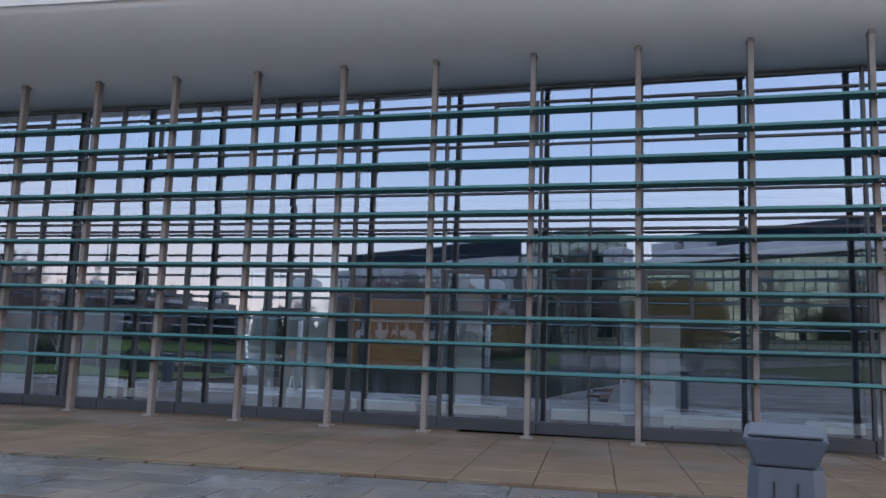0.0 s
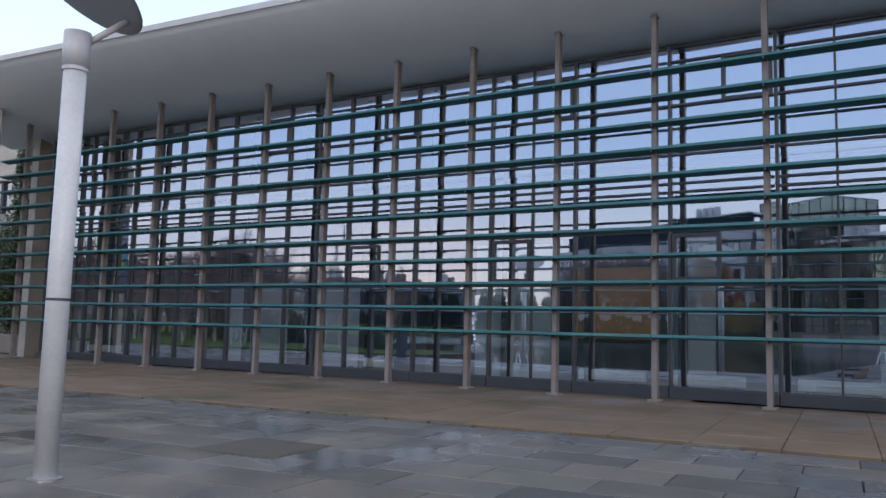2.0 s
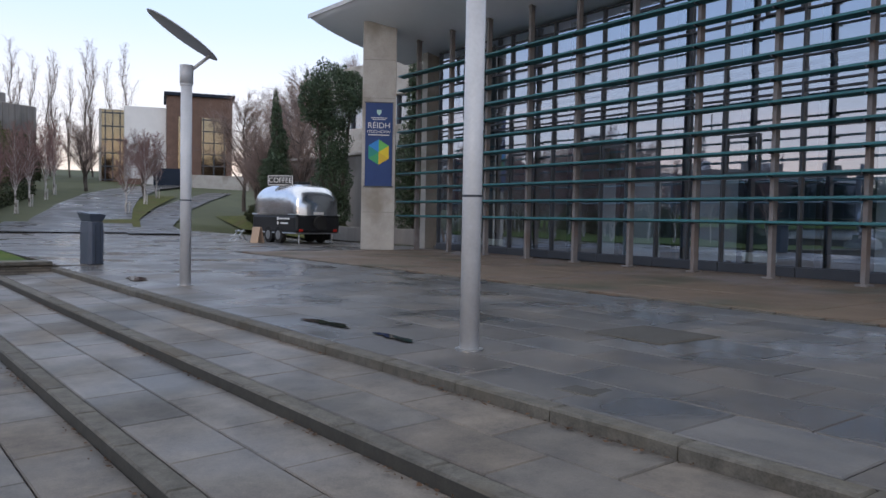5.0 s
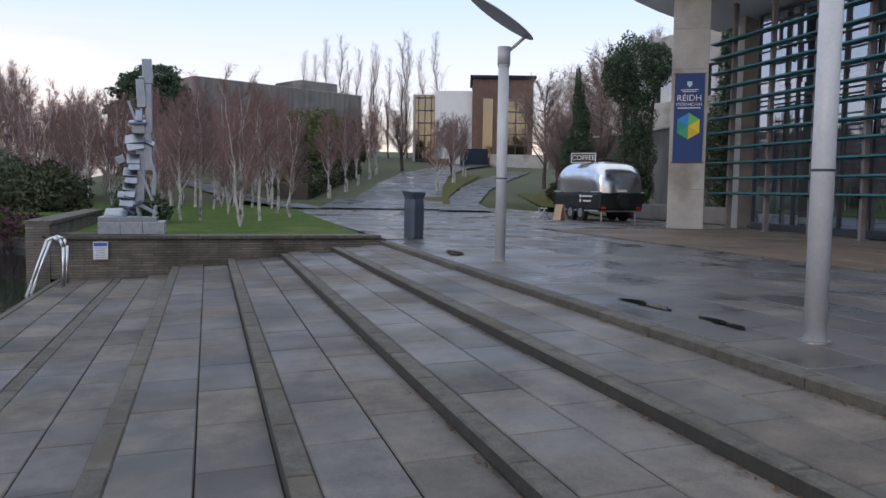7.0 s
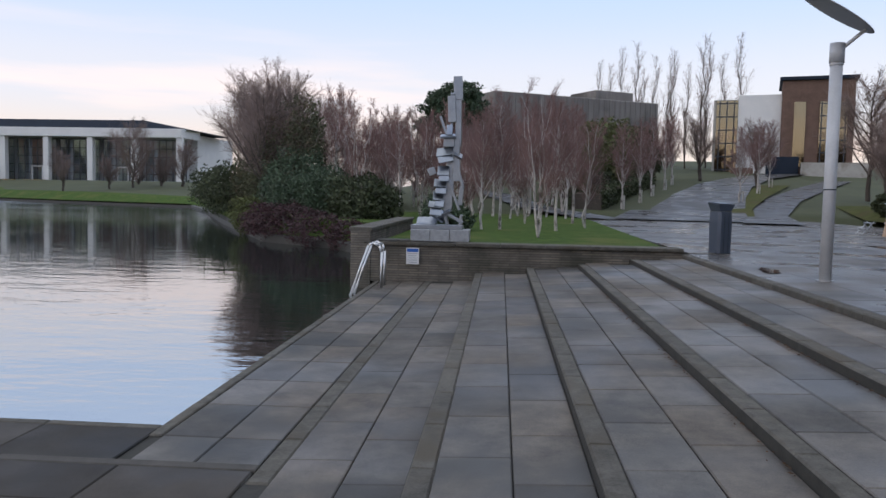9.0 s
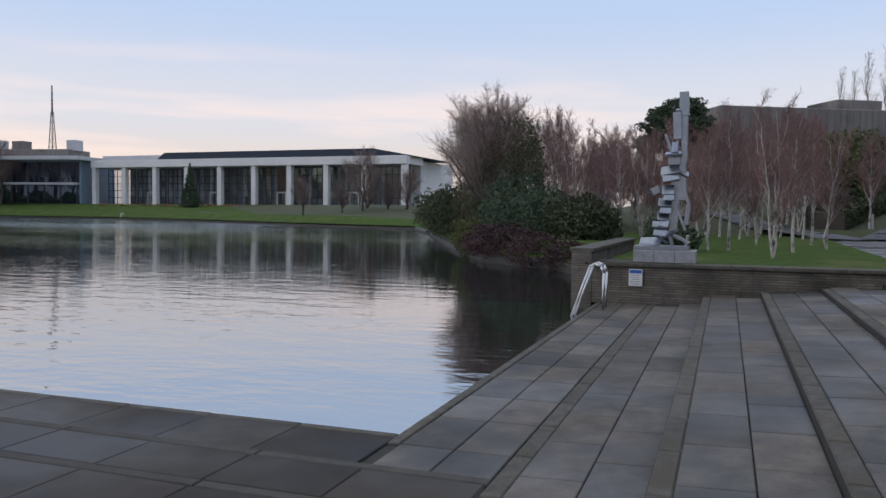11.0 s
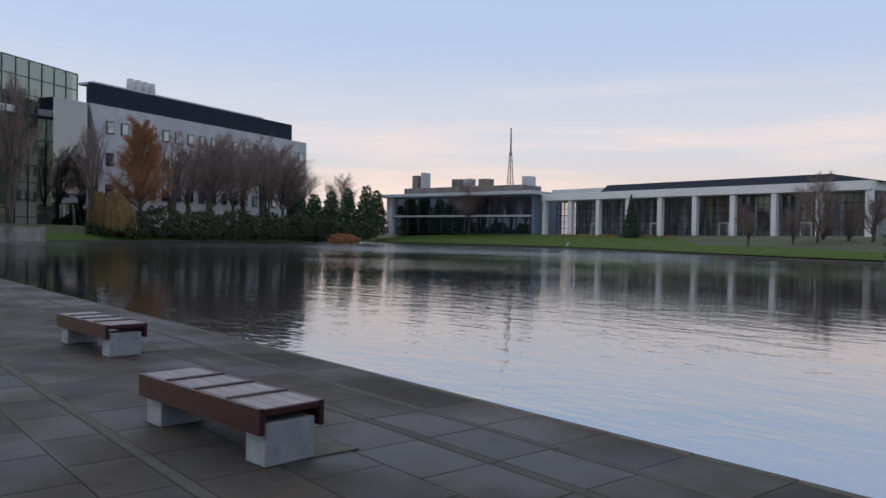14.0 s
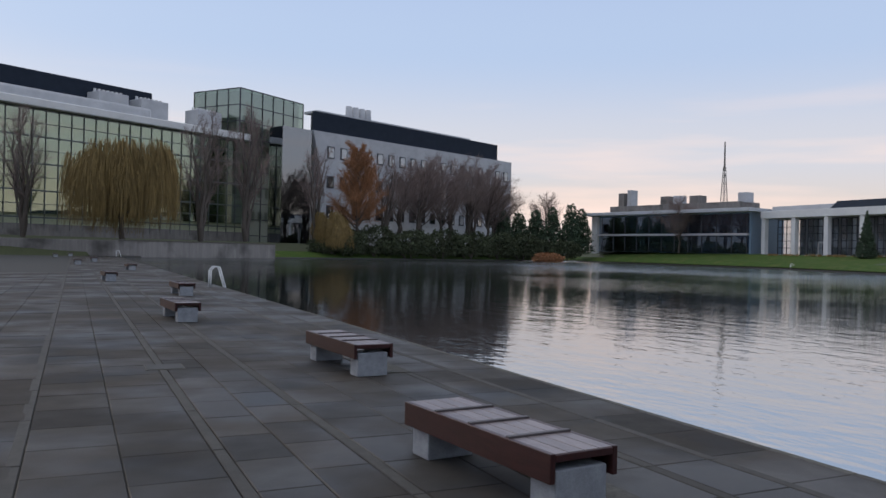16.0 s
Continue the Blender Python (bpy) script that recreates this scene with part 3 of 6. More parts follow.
for z in LOUVRES:
    b = part("louvre", stub_me, M_TEAL, facade)
    b.matrix_basis = pose(POSTS[0], face_y(POSTS[0]), z, 0, 0, face_turn(POSTS[0]))

# the glazed wall behind: one bay of mullions, transoms and panes per post spacing
hall_glass = thing("glass_wall", "tall reflective glass curtain wall with dark grey frames", "glass wall", kind="structure")
GLASS_TOP = 6.56
TRANSOMS = [0.20, 2.05, 3.04, 3.77, 3.93, 4.47, 5.41, 6.25, GLASS_TOP - 0.03]
mull_me = mesh_of("mullion", bx((0, 0, GLASS_TOP / 2), (0.055, 0.12, GLASS_TOP), bevel=0.006), M_MULLION)
thin_me = mesh_of("thin_mullion", bx((0, 0, GLASS_TOP / 2), (0.035, 0.08, GLASS_TOP), bevel=0.004), M_MULLION)
col_me = mesh_of("inner_column", bx((0, 0, GLASS_TOP / 2), (0.15, 0.16, GLASS_TOP), bevel=0.01), M_MULLION)
tran_me = mesh_of("transom", bx((0, 0, 0), (BAY - 0.06, 0.07, 0.042), bevel=0.004), M_MULLION)
beam_me = mesh_of("floor_beam", bx((0, 0.12, 0), (BAY, 0.10, 0.13), bevel=0.01), M_MULLION)
sill_me = mesh_of("sill", bx((0, -0.02, 0.10), (BAY, 0.16, 0.2), bevel=0.01), M_MULLION)
bm = B()
for c, q in (((0, 0, 0.40), (0.86, 0.05, 0.07)), ((0, 0, -0.40), (0.86, 0.05, 0.07)), ((0.40, 0, 0), (0.07, 0.05, 0.74)), ((-0.40, 0, 0), (0.07, 0.05, 0.74))):
    box(bm, c, q, bevel=0.004)
vent_me = mesh_of("vent_frame", bm, M_MULLION)
PANE_ROWS = ((0.2, 2.05), (2.05, 3.04), (3.04, 4.3), (4.3, 5.41), (5.41, GLASS_TOP))
pane_mes = [pydata("pane", [(-BAY / 2 + 0.01, 0, a), (BAY / 2 - 0.01, 0, a), (BAY / 2 - 0.01, 0, b), (-BAY / 2 + 0.01, 0, b)], [(0, 1, 2, 3)], M_GLASS) for a, b in PANE_ROWS]
for i in range(19):
    x0 = -24.50 + 1.853 * i
    xm = x0 + BAY / 2
    m = pose(xm, face_y(xm) + GLASS_BACK, 0, 0, 0, face_turn(xm))
    o = part("mullion", mull_me, M_MULLION, hall_glass)
    o.matrix_basis = m @ pose(-BAY / 2, 0, 0)
    if i % 3 == 2:
        o = part("mullion", thin_me, M_MULLION, hall_glass)
        o.matrix_basis = m @ pose(0.02, 0, 0)
    xc = -24.21 + BAY * i
    o = part("column", col_me, M_MULLION, hall_glass)
    o.matrix_basis = pose(xc, face_y(xc) + GLASS_BACK + 0.5, 0, 0, 0, face_turn(xc))
    for z in TRANSOMS:
        o = part("transom", tran_me, M_MULLION, hall_glass)
        o.matrix_basis = m @ pose(0, 0, z)
    o = part("floor_beam", beam_me, M_MULLION, hall_glass)
    o.matrix_basis = m @ pose(0, 0, 4.32)
    o = part("sill", sill_me, M_MULLION, hall_glass)
    o.matrix_basis = m
    if i % 2 == 0:
        for z, side in ((5.83, 0.45), (2.56, -0.45)):
            o = part("vent_frame", vent_me, M_MULLION, hall_glass)
            o.matrix_basis = m @ pose(side, -0.01, z)
    for me in pane_mes:
        o = part("pane", me, M_GLASS, hall_glass)
        o.matrix_basis = m @ pose(random.uniform(-0.003, 0.003), 0.015, 0, random.uniform(-0.12, 0.12), 0, random.uniform(-0.25, 0.25))
        o.visible_shadow = False

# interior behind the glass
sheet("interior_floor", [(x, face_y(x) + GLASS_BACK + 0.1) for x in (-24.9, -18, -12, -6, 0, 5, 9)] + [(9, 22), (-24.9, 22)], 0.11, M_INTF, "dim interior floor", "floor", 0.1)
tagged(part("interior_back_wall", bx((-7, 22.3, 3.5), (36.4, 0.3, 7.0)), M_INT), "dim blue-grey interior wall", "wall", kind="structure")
tagged(part("interior_end_wall", bx((-25.2, 17.4, 3.5), (0.3, 9.4, 7.0)), M_CONC), "plain end wall of the glass building", "wall", kind="structure")
tagged(part("interior_far_end_wall", bx((11.0, 16.5, 3.5), (0.3, 12, 7.0)), M_INT), "plain end wall of the glass building", "wall", kind="structure")
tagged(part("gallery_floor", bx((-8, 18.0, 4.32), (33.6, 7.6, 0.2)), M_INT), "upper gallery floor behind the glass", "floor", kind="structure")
tagged(part("wood_panel_box", bx((-7.28, 12.95, 1.75), (1.62, 0.3, 1.45), bevel=0.02), M_PANEL), "orange-brown timber panel wall inside", "panel", kind="structure")
M_SCREEN = mat("pale_blue_grey_screen", (0.42, 0.50, 0.56), (0.56, 0.64, 0.70), scale=0.8, rough=0.7, bump=0.03)
for x0, x1, z1 in ((-17.8, -15.9, 2.0), (-14.6, -13.4, 2.0), (-10.4, -8.65, 2.9), (-6.2, -5.3, 2.9), (-2.6, -1.5, 2.0)):
    t = thing("interior_screen", "pale blue-grey upright screen standing behind the glass", "screen", pose((x0 + x1) / 2, face_y((x0 + x1) / 2) + 1.9, 0.11), group="screens behind the glass")
    part("panel", bx((0, 0, z1 / 2), (x1 - x0, 0.06, z1), bevel=0.01), M_SCREEN, t)
    for s in (x0 - x1 + 0.1, x1 - x0 - 0.1):
        part("foot", bx((s / 2, 0, 0.02), (0.06, 0.4, 0.04), bevel=0.005), M_MULLION, t)
pb = thing("panel_base", "dark low cupboard under the timber panel", "cupboard", pose(-7.28, 12.96, 0.11))
part("body", bx((0, 0, 0.43), (1.6, 0.3, 0.86), bevel=0.01), M_MULLION, pb)
rad = None
for i, x in enumerate((-22.3, -13.0, -7.2, -5.4, -3.2, -1.2, 1.2, 3.4)):
    t = thing("radiator", "long pale low radiator on short feet behind the glass", "radiator", pose(x, face_y(x) + 1.45, 0.11, 0, 0, face_turn(x)), group="radiators behind the glass")
    bm = B()
    box(bm, (0, 0, 0.22), (1.35, 0.12, 0.2), bevel=0.02)
    for q in range(9):
        box(bm, (-0.6 + 0.15 * q, -0.065, 0.22), (0.11, 0.02, 0.17), bevel=0.006)
    part("body", bm, M_RAD, t)
    for s in (-0.5, 0.5):
        part("foot", bx((s, 0, 0.06), (0.05, 0.1, 0.12), bevel=0.005), M_MULLION, t)

# canopy: thin bright edge, sloping soffit, roof above
bm = B()
EAVE = 9.2
rings = []
for x in [-27.1, -26.9] + [-25 + 2.0 * i for i in range(19)]:
    eave, f = EAVE + (0.5 if x < -27 else 0.0), face_y(x)
    prof = [(eave, 7.57), (eave, 7.69), (eave + 0.3, 7.86), (22.5, 8.6), (22.5, 6.9), (f + 2.2, 6.9), (f + GLASS_BACK + 0.25, 6.56), (f, 6.83)]
    prof += [(eave + (f - eave) * k, z) for k, z in ((0.75, 6.92), (0.5, 7.06), (0.25, 7.27), (0.08, 7.46))]
    rings.append([bm.verts.new((x, y, z)) for y, z in prof])
for a, b in zip(rings, rings[1:]):
    for k in range(len(prof)):
        bm.faces.new((a[k], a[(k + 1) % len(prof)], b[(k + 1) % len(prof)], b[k]))
bm.faces.new(rings[0])
bm.faces.new(rings[-1][::-1])
bmesh.ops.recalc_face_normals(bm, faces=bm.faces)
tagged(part("canopy", bm, M_SOFFIT, None, "", True), "broad grey overhanging roof with a thin pale front edge", "roof", kind="structure")
tagged(part("canopy_edge", bx((-8.2, 9.18, 7.63), (37.6, 0.03, 0.14), bevel=0.008), M_LIGHTSTONE), "pale metal edge strip of the roof", "trim", kind="structure")

# free-standing concrete pier with a banner
pier = thing("concrete_pier", "tall pale cast-concrete pier carrying the roof corner", "pier", pose(-24.45, 10.38, 0, 0, 0, 57.0))
bm = B()
box(bm, (0, 0.3, 3.6), (1.06, 0.6, 7.2), bevel=0.02)
part("shaft", bm, M_CONC, pier)
for z in (1.2, 2.4, 3.6, 4.8, 6.0):
    part("joint", bx((0, -0.002, z), (1.02, 0.004, 0.012)), M_CONCD, pier)


# ------------------------------------------------------------------ end wall, signs and rail by the steps
def course_mat(name, dark, light, mortar, width, height):
    m = mat(name, dark, light, scale=2.0, rough=0.9, bump=0.3, stain=((0.05, 0.05, 0.04), 0.8))
    n, l = m.node_tree.nodes, m.node_tree.links
    p = n["Principled BSDF"]
    geo = n.new("ShaderNodeNewGeometry")
    sep = n.new("ShaderNodeSeparateXYZ")
    l.new(geo.outputs["Position"], sep.inputs["Vector"])
    sm = n.new("ShaderNodeMath")
    l.new(sep.outputs["X"], sm.inputs[0])
    l.new(sep.outputs["Y"], sm.inputs[1])
    cb = n.new("ShaderNodeCombineXYZ")
    l.new(sm.outputs["Value"], cb.inputs["X"])
    l.new(sep.outputs["Z"], cb.inputs["Y"])
    br = n.new("ShaderNodeTexBrick")
    br.inputs["Scale"].default_value = 1.0
    br.inputs["Brick Width"].default_value, br.inputs["Row Height"].default_value = width, height
    br.inputs["Mortar Size"].default_value = 0.010
    br.inputs["Color1"].default_value, br.inputs["Color2"].default_value, br.inputs["Mortar"].default_value = (0.75, 0.75, 0.75, 1), (1.25, 1.2, 1.1, 1), (*mortar, 1)
    l.new(cb.outputs["Vector"], br.inputs["Vector"])
    old = p.inputs["Base Color"].links[0].from_socket
    mx = n.new("ShaderNodeMix")
    mx.data_type, mx.blend_type = "RGBA", "MULTIPLY"
    mx.inputs["Factor"].default_value = 1.0
    l.new(old, mx.inputs["A"])
    l.new(br.outputs["Color"], mx.inputs["B"])
    l.new(mx.outputs["Result"], p.inputs["Base Color"])
    return m


M_WALLSTONE = course_mat("thin_course_stone", (0.066, 0.060, 0.052), (0.185, 0.168, 0.148), (0.62, 0.60, 0.57), 0.42, 0.052)

wall = thing("end_wall", "low wall of thin stone courses with a flat coping", "wall", kind="structure")
part("body", bx((-20.27, -3.2, -0.36), (0.5, 6.5, 0.78), bevel=0.01), M_WALLSTONE, wall)
for k in range(7):
    part("coping_stone", bx((-20.25, -6.02 + 0.93 * k, 0.055), (0.6, 0.92, 0.07), bevel=0.01), M_KERB, wall)
upstand = thing("lake_parapet", "raised stone parapet running back along the water", "wall", kind="structure")
part("body", bx((-24.0, -6.62, -0.35), (8.0, 0.42, 1.3), bevel=0.01), M_WALLSTONE, upstand)
for k in range(8):
    part("coping_stone", bx((-20.5 - 1.0 * k, -6.62, 0.335), (0.99, 0.5, 0.08), bevel=0.012), M_KERB, upstand)
part("ledge", bx((-20.6, -5.6, 0.06), (1.2, 1.9, 0.06), bevel=0.01), M_KERB, upstand)

sign = thing("notice_sign", "small white notice with a blue heading on the stone wall", "sign", pose(-19.98, -5.515, -0.2))
part("plate", bx((0, 0, 0), (0.012, 0.27, 0.345), bevel=0.003), M_PUTTY, sign)
part("heading", bx((0.008, 0, 0.12), (0.004, 0.24, 0.07)), plain("notice_blue", (0.02, 0.10, 0.38), 0.5), sign)
for k in range(5):
    part("text_bar", bx((0.008, -0.01 * (k % 2), 0.05 - 0.045 * k), (0.004, 0.2 - 0.03 * (k % 3), 0.012)), plain("notice_grey", (0.22, 0.25, 0.30), 0.6), sign)

rail = thing("grab_rail", "bent stainless steel grab rail at the water's edge", "rail", pose(0, 0, 0))
for x in (-19.15, -18.75):
    bm = B()
    pipe(bm, [(x, -5.98, STRIP), (x, -5.98, -0.04), (x, -6.03, 0.08), (x, -6.14, 0.13), (x, -6.24, 0.08), (x, -6.62, -1.0)], 0.026)
    part("bent_tube", bm, M_STEEL, rail, "", True)


# ------------------------------------------------------------------ sculpture of stacked steel plates
plinth = thing("sculpture_plinth", "low block plinth of pale weathered granite", "plinth", pose(-20.95, -5.0, 0.09))
for k in range(3):
    part("block", bx((0, -0.42 + 0.42 * k, 0.12), (0.9, 0.415, 0.25), bevel=0.012), M_GRANITE, plinth)
bm = B()


def plate(bm, c, s, rx=0, ry=0, rz=0):
    box(bm, c, s, rz=rz, rx=rx, ry=ry, bevel=0.008)


plate(bm, (0, -0.08, 0.045), (0.66, 1.12, 0.09))
plate(bm, (0.12, -0.31, 0.17), (0.40, 0.44, 0.035), 3, 24)
plate(bm, (0.26, -0.31, 0.10), (0.03, 0.40, 0.08), 0, -10)
plate(bm, (0.02, -0.10, 0.30), (0.34, 0.34, 0.05), -36, 22)
plate(bm, (0.02, 0.06, 0.36), (0.30, 0.30, 0.05), 28, 16)
plate(bm, (-0.05, 0.26, 0.26), (0.30, 0.48, 0.06), -28)
plate(bm, (-0.05, 0.42, 0.18), (0.28, 0.06, 0.28), -8)
plate(bm, (-0.06, 0.10, 0.20), (0.24, 0.07, 0.26), 14)
# the climbing row of bent plates, each a lit slope over a shaded face
for y, z, w, slope, tilt in ((-0.13, 0.53, 0.30, 30, -6), (-0.06, 0.72, 0.24, 52, -10), (-0.03, 1.00, 0.27, 44, -4), (0.03, 1.27, 0.25, 56, 0), (0.06, 1.68, 0.38, 48, 12)):
    plate(bm, (0.14, y, z), (0.24, w, 0.03), tilt, slope)
    plate(bm, (0.20, y + 0.02, z - 0.15), (0.03, w * 0.86, 0.17), tilt, -22)
    plate(bm, (0.04, y + 0.03, z - 0.05), (0.20, w * 0.7, 0.10), tilt)
plate(bm, (-0.04, 0.16, 1.02), (0.20, 0.19, 1.25), -3)
plate(bm, (-0.02, 0.30, 1.50), (0.22, 0.17, 0.90), 2)
plate(bm, (0.10, 0.24, 0.82), (0.10, 0.055, 0.86), 21)
plate(bm, (0.02, 0.42, 0.74), (0.16, 0.10, 0.42), -6)
plate(bm, (0.04, 0.40, 1.12), (0.14, 0.06, 0.44), 16)
plate(bm, (0.06, 0.33, 1.62), (0.20, 0.22, 0.05), -32, 30)
plate(bm, (-0.10, -0.24, 1.26), (0.05, 0.17, 0.16), 24)
plate(bm, (0.10, 0.12, 2.02), (0.34, 0.34, 0.05), 3, 12)
plate(bm, (0.02, 0.14, 1.90), (0.24, 0.24, 0.22))
plate(bm, (0.12, 0.03, 2.20), (0.10, 0.05, 0.50), 20)
plate(bm, (0.08, 0.15, 2.14), (0.18, 0.13, 0.22), 0, -8)
plate(bm, (0.00, 0.19, 2.32), (0.14, 0.05, 0.12))
plate(bm, (0.10, 0.19, 2.60), (0.12, 0.17, 0.56), 3)
plate(bm, (-0.05, 0.33, 2.34), (0.24, 0.13, 1.05), 1)
plate(bm, (0.00, 0.31, 3.06), (0.18, 0.19, 0.50), 2)
plate(bm, (0.07, 0.20, 2.90), (0.10, 0.10, 0.10), 0, 20)
M_PLATE = mat("dull_steel_plate", (0.20, 0.22, 0.25), (0.36, 0.385, 0.42), scale=2.5, rough=0.33, metal=1.0, bump=0.05)
sc = part("sculpture", bm, M_PLATE)
sc.matrix_basis = pose(-20.95, -5.0, 0.335)
tagged(sc, "tall abstract sculpture of stacked angular steel plates", "sculpture")


# ------------------------------------------------------------------ lamp posts with tilted reflector discs
def street_lamp():
    t = thing("street_lamp", "pale grey cylindrical lamp post with a tilted oval reflector disc", "street lamp", group="plaza lamp posts")
    part("shaft", tube(B(), (0, 0, 0), (0, 0, 3.02), 0.082, seg=28), M_LAMP, t, "", True)
    part("collar", tube(B(), (0, 0, 3.0), (0, 0, 3.03), 0.092, seg=28), M_LAMP, t)
    part("lamp_head", tube(B(), (0, 0, 3.03), (0, 0, 3.30), 0.098, seg=28), M_LAMP, t, "", True)
    part("base_ring", tube(B(), (0, 0, 0), (0, 0, 0.02), 0.12, seg=28), M_STEEL, t)
    part("joint_ring", tube(B(), (0, 0, 1.28), (0, 0, 1.30), 0.0845, seg=28), M_MULLION, t)
    bm = B()
    pipe(bm, [(0.05, 0, 3.22), (0.36, -0.02, 3.48)], 0.026)
    part("arm", bm, M_LAMP, t, "", True)
    bm = B()
    bmesh.ops.create_uvsphere(bm, u_segments=40, v_segments=14, radius=1.0, matrix=pose(-0.06, -0.02, 3.74, 0, 33, 0) @ Matrix.Diagonal((0.60, 0.60, 0.035, 1)))
    part("reflector", bm, plain("grey_reflector", (0.25, 0.26, 0.28), 0.35), t, "shallow grey oval reflector", True)
    return t


lampA = street_lamp()
lampA.matrix_basis = pose(-8.28, 0.85, -0.02, 0, 0, 58)
lampB = copy_thing(lampA, pose(-15.03, 0.86, -0.02, 0, 0, 66))


# ------------------------------------------------------------------ litter bins
def litter_bin():
    t = thing("litter_bin", "slim blue-grey steel litter bin with a hooded top", "litter bin", group="litter bins")
    bm = B()
    w, d, h = 0.345, 0.33, 0.82
    vs = []
    for z, k in ((0.03, 0.96), (0.62, 1.0), (h, 0.93)):
        vs.append([bm.verts.new((x * k, y * k, z)) for x, y in ((-w / 2 + 0.05, -d / 2), (w / 2 - 0.05, -d / 2), (w / 2, -d / 2 + 0.05), (w / 2, d / 2 - 0.05), (w / 2 - 0.05, d / 2), (-w / 2 + 0.05, d / 2), (-w / 2, d / 2 - 0.05), (-w / 2, -d / 2 + 0.05))])
    for a, b in zip(vs, vs[1:]):
        for k in range(8):
            bm.faces.new((a[k], a[(k + 1) % 8], b[(k + 1) % 8], b[k]))
    bm.faces.new(vs[-1])
    bm.faces.new(vs[0][::-1])
    part("body", bm, M_BIN, t)
    for s in (-0.05, 0.05):
        part("door_seam", bx((s, -d / 2 - 0.001, 0.40), (0.006, 0.006, 0.72)), M_BLACK, t)
    part("plinth", bx((0, 0, 0.015), (0.30, 0.28, 0.03)), M_BLACK, t)
    bm = B()
    a = [bm.verts.new(v) for v in ((-0.13, -0.14, h + 0.005), (0.13, -0.14, h + 0.005), (0.13, 0.14, h + 0.005), (-0.13, 0.14, h + 0.005))]
    b = [bm.verts.new(v) for v in ((-0.185, -0.17, h + 0.13), (0.185, -0.17, h + 0.13), (0.185, 0.19, h + 0.17), (-0.185, 0.19, h + 0.17))]
    for k in range(4):
        bm.faces.new((a[k], a[(k + 1) % 4], b[(k + 1) % 4], b[k]))
    bm.faces.new(b)
    bm.faces.new(a[::-1])
    bmesh.ops.bevel(bm, geom=list(bm.edges), offset=0.008, segments=2, affect="EDGES")
    part("hood", bm, M_BIN, t)
    part("top_tray", bx((0, 0, h + 0.160), (0.32, 0.30, 0.012), rx=6, bevel=0.003), M_BIN, t)
    return t


bin1 = litter_bin()
bin1.matrix_basis = pose(-2.14, 1.25, -0.004, 0, 0, -12) @ Matrix.Scale(1.08, 4)
bin2 = copy_thing(bin1, pose(-20.30, 0.82, -0.025, 0, 0, 115))


# ------------------------------------------------------------------ benches along the lake
M_BATTEN = mat("weathered_dark_batten", (0.050, 0.040, 0.040), (0.110, 0.092, 0.092), scale=4, rough=0.5, bump=0.15, stretch=(1, 8, 8))


def bench():
    t = thing("bench", "dark red slatted timber bench on two pale granite blocks", "bench", group="lakeside benches")
    L, W, Hh = 2.05, 0.60, 0.46
    for s in (-1, 1):
        part("granite_block", bx((0, s * (L / 2 - 0.17), 0.17), (0.46, 0.28, 0.34), bevel=0.012), M_GRANITE, t)
    for s in (-1, 1):
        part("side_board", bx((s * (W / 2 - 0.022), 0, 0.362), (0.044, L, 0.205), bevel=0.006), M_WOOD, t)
    for q in range(4):
        for r in range(4):
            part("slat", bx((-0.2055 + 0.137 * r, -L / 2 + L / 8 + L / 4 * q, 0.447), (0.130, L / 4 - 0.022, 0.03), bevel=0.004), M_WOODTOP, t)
    for q in range(3):
        part("cross_strip", bx((0, -L / 2 + L / 4 * (q + 1), 0.468), (W - 0.03, 0.045, 0.024), bevel=0.005), M_BATTEN, t)
    for s in (-1, 1):
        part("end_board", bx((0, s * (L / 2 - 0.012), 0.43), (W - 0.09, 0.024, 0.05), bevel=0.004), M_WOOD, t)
    return t


first = bench()
first.matrix_basis = pose(-6.45, -10.78, TERRACE, 0, 0, 6)
for x, y, r in ((-7.18, -16.9, 4), (-5.75, -25.7, 4), (-7.0, -35.9, 3), (-4.95, -47.8, 4), (-7.0, -65.5, 4), (-3.65, -80.5, 3), (-5.2, -92.8, 4), (-1.2, -118.0, 4), (-2.9, -128.0, 3)):
    copy_thing(first, pose(x, y, TERRACE, 0, 0, r))
for x, y in ((-6.95, -10.9), (-7.68, -17.2)):
    tagged(part("paving_pad", bx((x, y, TERRACE + 0.006), (0.5, 2.2, 0.012)), M_KERB), "pale stone pad set beside a bench", "paving", kind="structure")


# ------------------------------------------------------------------ pool ladders at the lake edge
def ladder(name, m):
    t = thing("pool_ladder", "white tubular ladder over the lake edge", "ladder", m, group="lake ladders")
    for s in (-0.28, 0.28):
        bm = B()
        pipe(bm, [(0.5, s, 0.0), (0.5, s, 0.75), (0.35, s, 0.92), (0.12, s, 0.90), (-0.35, s, -0.7)], 0.03, 8)
        part("side_tube", bm, M_PUTTY, t, "", True)
    for k in range(4):
        part("rung", tube(B(), (0.05 - 0.09 * k, -0.28, 0.55 - 0.25 * k), (0.05 - 0.09 * k, 0.28, 0.55 - 0.25 * k), 0.018, seg=8), M_PUTTY, t)
    return t


ladder("pool_ladder", pose(LAKE_X + 0.1, -41.5, STRIP, 0, 0, 0))
ladder("pool_ladder", pose(LAKE_X + 0.1, -128.0, STRIP, 0, 0, 0))
ladder("pool_ladder", pose(-127.5, -114.5, WATER + 0.35, 0, 0, 150))
ladder("pool_ladder", pose(-70.0, -200.0, WATER + 0.3, 0, 0, 95))


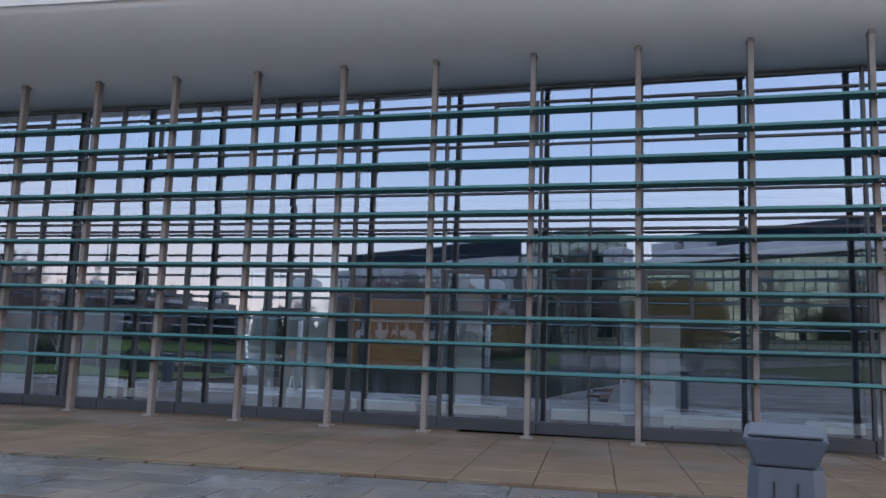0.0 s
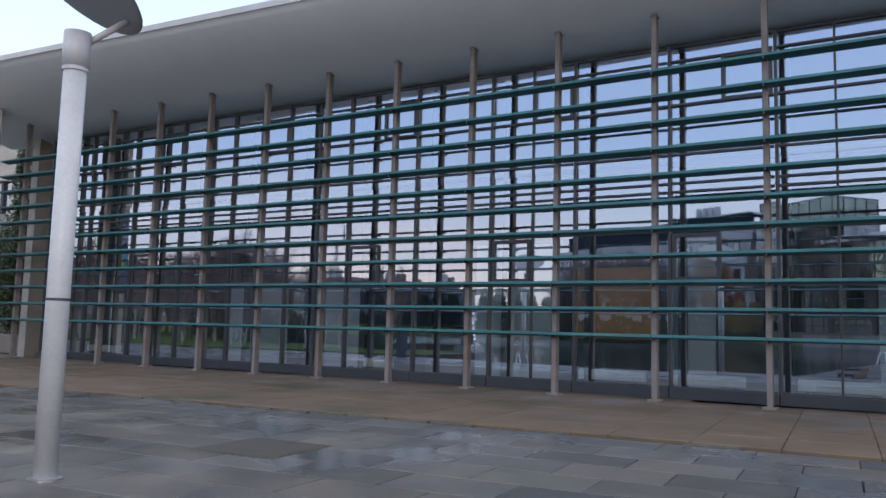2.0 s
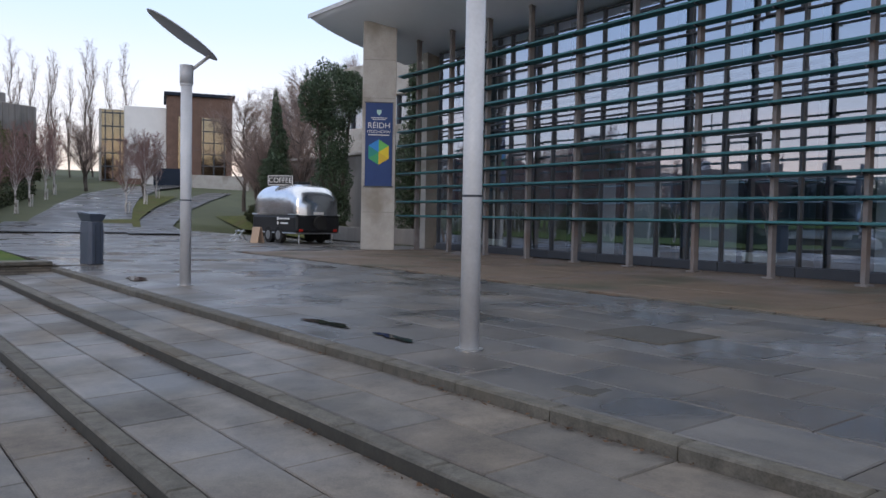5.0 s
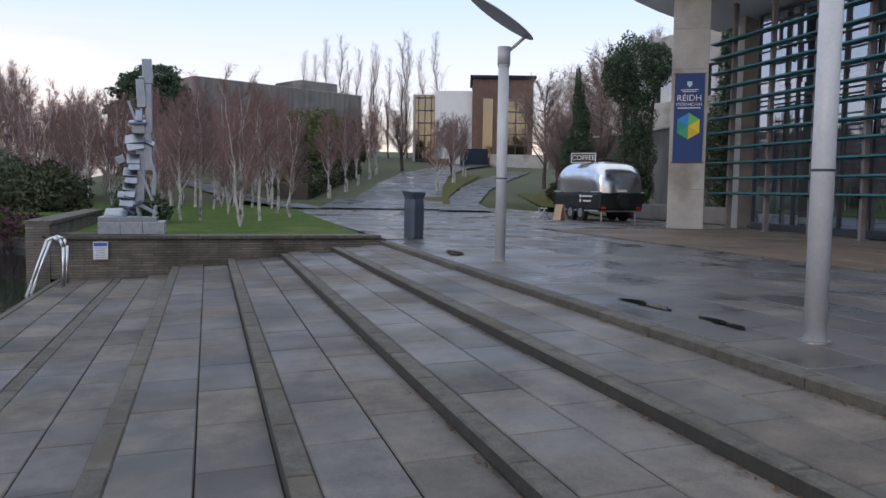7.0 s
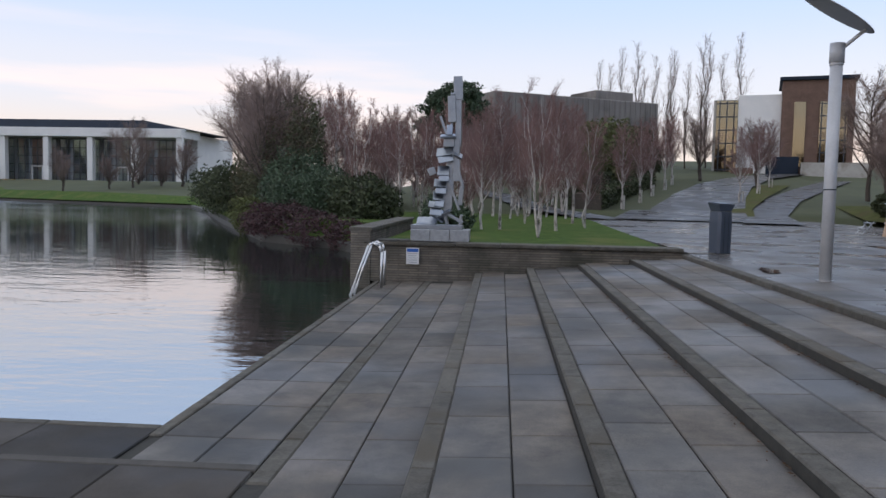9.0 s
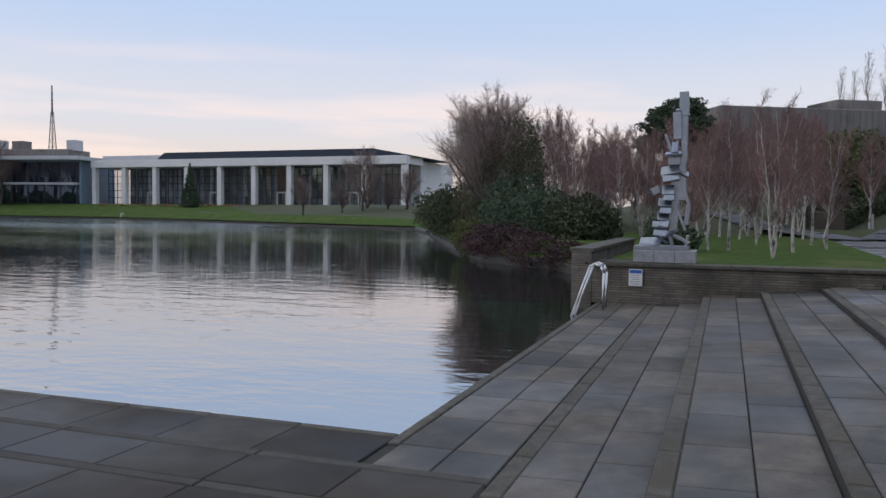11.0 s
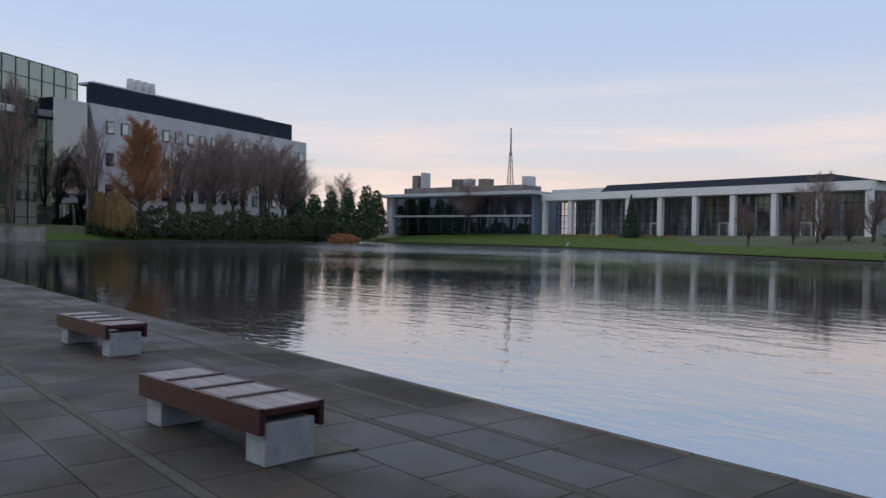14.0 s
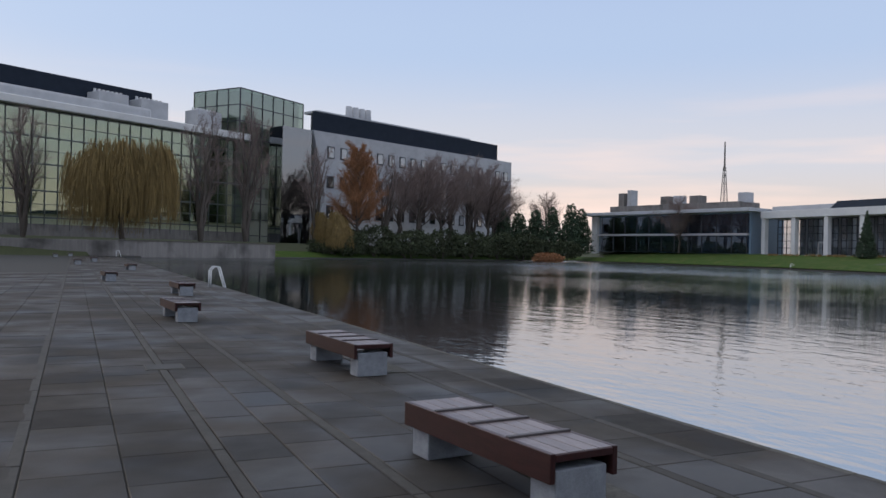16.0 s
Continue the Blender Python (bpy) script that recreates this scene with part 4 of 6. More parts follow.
# ------------------------------------------------------------------ lettering
def words(text, size, material, parent, m, depth=0.004, align="CENTER"):
    cu = bpy.data.curves.new("words", "FONT")
    cu.body, cu.size, cu.extrude, cu.align_x, cu.align_y = text, size, depth, align, "CENTER"
    tmp = bpy.data.objects.new("tmp", cu)
    scene.collection.objects.link(tmp)
    me = bpy.data.meshes.new_from_object(tmp.evaluated_get(bpy.context.evaluated_depsgraph_get()))
    bpy.data.objects.remove(tmp)
    me.materials.clear()
    me.materials.append(material)
    ob = part("lettering", me, material, parent)
    ob.matrix_basis = m
    return ob


banner = thing("banner", "tall blue banner with white words and a coloured hexagon", "banner", pose(-24.45, 10.38, 0, 0, 0, 57.0) @ pose(0.0, -0.03, 0))
part("cloth", bx((0, 0, 3.34), (0.86, 0.012, 2.62), bevel=0.002), M_BLUE, banner)
for z in (2.02, 4.66):
    part("batten", bx((0, 0.0, z), (0.92, 0.03, 0.03), bevel=0.004), M_MULLION, banner)
up = pose(0, 0, 0, 90, 0, 0)
words("RÉIDH", 0.255, M_PUTTY, banner, pose(0, -0.012, 3.93) @ up)
words("ITODHCHAÍ", 0.135, M_PUTTY, banner, pose(0, -0.012, 3.74) @ up)
part("text_bar", bx((0, -0.009, 3.64), (0.66, 0.004, 0.03)), M_PUTTY, banner)
for k in range(2):
    part("text_bar", bx((0, -0.009, 4.18 - 0.05 * k), (0.52 - 0.1 * k, 0.004, 0.02)), M_PUTTY, banner)
crest = B()
cv = [crest.verts.new((x, -0.009, z)) for x, z in ((-0.07, 4.43), (0.07, 4.43), (0.075, 4.33), (0, 4.25), (-0.075, 4.33))]
crest.faces.new(cv)
part("crest", crest, plain("crest_pale", (0.35, 0.55, 0.50), 0.6), banner)
HX = [(0.43 * 0.86 * math.sin(radians(60 * k)), 0.40 * math.cos(radians(60 * k))) for k in range(6)]
for name, ids, col in (("sky_blue", (0, 5), (0.03, 0.22, 0.55)), ("lime", (0, 1), (0.12, 0.42, 0.10)), ("yellow", (1, 2), (0.62, 0.48, 0.03)), ("gold", (2, 3), (0.55, 0.38, 0.03)), ("green", (3, 4), (0.05, 0.30, 0.12)), ("teal", (4, 5), (0.02, 0.24, 0.20))):
    hb = B()
    hb.faces.new([hb.verts.new((0, -0.0095, 3.10)), *[hb.verts.new((HX[i][0], -0.0095, 3.10 + HX[i][1])) for i in ids]])
    part("hexagon_facet", hb, plain("banner_" + name, col, 0.7), banner)


# ------------------------------------------------------------------ silver coffee caravan
def caravan():
    t = thing("coffee_caravan", "rounded silver and black coffee caravan parked on the plaza", "caravan", pose(-30.9, 10.78, 0, 0, 0, 2))
    L, W = 3.5, 1.95

    def shell(z0, z1, prof_n, bulge):
        bm = B()
        rings = []
        for i in range(25):
            u = -1 + 2 * i / 24
            ex = (1 - abs(u) ** 4.5) ** 0.45 if abs(u) < 1 else 0.0
            ring = []
            for j in range(prof_n + 1):
                a = math.pi * j / prof_n
                yy = -math.cos(a)
                zz = math.sin(a)
                s = math.copysign(abs(yy) ** 0.55, yy)
                ring.append(bm.verts.new((u * L / 2, s * W / 2 * (0.82 + 0.18 * ex), z0 + (z1 - z0) * (zz ** 0.6) * (0.55 + 0.45 * ex))))
            rings.append(ring)
        for a, b in zip(rings, rings[1:]):
            for j in range(prof_n):
                bm.faces.new((a[j], a[j + 1], b[j + 1], b[j]))
        bm.faces.new(rings[0][::-1])
        bm.faces.new(rings[-1])
        bmesh.ops.recalc_face_normals(bm, faces=bm.faces)
        return bm

    part("upper_shell", shell(1.05, 2.22, 18, 1), M_CHROME, t, "polished aluminium shell", True)
    part("lower_body", bx((0, 0, 0.74), (L * 0.985, W * 0.97, 0.70), bevel=0.12), M_BLACK, t, "black painted lower body")
    part("belt_trim", bx((0, 0, 1.075), (L * 0.99, W * 0.985, 0.05), bevel=0.02), M_STEEL, t)
    part("skirt_trim", bx((0, 0, 0.39), (L * 0.985, W * 0.975, 0.05), bevel=0.02), M_STEEL, t)
    for x in (-0.35, 0.45):
        for s in (-1, 1):
            w = part("wheel", tube(B(), (x, s * (W / 2 - 0.20), 0.30), (x, s * (W / 2 - 0.02), 0.30), 0.30, seg=24), M_RUBBER, t)
            part("rim", tube(B(), (x, s * (W / 2 - 0.03), 0.30), (x, s * (W / 2 - 0.005), 0.30), 0.17, seg=20), M_STEEL, w)
    part("rear_window", bx((L / 2 - 0.10, 0, 1.52), (0.05, 0.95, 0.42), ry=-14, bevel=0.02), M_GLASSB, t)
    part("window_frame", bx((L / 2 - 0.115, 0, 1.52), (0.05, 1.05, 0.5), ry=-14, bevel=0.02), M_BLACK, t)
    part("spare_wheel", tube(B(), (L / 2 - 0.02, 0.05, 0.78), (L / 2 + 0.12, 0.05, 0.78), 0.26, seg=24), M_RUBBER, t)
    part("number_panel", bx((L / 2 + 0.0, 0.0, 1.13), (0.02, 0.42, 0.09), bevel=0.004), M_PUTTY, t)
    for s in (-1, 1):
        part("tail_lamp", bx((L / 2 - 0.01, s * 0.72, 0.50), (0.05, 0.16, 0.10), bevel=0.02), M_REDL, t)
        part("corner_jack", tube(B(), (L / 2 - 0.2, s * 0.7, 0), (L / 2 - 0.2, s * 0.7, 0.4), 0.03, seg=8), M_STEEL, t)
    part("serving_hatch", bx((-0.55, -W / 2 + 0.06, 1.50), (1.2, 0.05, 0.6), rx=-7, bevel=0.02), M_CHROME, t)
    for k in range(2):
        part("text_bar", bx((0.95, -W / 2 - 0.0, 0.92 - 0.17 * k), (0.75 - 0.2 * k, 0.02, 0.06)), M_PUTTY, t)
        part("round_mark", tube(B(), (0.45, -W / 2 - 0.01, 0.92 - 0.17 * k), (0.45, -W / 2 + 0.01, 0.92 - 0.17 * k), 0.06, seg=14), M_PUTTY, t)
    part("roof_vent", bx((0.4, 0.0, 2.26), (0.6, 0.5, 0.10), bevel=0.03), M_BLACK, t)
    part("roof_dome", bx((-0.5, 0.1, 2.24), (0.5, 0.5, 0.10), bevel=0.03), M_PUTTY, t)
    part("drawbar", tube(B(), (-L / 2, 0, 0.45), (-L / 2 - 1.0, 0, 0.42), 0.05, seg=8), M_BLACK, t)
    sb = part("coffee_sign", bx((0, 0.03, 0), (1.05, 0.06, 0.42), bevel=0.01), M_BLACK, t, "black sign with white capitals on the roof")
    sb.matrix_basis = pose(-0.05, -0.62, 2.36, 0, 0, 40)
    part("sign_border", bx((0, -0.002, 0), (1.0, 0.006, 0.37)), M_PUTTY, sb)
    part("sign_face", bx((0, -0.006, 0), (0.94, 0.006, 0.31)), M_BLACK, sb)
    words("COFFEE", 0.27, M_PUTTY, sb, pose(0, -0.010, 0) @ pose(0, 0, 0, 90, 0, 0))
    return t


caravan()
steps = thing("folding_step", "small folding metal step beside the caravan", "step stool", pose(-32.4, 9.0, 0))
for k in range(2):
    part("tread", bx((0, 0.2 * k, 0.2 + 0.2 * k), (0.5, 0.2, 0.03), bevel=0.005), M_STEEL, steps)
for s in (-0.24, 0.24):
    part("leg", tube(B(), (s, -0.15, 0), (s, 0.25, 0.45), 0.015, seg=8), M_STEEL, steps)
    part("leg", tube(B(), (s, 0.35, 0), (s, 0.1, 0.42), 0.015, seg=8), M_STEEL, steps)
ab = thing("pavement_sign", "small wooden sandwich board by the caravan", "sandwich board", pose(-30.4, 9.0, 0, 0, 0, 20))
part("front_board", bx((0, -0.1, 0.3), (0.38, 0.02, 0.6), rx=-12, bevel=0.004), plain("pale_board", (0.42, 0.30, 0.21), 0.6), ab)
part("back_board", bx((0, 0.1, 0.3), (0.38, 0.02, 0.6), rx=12, bevel=0.004), plain("pale_board_back", (0.36, 0.25, 0.18), 0.6), ab)


# ------------------------------------------------------------------ far buildings
def along(p0, p1, flip=False):
    """A frame at p0 whose x runs to p1 and whose y points away from the lake's middle; its length."""
    dx, dy = p1[0] - p0[0], p1[1] - p0[1]
    return pose(p0[0], p0[1], 0, 0, 0, math.degrees(math.atan2(dy, dx))) @ Matrix.Diagonal((1, -1 if flip else 1, 1, 1)), math.hypot(dx, dy)


# the white pillared hall
HALL_M, HALL_L = along((-151.7, -64.6), (-153.7, -146.3), True)
hall = thing("white_hall", "long low white hall with square columns and a dark roof", "building", HALL_M)
HB, HT = 2.2, 12.1
part("fascia", bx((HALL_L / 2, 4, HT - 0.45), (HALL_L, 9, 1.7), bevel=0.06), M_WHITE, hall)
bm = B()
vs = [bm.verts.new(v) for v in ((-1, 1.5, HT + 0.35), (64, 1.5, HT + 0.35), (64, 24, HT + 0.35), (-1, 24, HT + 0.35), (9, 3.0, HT + 2.2), (63, 3.0, HT + 2.2), (63, 22, HT + 2.2), (9, 22, HT + 2.2))]
for f in ((0, 1, 5, 4), (1, 2, 6, 5), (2, 3, 7, 6), (3, 0, 4, 7), (4, 5, 6, 7), (3, 2, 1, 0)):
    bm.faces.new([vs[k] for k in f])
part("roof", bm, M_ROOF, hall, "dark slate-blue hipped roof")
part("low_roof", bx((72, 7, HT + 1.0), (18, 9, 1.3), bevel=0.08), M_LIGHTSTONE, hall)
part("side_block", bx((HALL_L / 2, 22, 6.2), (HALL_L - 4, 20, 12), bevel=0.1), M_WHITE, hall)
part("back_wall", bx((HALL_L / 2, 9.5, 5.5), (HALL_L - 6, 0.5, 11)), M_LIGHTSTONE, hall)
part("plinth", bx((HALL_L / 2, 5, HB - 0.4), (HALL_L, 11, 0.9)), M_CONC, hall)
col_m = mesh_of("column", bx((0, 0, (HT + HB) / 2 - 0.75), (1.15, 1.15, HT - HB - 1.0), bevel=0.06), M_WHITE)
NB = 9
for k in range(NB + 1):
    c = part("column", col_m, M_WHITE, hall)
    c.matrix_basis = pose(0.6 + (HALL_L - 1.2) * k / NB, 0.4, 0)
bay = (HALL_L - 1.2) / NB
M_HALLGLASS = glass_mat("hall_window_glass", (0.80, 0.84, 0.86), 0.34)
glz_m = pydata("glazing", [(-bay / 2 + 0.4, 0, HB), (bay / 2 - 0.4, 0, HB), (bay / 2 - 0.4, 0, HT - 1.6), (-bay / 2 + 0.4, 0, HT - 1.6)], [(0, 1, 2, 3)], M_HALLGLASS)
upright_m = mesh_of("window_bar", bx((0, -0.05, (HB + HT - 1.6) / 2), (0.14, 0.12, HT - HB - 1.6)), M_MULLION)
cross_m = mesh_of("window_bar", bx((0, -0.05, 0), (bay - 0.8, 0.12, 0.13)), M_MULLION)
bm = B()
for s in (-1, 1):
    box(bm, (s * 1.1, -0.12, HB + 1.5), (0.25, 0.12, 3.0))
box(bm, (0, -0.12, HB + 2.9), (2.4, 0.12, 0.25))
door_m = mesh_of("door_frame", bm, M_PUTTY)
for k in range(NB):
    mm = pose(0.6 + bay * (k + 0.5), 4.2, 0)
    w = part("window", glz_m, M_HALLGLASS, hall)
    w.matrix_basis = mm
    for q in range(7):
        part("window_bar", upright_m, M_MULLION, w).matrix_basis = pose(-bay / 2 + 0.4 + (bay - 0.8) * q / 6, 0, 0)
    for q in range(6):
        part("window_bar", cross_m, M_MULLION, w).matrix_basis = pose(0, 0, HB + (HT - 1.6 - HB) * q / 5)
    if k % 2:
        o = part("door_frame", door_m, M_PUTTY, hall)
        o.matrix_basis = mm

# dark glass two-storey block beside the hall
KM, KL = along((-151.6, -147.2), (-142.1, -198.9), True)
block = thing("glass_block", "two-storey dark glass office block with grey roof plant", "building", KM)
part("body", bx((KL / 2, 8, 7.4), (KL - 2, 14, 10.4), bevel=0.1), plain("dark_blue_interior", (0.17, 0.25, 0.33), 0.5), block)
part("glazing", bx((KL / 2, 0.9, 7.2), (KL - 3, 0.1, 9.8)), glass_mat("blue_office_glass", (0.42, 0.56, 0.68), 0.36), block)
part("roof_slab", bx((KL / 2, 5.5, 12.9), (KL + 2, 17, 0.9), bevel=0.1), M_LIGHTSTONE, block)
part("upper_storey", bx((KL / 2 + 3, 10, 14.4), (KL - 9, 9, 2.4), bevel=0.1), M_CONCD, block)
part("floor_band", bx((KL / 2, 0.4, 7.0), (KL - 3, 1.2, 0.5)), M_LIGHTSTONE, block)
part("end_wall", bx((KL - 0.6, 6, 7.3), (2.2, 12, 11.4), bevel=0.05), M_WHITE, block)
for k in range(12):
    part("mullion", bx((2 + (KL - 5) * k / 11, 0.8, 7.2), (0.2, 0.2, 9.8)), M_MULLION, block)
for k, (u, w, h) in enumerate(((KL - 4, 2.2, 4.2), (KL - 7, 1.4, 5.0), (KL - 20, 3.0, 2.6), (KL - 24, 2.4, 2.6), (KL - 30, 3.4, 2.4), (8, 2.6, 2.6))):
    part("roof_plant", bx((u, 9, 15.4 + h / 2), (w, 3, h), bevel=0.1), M_LIGHTSTONE if k % 2 else M_CONCD, block)

# lattice mast
mast = thing("lattice_mast", "slender grey lattice mast on the skyline", "mast", pose(-212.7, -219.1, 0))
mz0, mz1 = 1.5, 42.5
for k in range(4):
    sx, sy = (1, 1, -1, -1)[k], (1, -1, -1, 1)[k]
    part("leg", tube(B(), (sx * 1.7, sy * 1.7, mz0), (sx * 0.28, sy * 0.28, mz1 - 9), 0.16, 0.12, 6), M_CONCD, mast)
for q in range(14):
    u = q / 14
    w0, w1 = 1.7 - 1.42 * u, 1.7 - 1.42 * (u + 1 / 14)
    za, zb = mz0 + (mz1 - 9 - mz0) * u, mz0 + (mz1 - 9 - mz0) * (u + 1 / 14)
    bm = B()
    for sx, sy, ex, ey in ((1, 1, 1, -1), (1, -1, -1, -1), (-1, -1, -1, 1), (-1, 1, 1, 1)):
        tube(bm, (sx * w0, sy * w0, za), (ex * w1, ey * w1, zb), 0.07, seg=4)
        tube(bm, (sx * w0, sy * w0, za), (ex * w0, ey * w0, za), 0.06, seg=4)
    part("bracing", bm, M_CONCD, mast)
part("top_pole", tube(B(), (0, 0, mz1 - 9.5), (0, 0, mz1), 0.34, 0.22, 8), M_CONCD, mast)

# the science building: glass wing, glass tower, pale stone wing with a dark top storey
GM, GL = along((44.3, -151.7), (-41.3, -200.1), True)
glassw = thing("glass_wing", "long glazed laboratory wing with a pale roof edge", "building", GM)
GB_, GT_ = 3.5, 27.2
M_WINGBAR = plain("grey_green_bars", (0.085, 0.10, 0.095), 0.5)
part("body", bx((GL / 2, -9, 15), (GL, 14, 23.4)), plain("dim_green_interior", (0.46, 0.49, 0.33), 0.7), glassw)
part("glazing", bx((GL / 2, -1.2, (GB_ + GT_) / 2 + 1.5), (GL - 0.4, 0.1, GT_ - GB_ - 3.4)), glass_mat("green_tinted_glass", (0.55, 0.62, 0.46), 0.34, 0.02, (0.62, 0.70, 0.60)), glassw)
part("roof_edge", bx((GL / 2, -4, GT_ + 0.5), (GL + 1, 9, 1.6), bevel=0.2), M_WHITE, glassw)
part("base_wall", bx((GL / 2, -1.6, GB_ - 0.5), (GL, 1.2, 3.4)), M_CONCD, glassw)
for k in range(39):
    part("mullion", bx((0.3 + (GL - 0.6) * k / 38, -1.05, (GB_ + GT_) / 2), (0.11, 0.2, GT_ - GB_)), M_WINGBAR, glassw)
for k in range(9):
    part("floor_line", bx((GL / 2, -1.05, GB_ + 2.4 + (GT_ - GB_ - 3) * k / 8), (GL, 0.2, 0.12 if k % 2 else 0.28)), M_WINGBAR, glassw)
part("upper_storey", bx((GL / 2 - 10, -16, 31.5), (GL - 20, 12, 9.0), bevel=0.3), M_ROOF, glassw)
part("roof_curve", bx((GL / 2 - 12, -8, 29.5), (GL - 24, 8, 3.4), bevel=0.6), M_LIGHTSTONE, glassw)
for u in (66, 76, 91):
    bm = B()
    box(bm, (u, -8, 31.4), (7, 5, 4.2), bevel=0.2)
    part("plant_room", bm, M_LIGHTSTONE, glassw)
    for q in range(7):
        part("flue", bx((u - 3 + q, -8, 33.8), (0.5, 0.5, 0.8), bevel=0.1), M_PUTTY, glassw)
TM, TL = along((-39.3, -201.6), (-58.6, -215.5), True)
tower = thing("glass_tower", "green-tinted square glass stair tower above the wing", "building", TM)
TH_, TD = 40.0, 15.6
part("core", bx((TL / 2, -TD / 2, TH_ / 2), (TL - 1.6, TD - 1.6, TH_ - 1.0)), plain("tower_interior", (0.44, 0.50, 0.42), 0.7), tower)
part("glazing", bx((TL / 2, -TD / 2, TH_ / 2), (TL, TD, TH_)), glass_mat("tower_green_glass", (0.60, 0.68, 0.58), 0.30, 0.02, (0.66, 0.74, 0.68)), tower)
for k in range(7):
    part("glazing_bar", bx((TL * k / 6, 0.08, TH_ / 2), (0.2, 0.15, TH_)), M_MULLION, tower)
for k in range(5):
    part("glazing_bar", bx((-0.08, -TD * k / 4, TH_ / 2), (0.15, 0.2, TH_)), M_MULLION, tower)
for k in range(10):
    part("glazing_bar", bx((TL / 2, 0.08, 4 + 36.0 * k / 9), (TL, 0.15, 0.2)), M_MULLION, tower)
    part("glazing_bar", bx((-0.08, -TD / 2, 4 + 36.0 * k / 9), (0.15, TD, 0.2)), M_MULLION, tower)

WM, WL = along((-52.2, -188.9), (-126.6, -220.9), True)
stone = thing("stone_wing", "pale stone laboratory wing with a dark metal top storey", "building", WM)
bm = B()
WT_ = 29.4
pr = [(-2.0, 29.4), (0.0, 29.4), (3.4, 14.0), (1.4, 1.0), (-6, 1.0)]
vs0 = [bm.verts.new((0 + (2.5 if z > 20 else (6.5 if z > 10 else 2.0)), 0.0, z)) for _, z in pr[1:4]]
vs1 = [bm.verts.new((WL, 0.0, z)) for _, z in pr[1:4]]
for k in range(2):
    bm.faces.new((vs0[k], vs0[k + 1], vs1[k + 1], vs1[k]))
bk0 = [bm.verts.new((v.co.x, -6, v.co.z)) for v in vs0]
bk1 = [bm.verts.new((WL, -6, v.co.z)) for v in vs1]
for k in range(2):
    bm.faces.new((bk0[k], bk0[k + 1], vs0[k + 1], vs0[k]))
    bm.faces.new((vs1[k], vs1[k + 1], bk1[k + 1], bk1[k]))
bm.faces.new((vs0[0], vs1[0], bk1[0], bk0[0]))
bmesh.ops.recalc_face_normals(bm, faces=bm.faces)
part("wall", bm, M_LIGHTSTONE, stone)
bm = B()
prism = [[bm.verts.new((u, y, z)) for u, y in ((3, -1), (75, -1), (75, -8), (8, -8))] for z in (29.4, 34.2)]
bm.faces.new(prism[0][::-1])
bm.faces.new(prism[1])
for k in range(4):
    bm.faces.new((prism[0][k], prism[0][(k + 1) % 4], prism[1][(k + 1) % 4], prism[1][k]))
bmesh.ops.recalc_face_normals(bm, faces=bm.faces)
part("top_storey", bm, M_ROOF, stone, "dark metal top storey")
part("roof_edge", bx((34, -4.5, 34.5), (58, 5, 0.6), bevel=0.1), M_LIGHTSTONE, stone)
part("dark_corner", bx((2.2, -2, 15), (1.0, 2, 28)), M_ROOF, stone)
part("glazed_link", bx((-2.6, -2.0, 14.8), (8.4, 5.0, 28.8)), glass_mat("link_glass", (0.30, 0.36, 0.28), 0.22), stone)
part("link_core", bx((-2.6, -2.3, 14.8), (7.6, 3.6, 28.2)), M_ROOF, stone)
win_f = mesh_of("window", bx((0, 0.02, 0), (2.2, 0.3, 3.0), bevel=0.05), M_MULLION)
win_g = mesh_of("pane", bx((0, 0.2, 0), (1.6, 0.08, 2.4)), glass_mat("stone_wing_glass", (0.10, 0.13, 0.12), 0.30))
for r, (z, n) in enumerate(((24.6, 18), (17.4, 18), (10.2, 18))):
    for k in range(n):
        u = 8 + (WL - 11) * k / (n - 1)
        w = part("window", win_f, M_MULLION, stone)
        w.matrix_basis = pose(u, 0, z)
        g = part("pane", win_g, M_GLASSB, w)
for q in range(4):
    part("flue", tube(B(), (17 + 2.2 * q, -4, 33), (17 + 2.2 * q, -4, 37.6), 1.0, 0.8, 12), M_LIGHTSTONE, stone, "pale round roof flue", True)

for q in range(3):
    p = part("bollard", tube(B(), (6 + 4.2 * q, 10, 0), (6 + 4.2 * q, 10, 6.2), 0.35, 0.35, 10), M_PUTTY, stone, "white steel post")
# retaining wall on the south shore
rw_m, rw_l = along((-9.0, -134.5), (-37.0, -150.5), True)
rw = thing("retaining_wall", "stained concrete retaining wall along the far shore", "wall", rw_m, kind="structure")
part("body", bx((rw_l / 2, -0.6, 0.4), (rw_l, 1.0, 2.6), bevel=0.05), M_CONCD, rw)
part("coping", bx((rw_l / 2, -0.6, 1.75), (rw_l + 0.2, 1.2, 0.2), bevel=0.03), M_KERB, rw)
rw2 = thing("retaining_wall", "stained concrete retaining wall along the far shore", "wall", kind="structure")
part("body", bx((20, -134.8, 0.4), (59, 1.0, 2.6), bevel=0.05), M_CONCD, rw2)

# concrete building behind the birches
CM, CL = along((-92.0, 13.1), (-82.5, -4.6))
conc = thing("concrete_building", "brown-stained concrete building with a band of windows", "building", CM)
part("upper_wall", bx((CL / 2, -5, 9.3), (CL, 10, 4.2), bevel=0.1), M_CONCD, conc)
part("lower_wall", bx((CL / 2, -5.5, 4.5), (CL - 1, 9, 7.0)), M_CONCD, conc)
part("window_band", bx((CL / 2 - 1, -0.9, 6.5), (CL - 6, 0.2, 1.4)), M_GLASSB, conc)
for k in range(9):
    part("window_bar", bx((3 + (CL - 6) * k / 8, -0.75, 6.5), (0.2, 0.2, 1.4)), M_PUTTY if k in (3, 4) else M_MULLION, conc)
